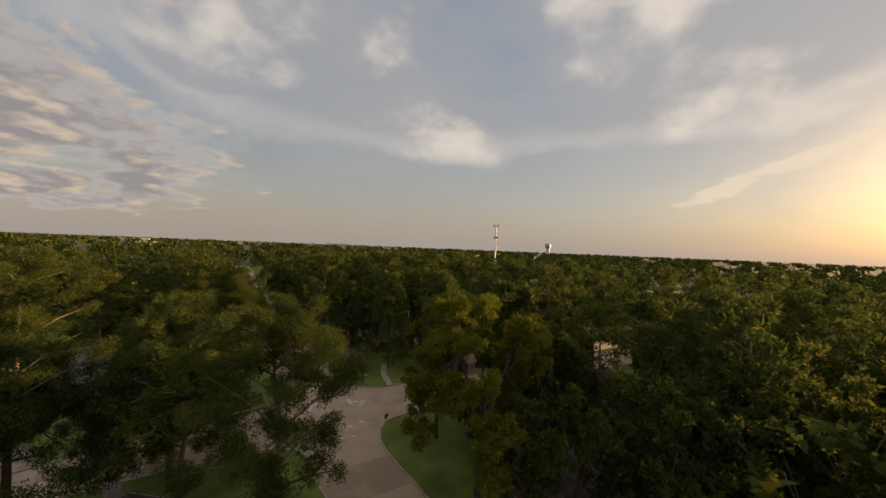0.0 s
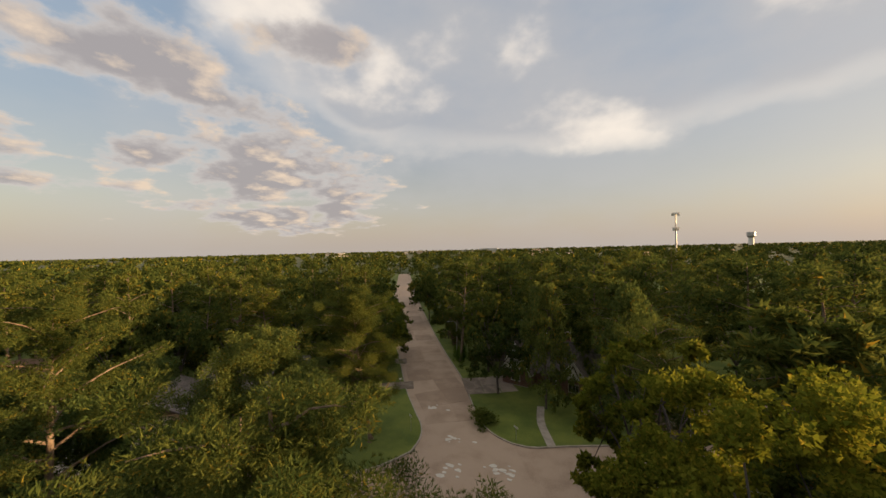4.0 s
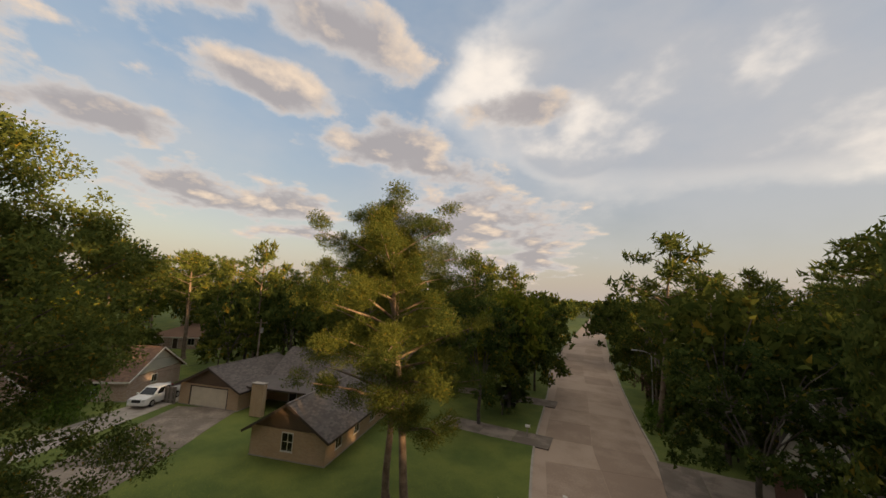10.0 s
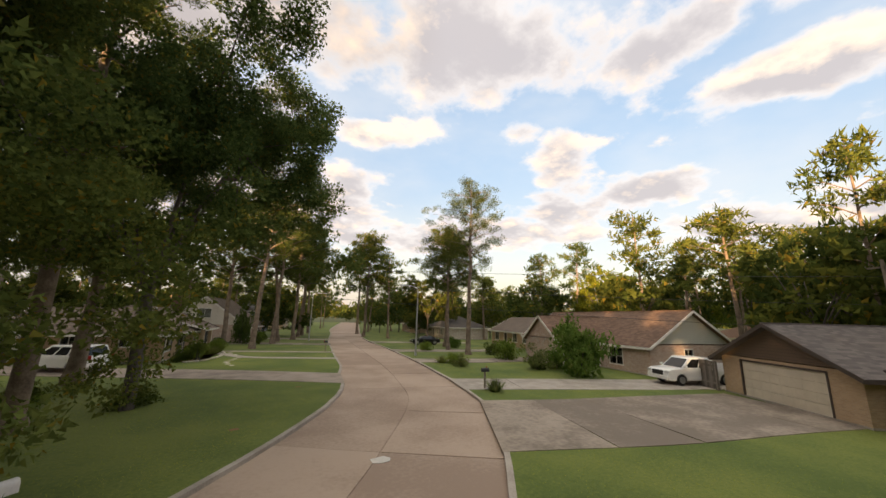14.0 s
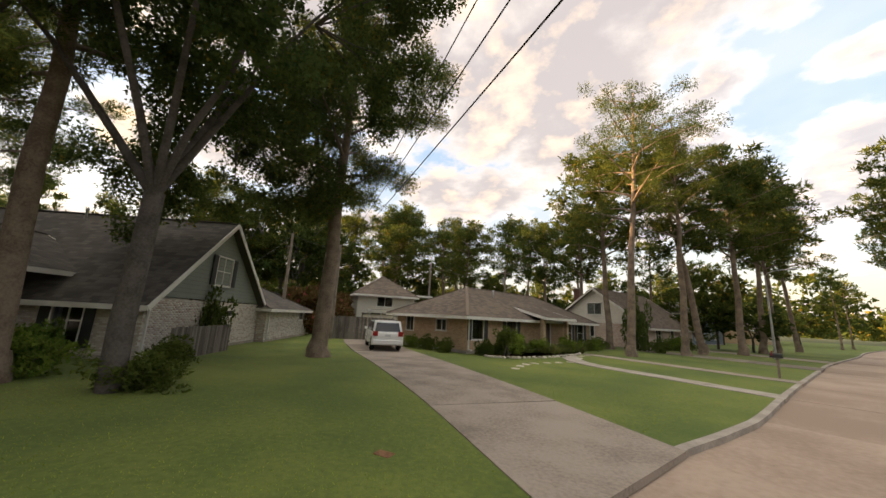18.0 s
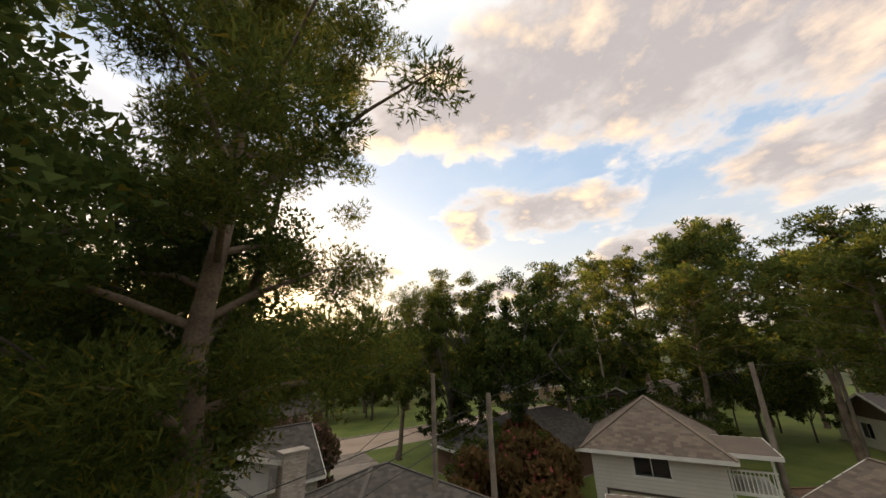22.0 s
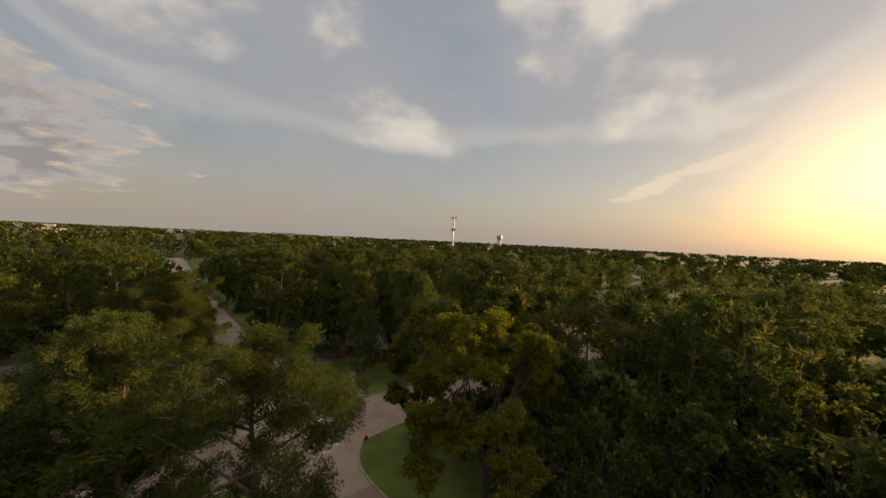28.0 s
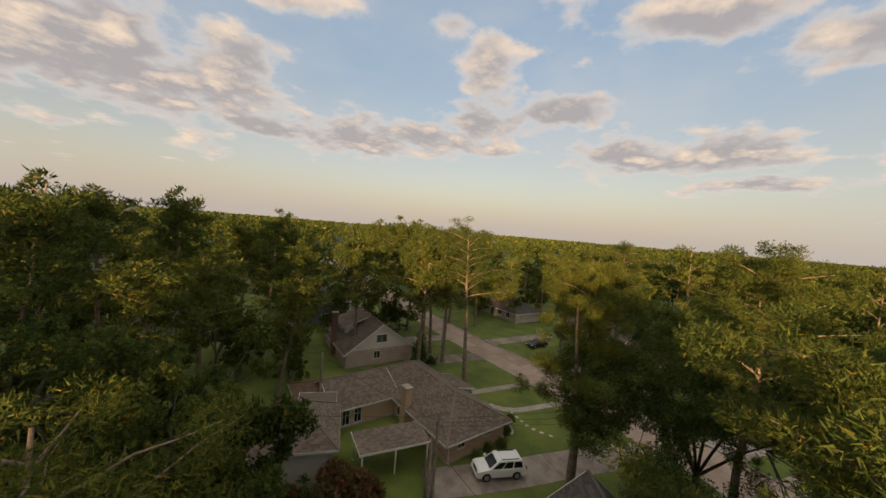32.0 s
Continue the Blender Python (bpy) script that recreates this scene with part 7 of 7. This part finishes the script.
def brick_skin(house, s, L, D, height, openings, mat, single, off=(0.0, 0.0)):
    """Running-bond bricks standing 12 mm proud of a wall: the nearest as pieces, the others as one part."""
    m, run = side_frame(s, L, D)
    m = Matrix.Translation((*off, 0)) @ m
    rk = random.Random(3)
    verts, faces, made = [], [], 0
    me_b = []
    for wd in (0.2, 0.095):
        bm = bmesh.new()
        box(bm, -wd / 2, -0.012, -0.0325, wd / 2, 0.03, 0.0325, bevel=0.003)
        me = bpy.data.meshes.new("brick")
        bm.to_mesh(me)
        bm.free()
        me.materials.append(mat)
        me_b.append(me)
    for row in range(int((height - 0.1) / 0.075)):
        z = 0.06 + row * 0.075
        u = 0.0 if row % 2 else -0.105
        while u < run - 0.02:
            u0, u1 = max(u, 0.0) + 0.005, min(u + 0.21, run) - 0.005
            u += 0.21
            if u1 - u0 < 0.06 or any(o[1] - 0.09 < u1 and u0 < o[1] + o[3] + 0.09 and o[2] - 0.1 < z and z < o[2] + o[4] + 0.1 for o in openings):
                continue
            mid, wd, y = (u0 + u1) / 2, u1 - u0, -0.003 * rk.random()
            if made < 300 and single(mid, z) and (wd > 0.19 or 0.08 < wd < 0.11):
                ob = new("brick", me_b[0 if wd > 0.15 else 1])
                ob.parent = house
                ob.matrix_local = m @ Matrix.Translation((mid, y, z))
                made += 1
                continue
            k = len(verts)
            for yy in (-0.012 + y, 0.03):
                verts.extend([tuple(m @ Vector(q)) for q in ((u0, yy, z - 0.0325), (u1, yy, z - 0.0325), (u1, yy, z + 0.0325), (u0, yy, z + 0.0325))])
            faces.extend([(k, k + 1, k + 2, k + 3), (k, k + 4, k + 5, k + 1), (k + 1, k + 5, k + 6, k + 2), (k + 2, k + 6, k + 7, k + 3), (k + 3, k + 7, k + 4, k)])
    ob = new("brickwork", raw_mesh("brickwork", verts, faces, mat))
    ob.parent = house
    return tagged(ob, kind="stuff")


P_TAN = piece_material("tan_brick_piece", (0.52, 0.37, 0.23), (0.38, 0.25, 0.15))
P_WHITE = piece_material("white_brick_piece", (0.64, 0.6, 0.52), (0.4, 0.32, 0.26))
RANCH_F = [("w", 0.5, 0.75, 1.1, 1.25), ("w", 4.2, 0.15, 1.2, 1.9), ("d", 9.1, 0, 1.1, 2.1), ("w", 12.9, 0.45, 1.0, 1.6), ("w", 15.0, 0.45, 1.2, 1.6)]
brick_skin(ranch, "f", 17.6, 8.0, 2.45, RANCH_F, P_TAN, lambda u, z: u < 5.4)
brick_skin(ranch, "l", 17.6, 8.0, 2.45, [("w", 1.4, 1.0, 0.9, 1.1), ("w", 5.0, 1.2, 1.0, 0.7)], P_TAN, lambda u, z: False)
brick_skin(gray, "l", 15.5, 9.8, 2.25, [("w", 5.4, 1.55, 1.2, 0.3)], P_WHITE, lambda u, z: 3.0 < u < 6.0 and z < 1.9)
brick_skin(gray, "l", 7.5, 8.6, 2.25, [("w", 6.6, 1.3, 0.9, 0.7)], P_WHITE, lambda u, z: False, (-0.6, -8.6))
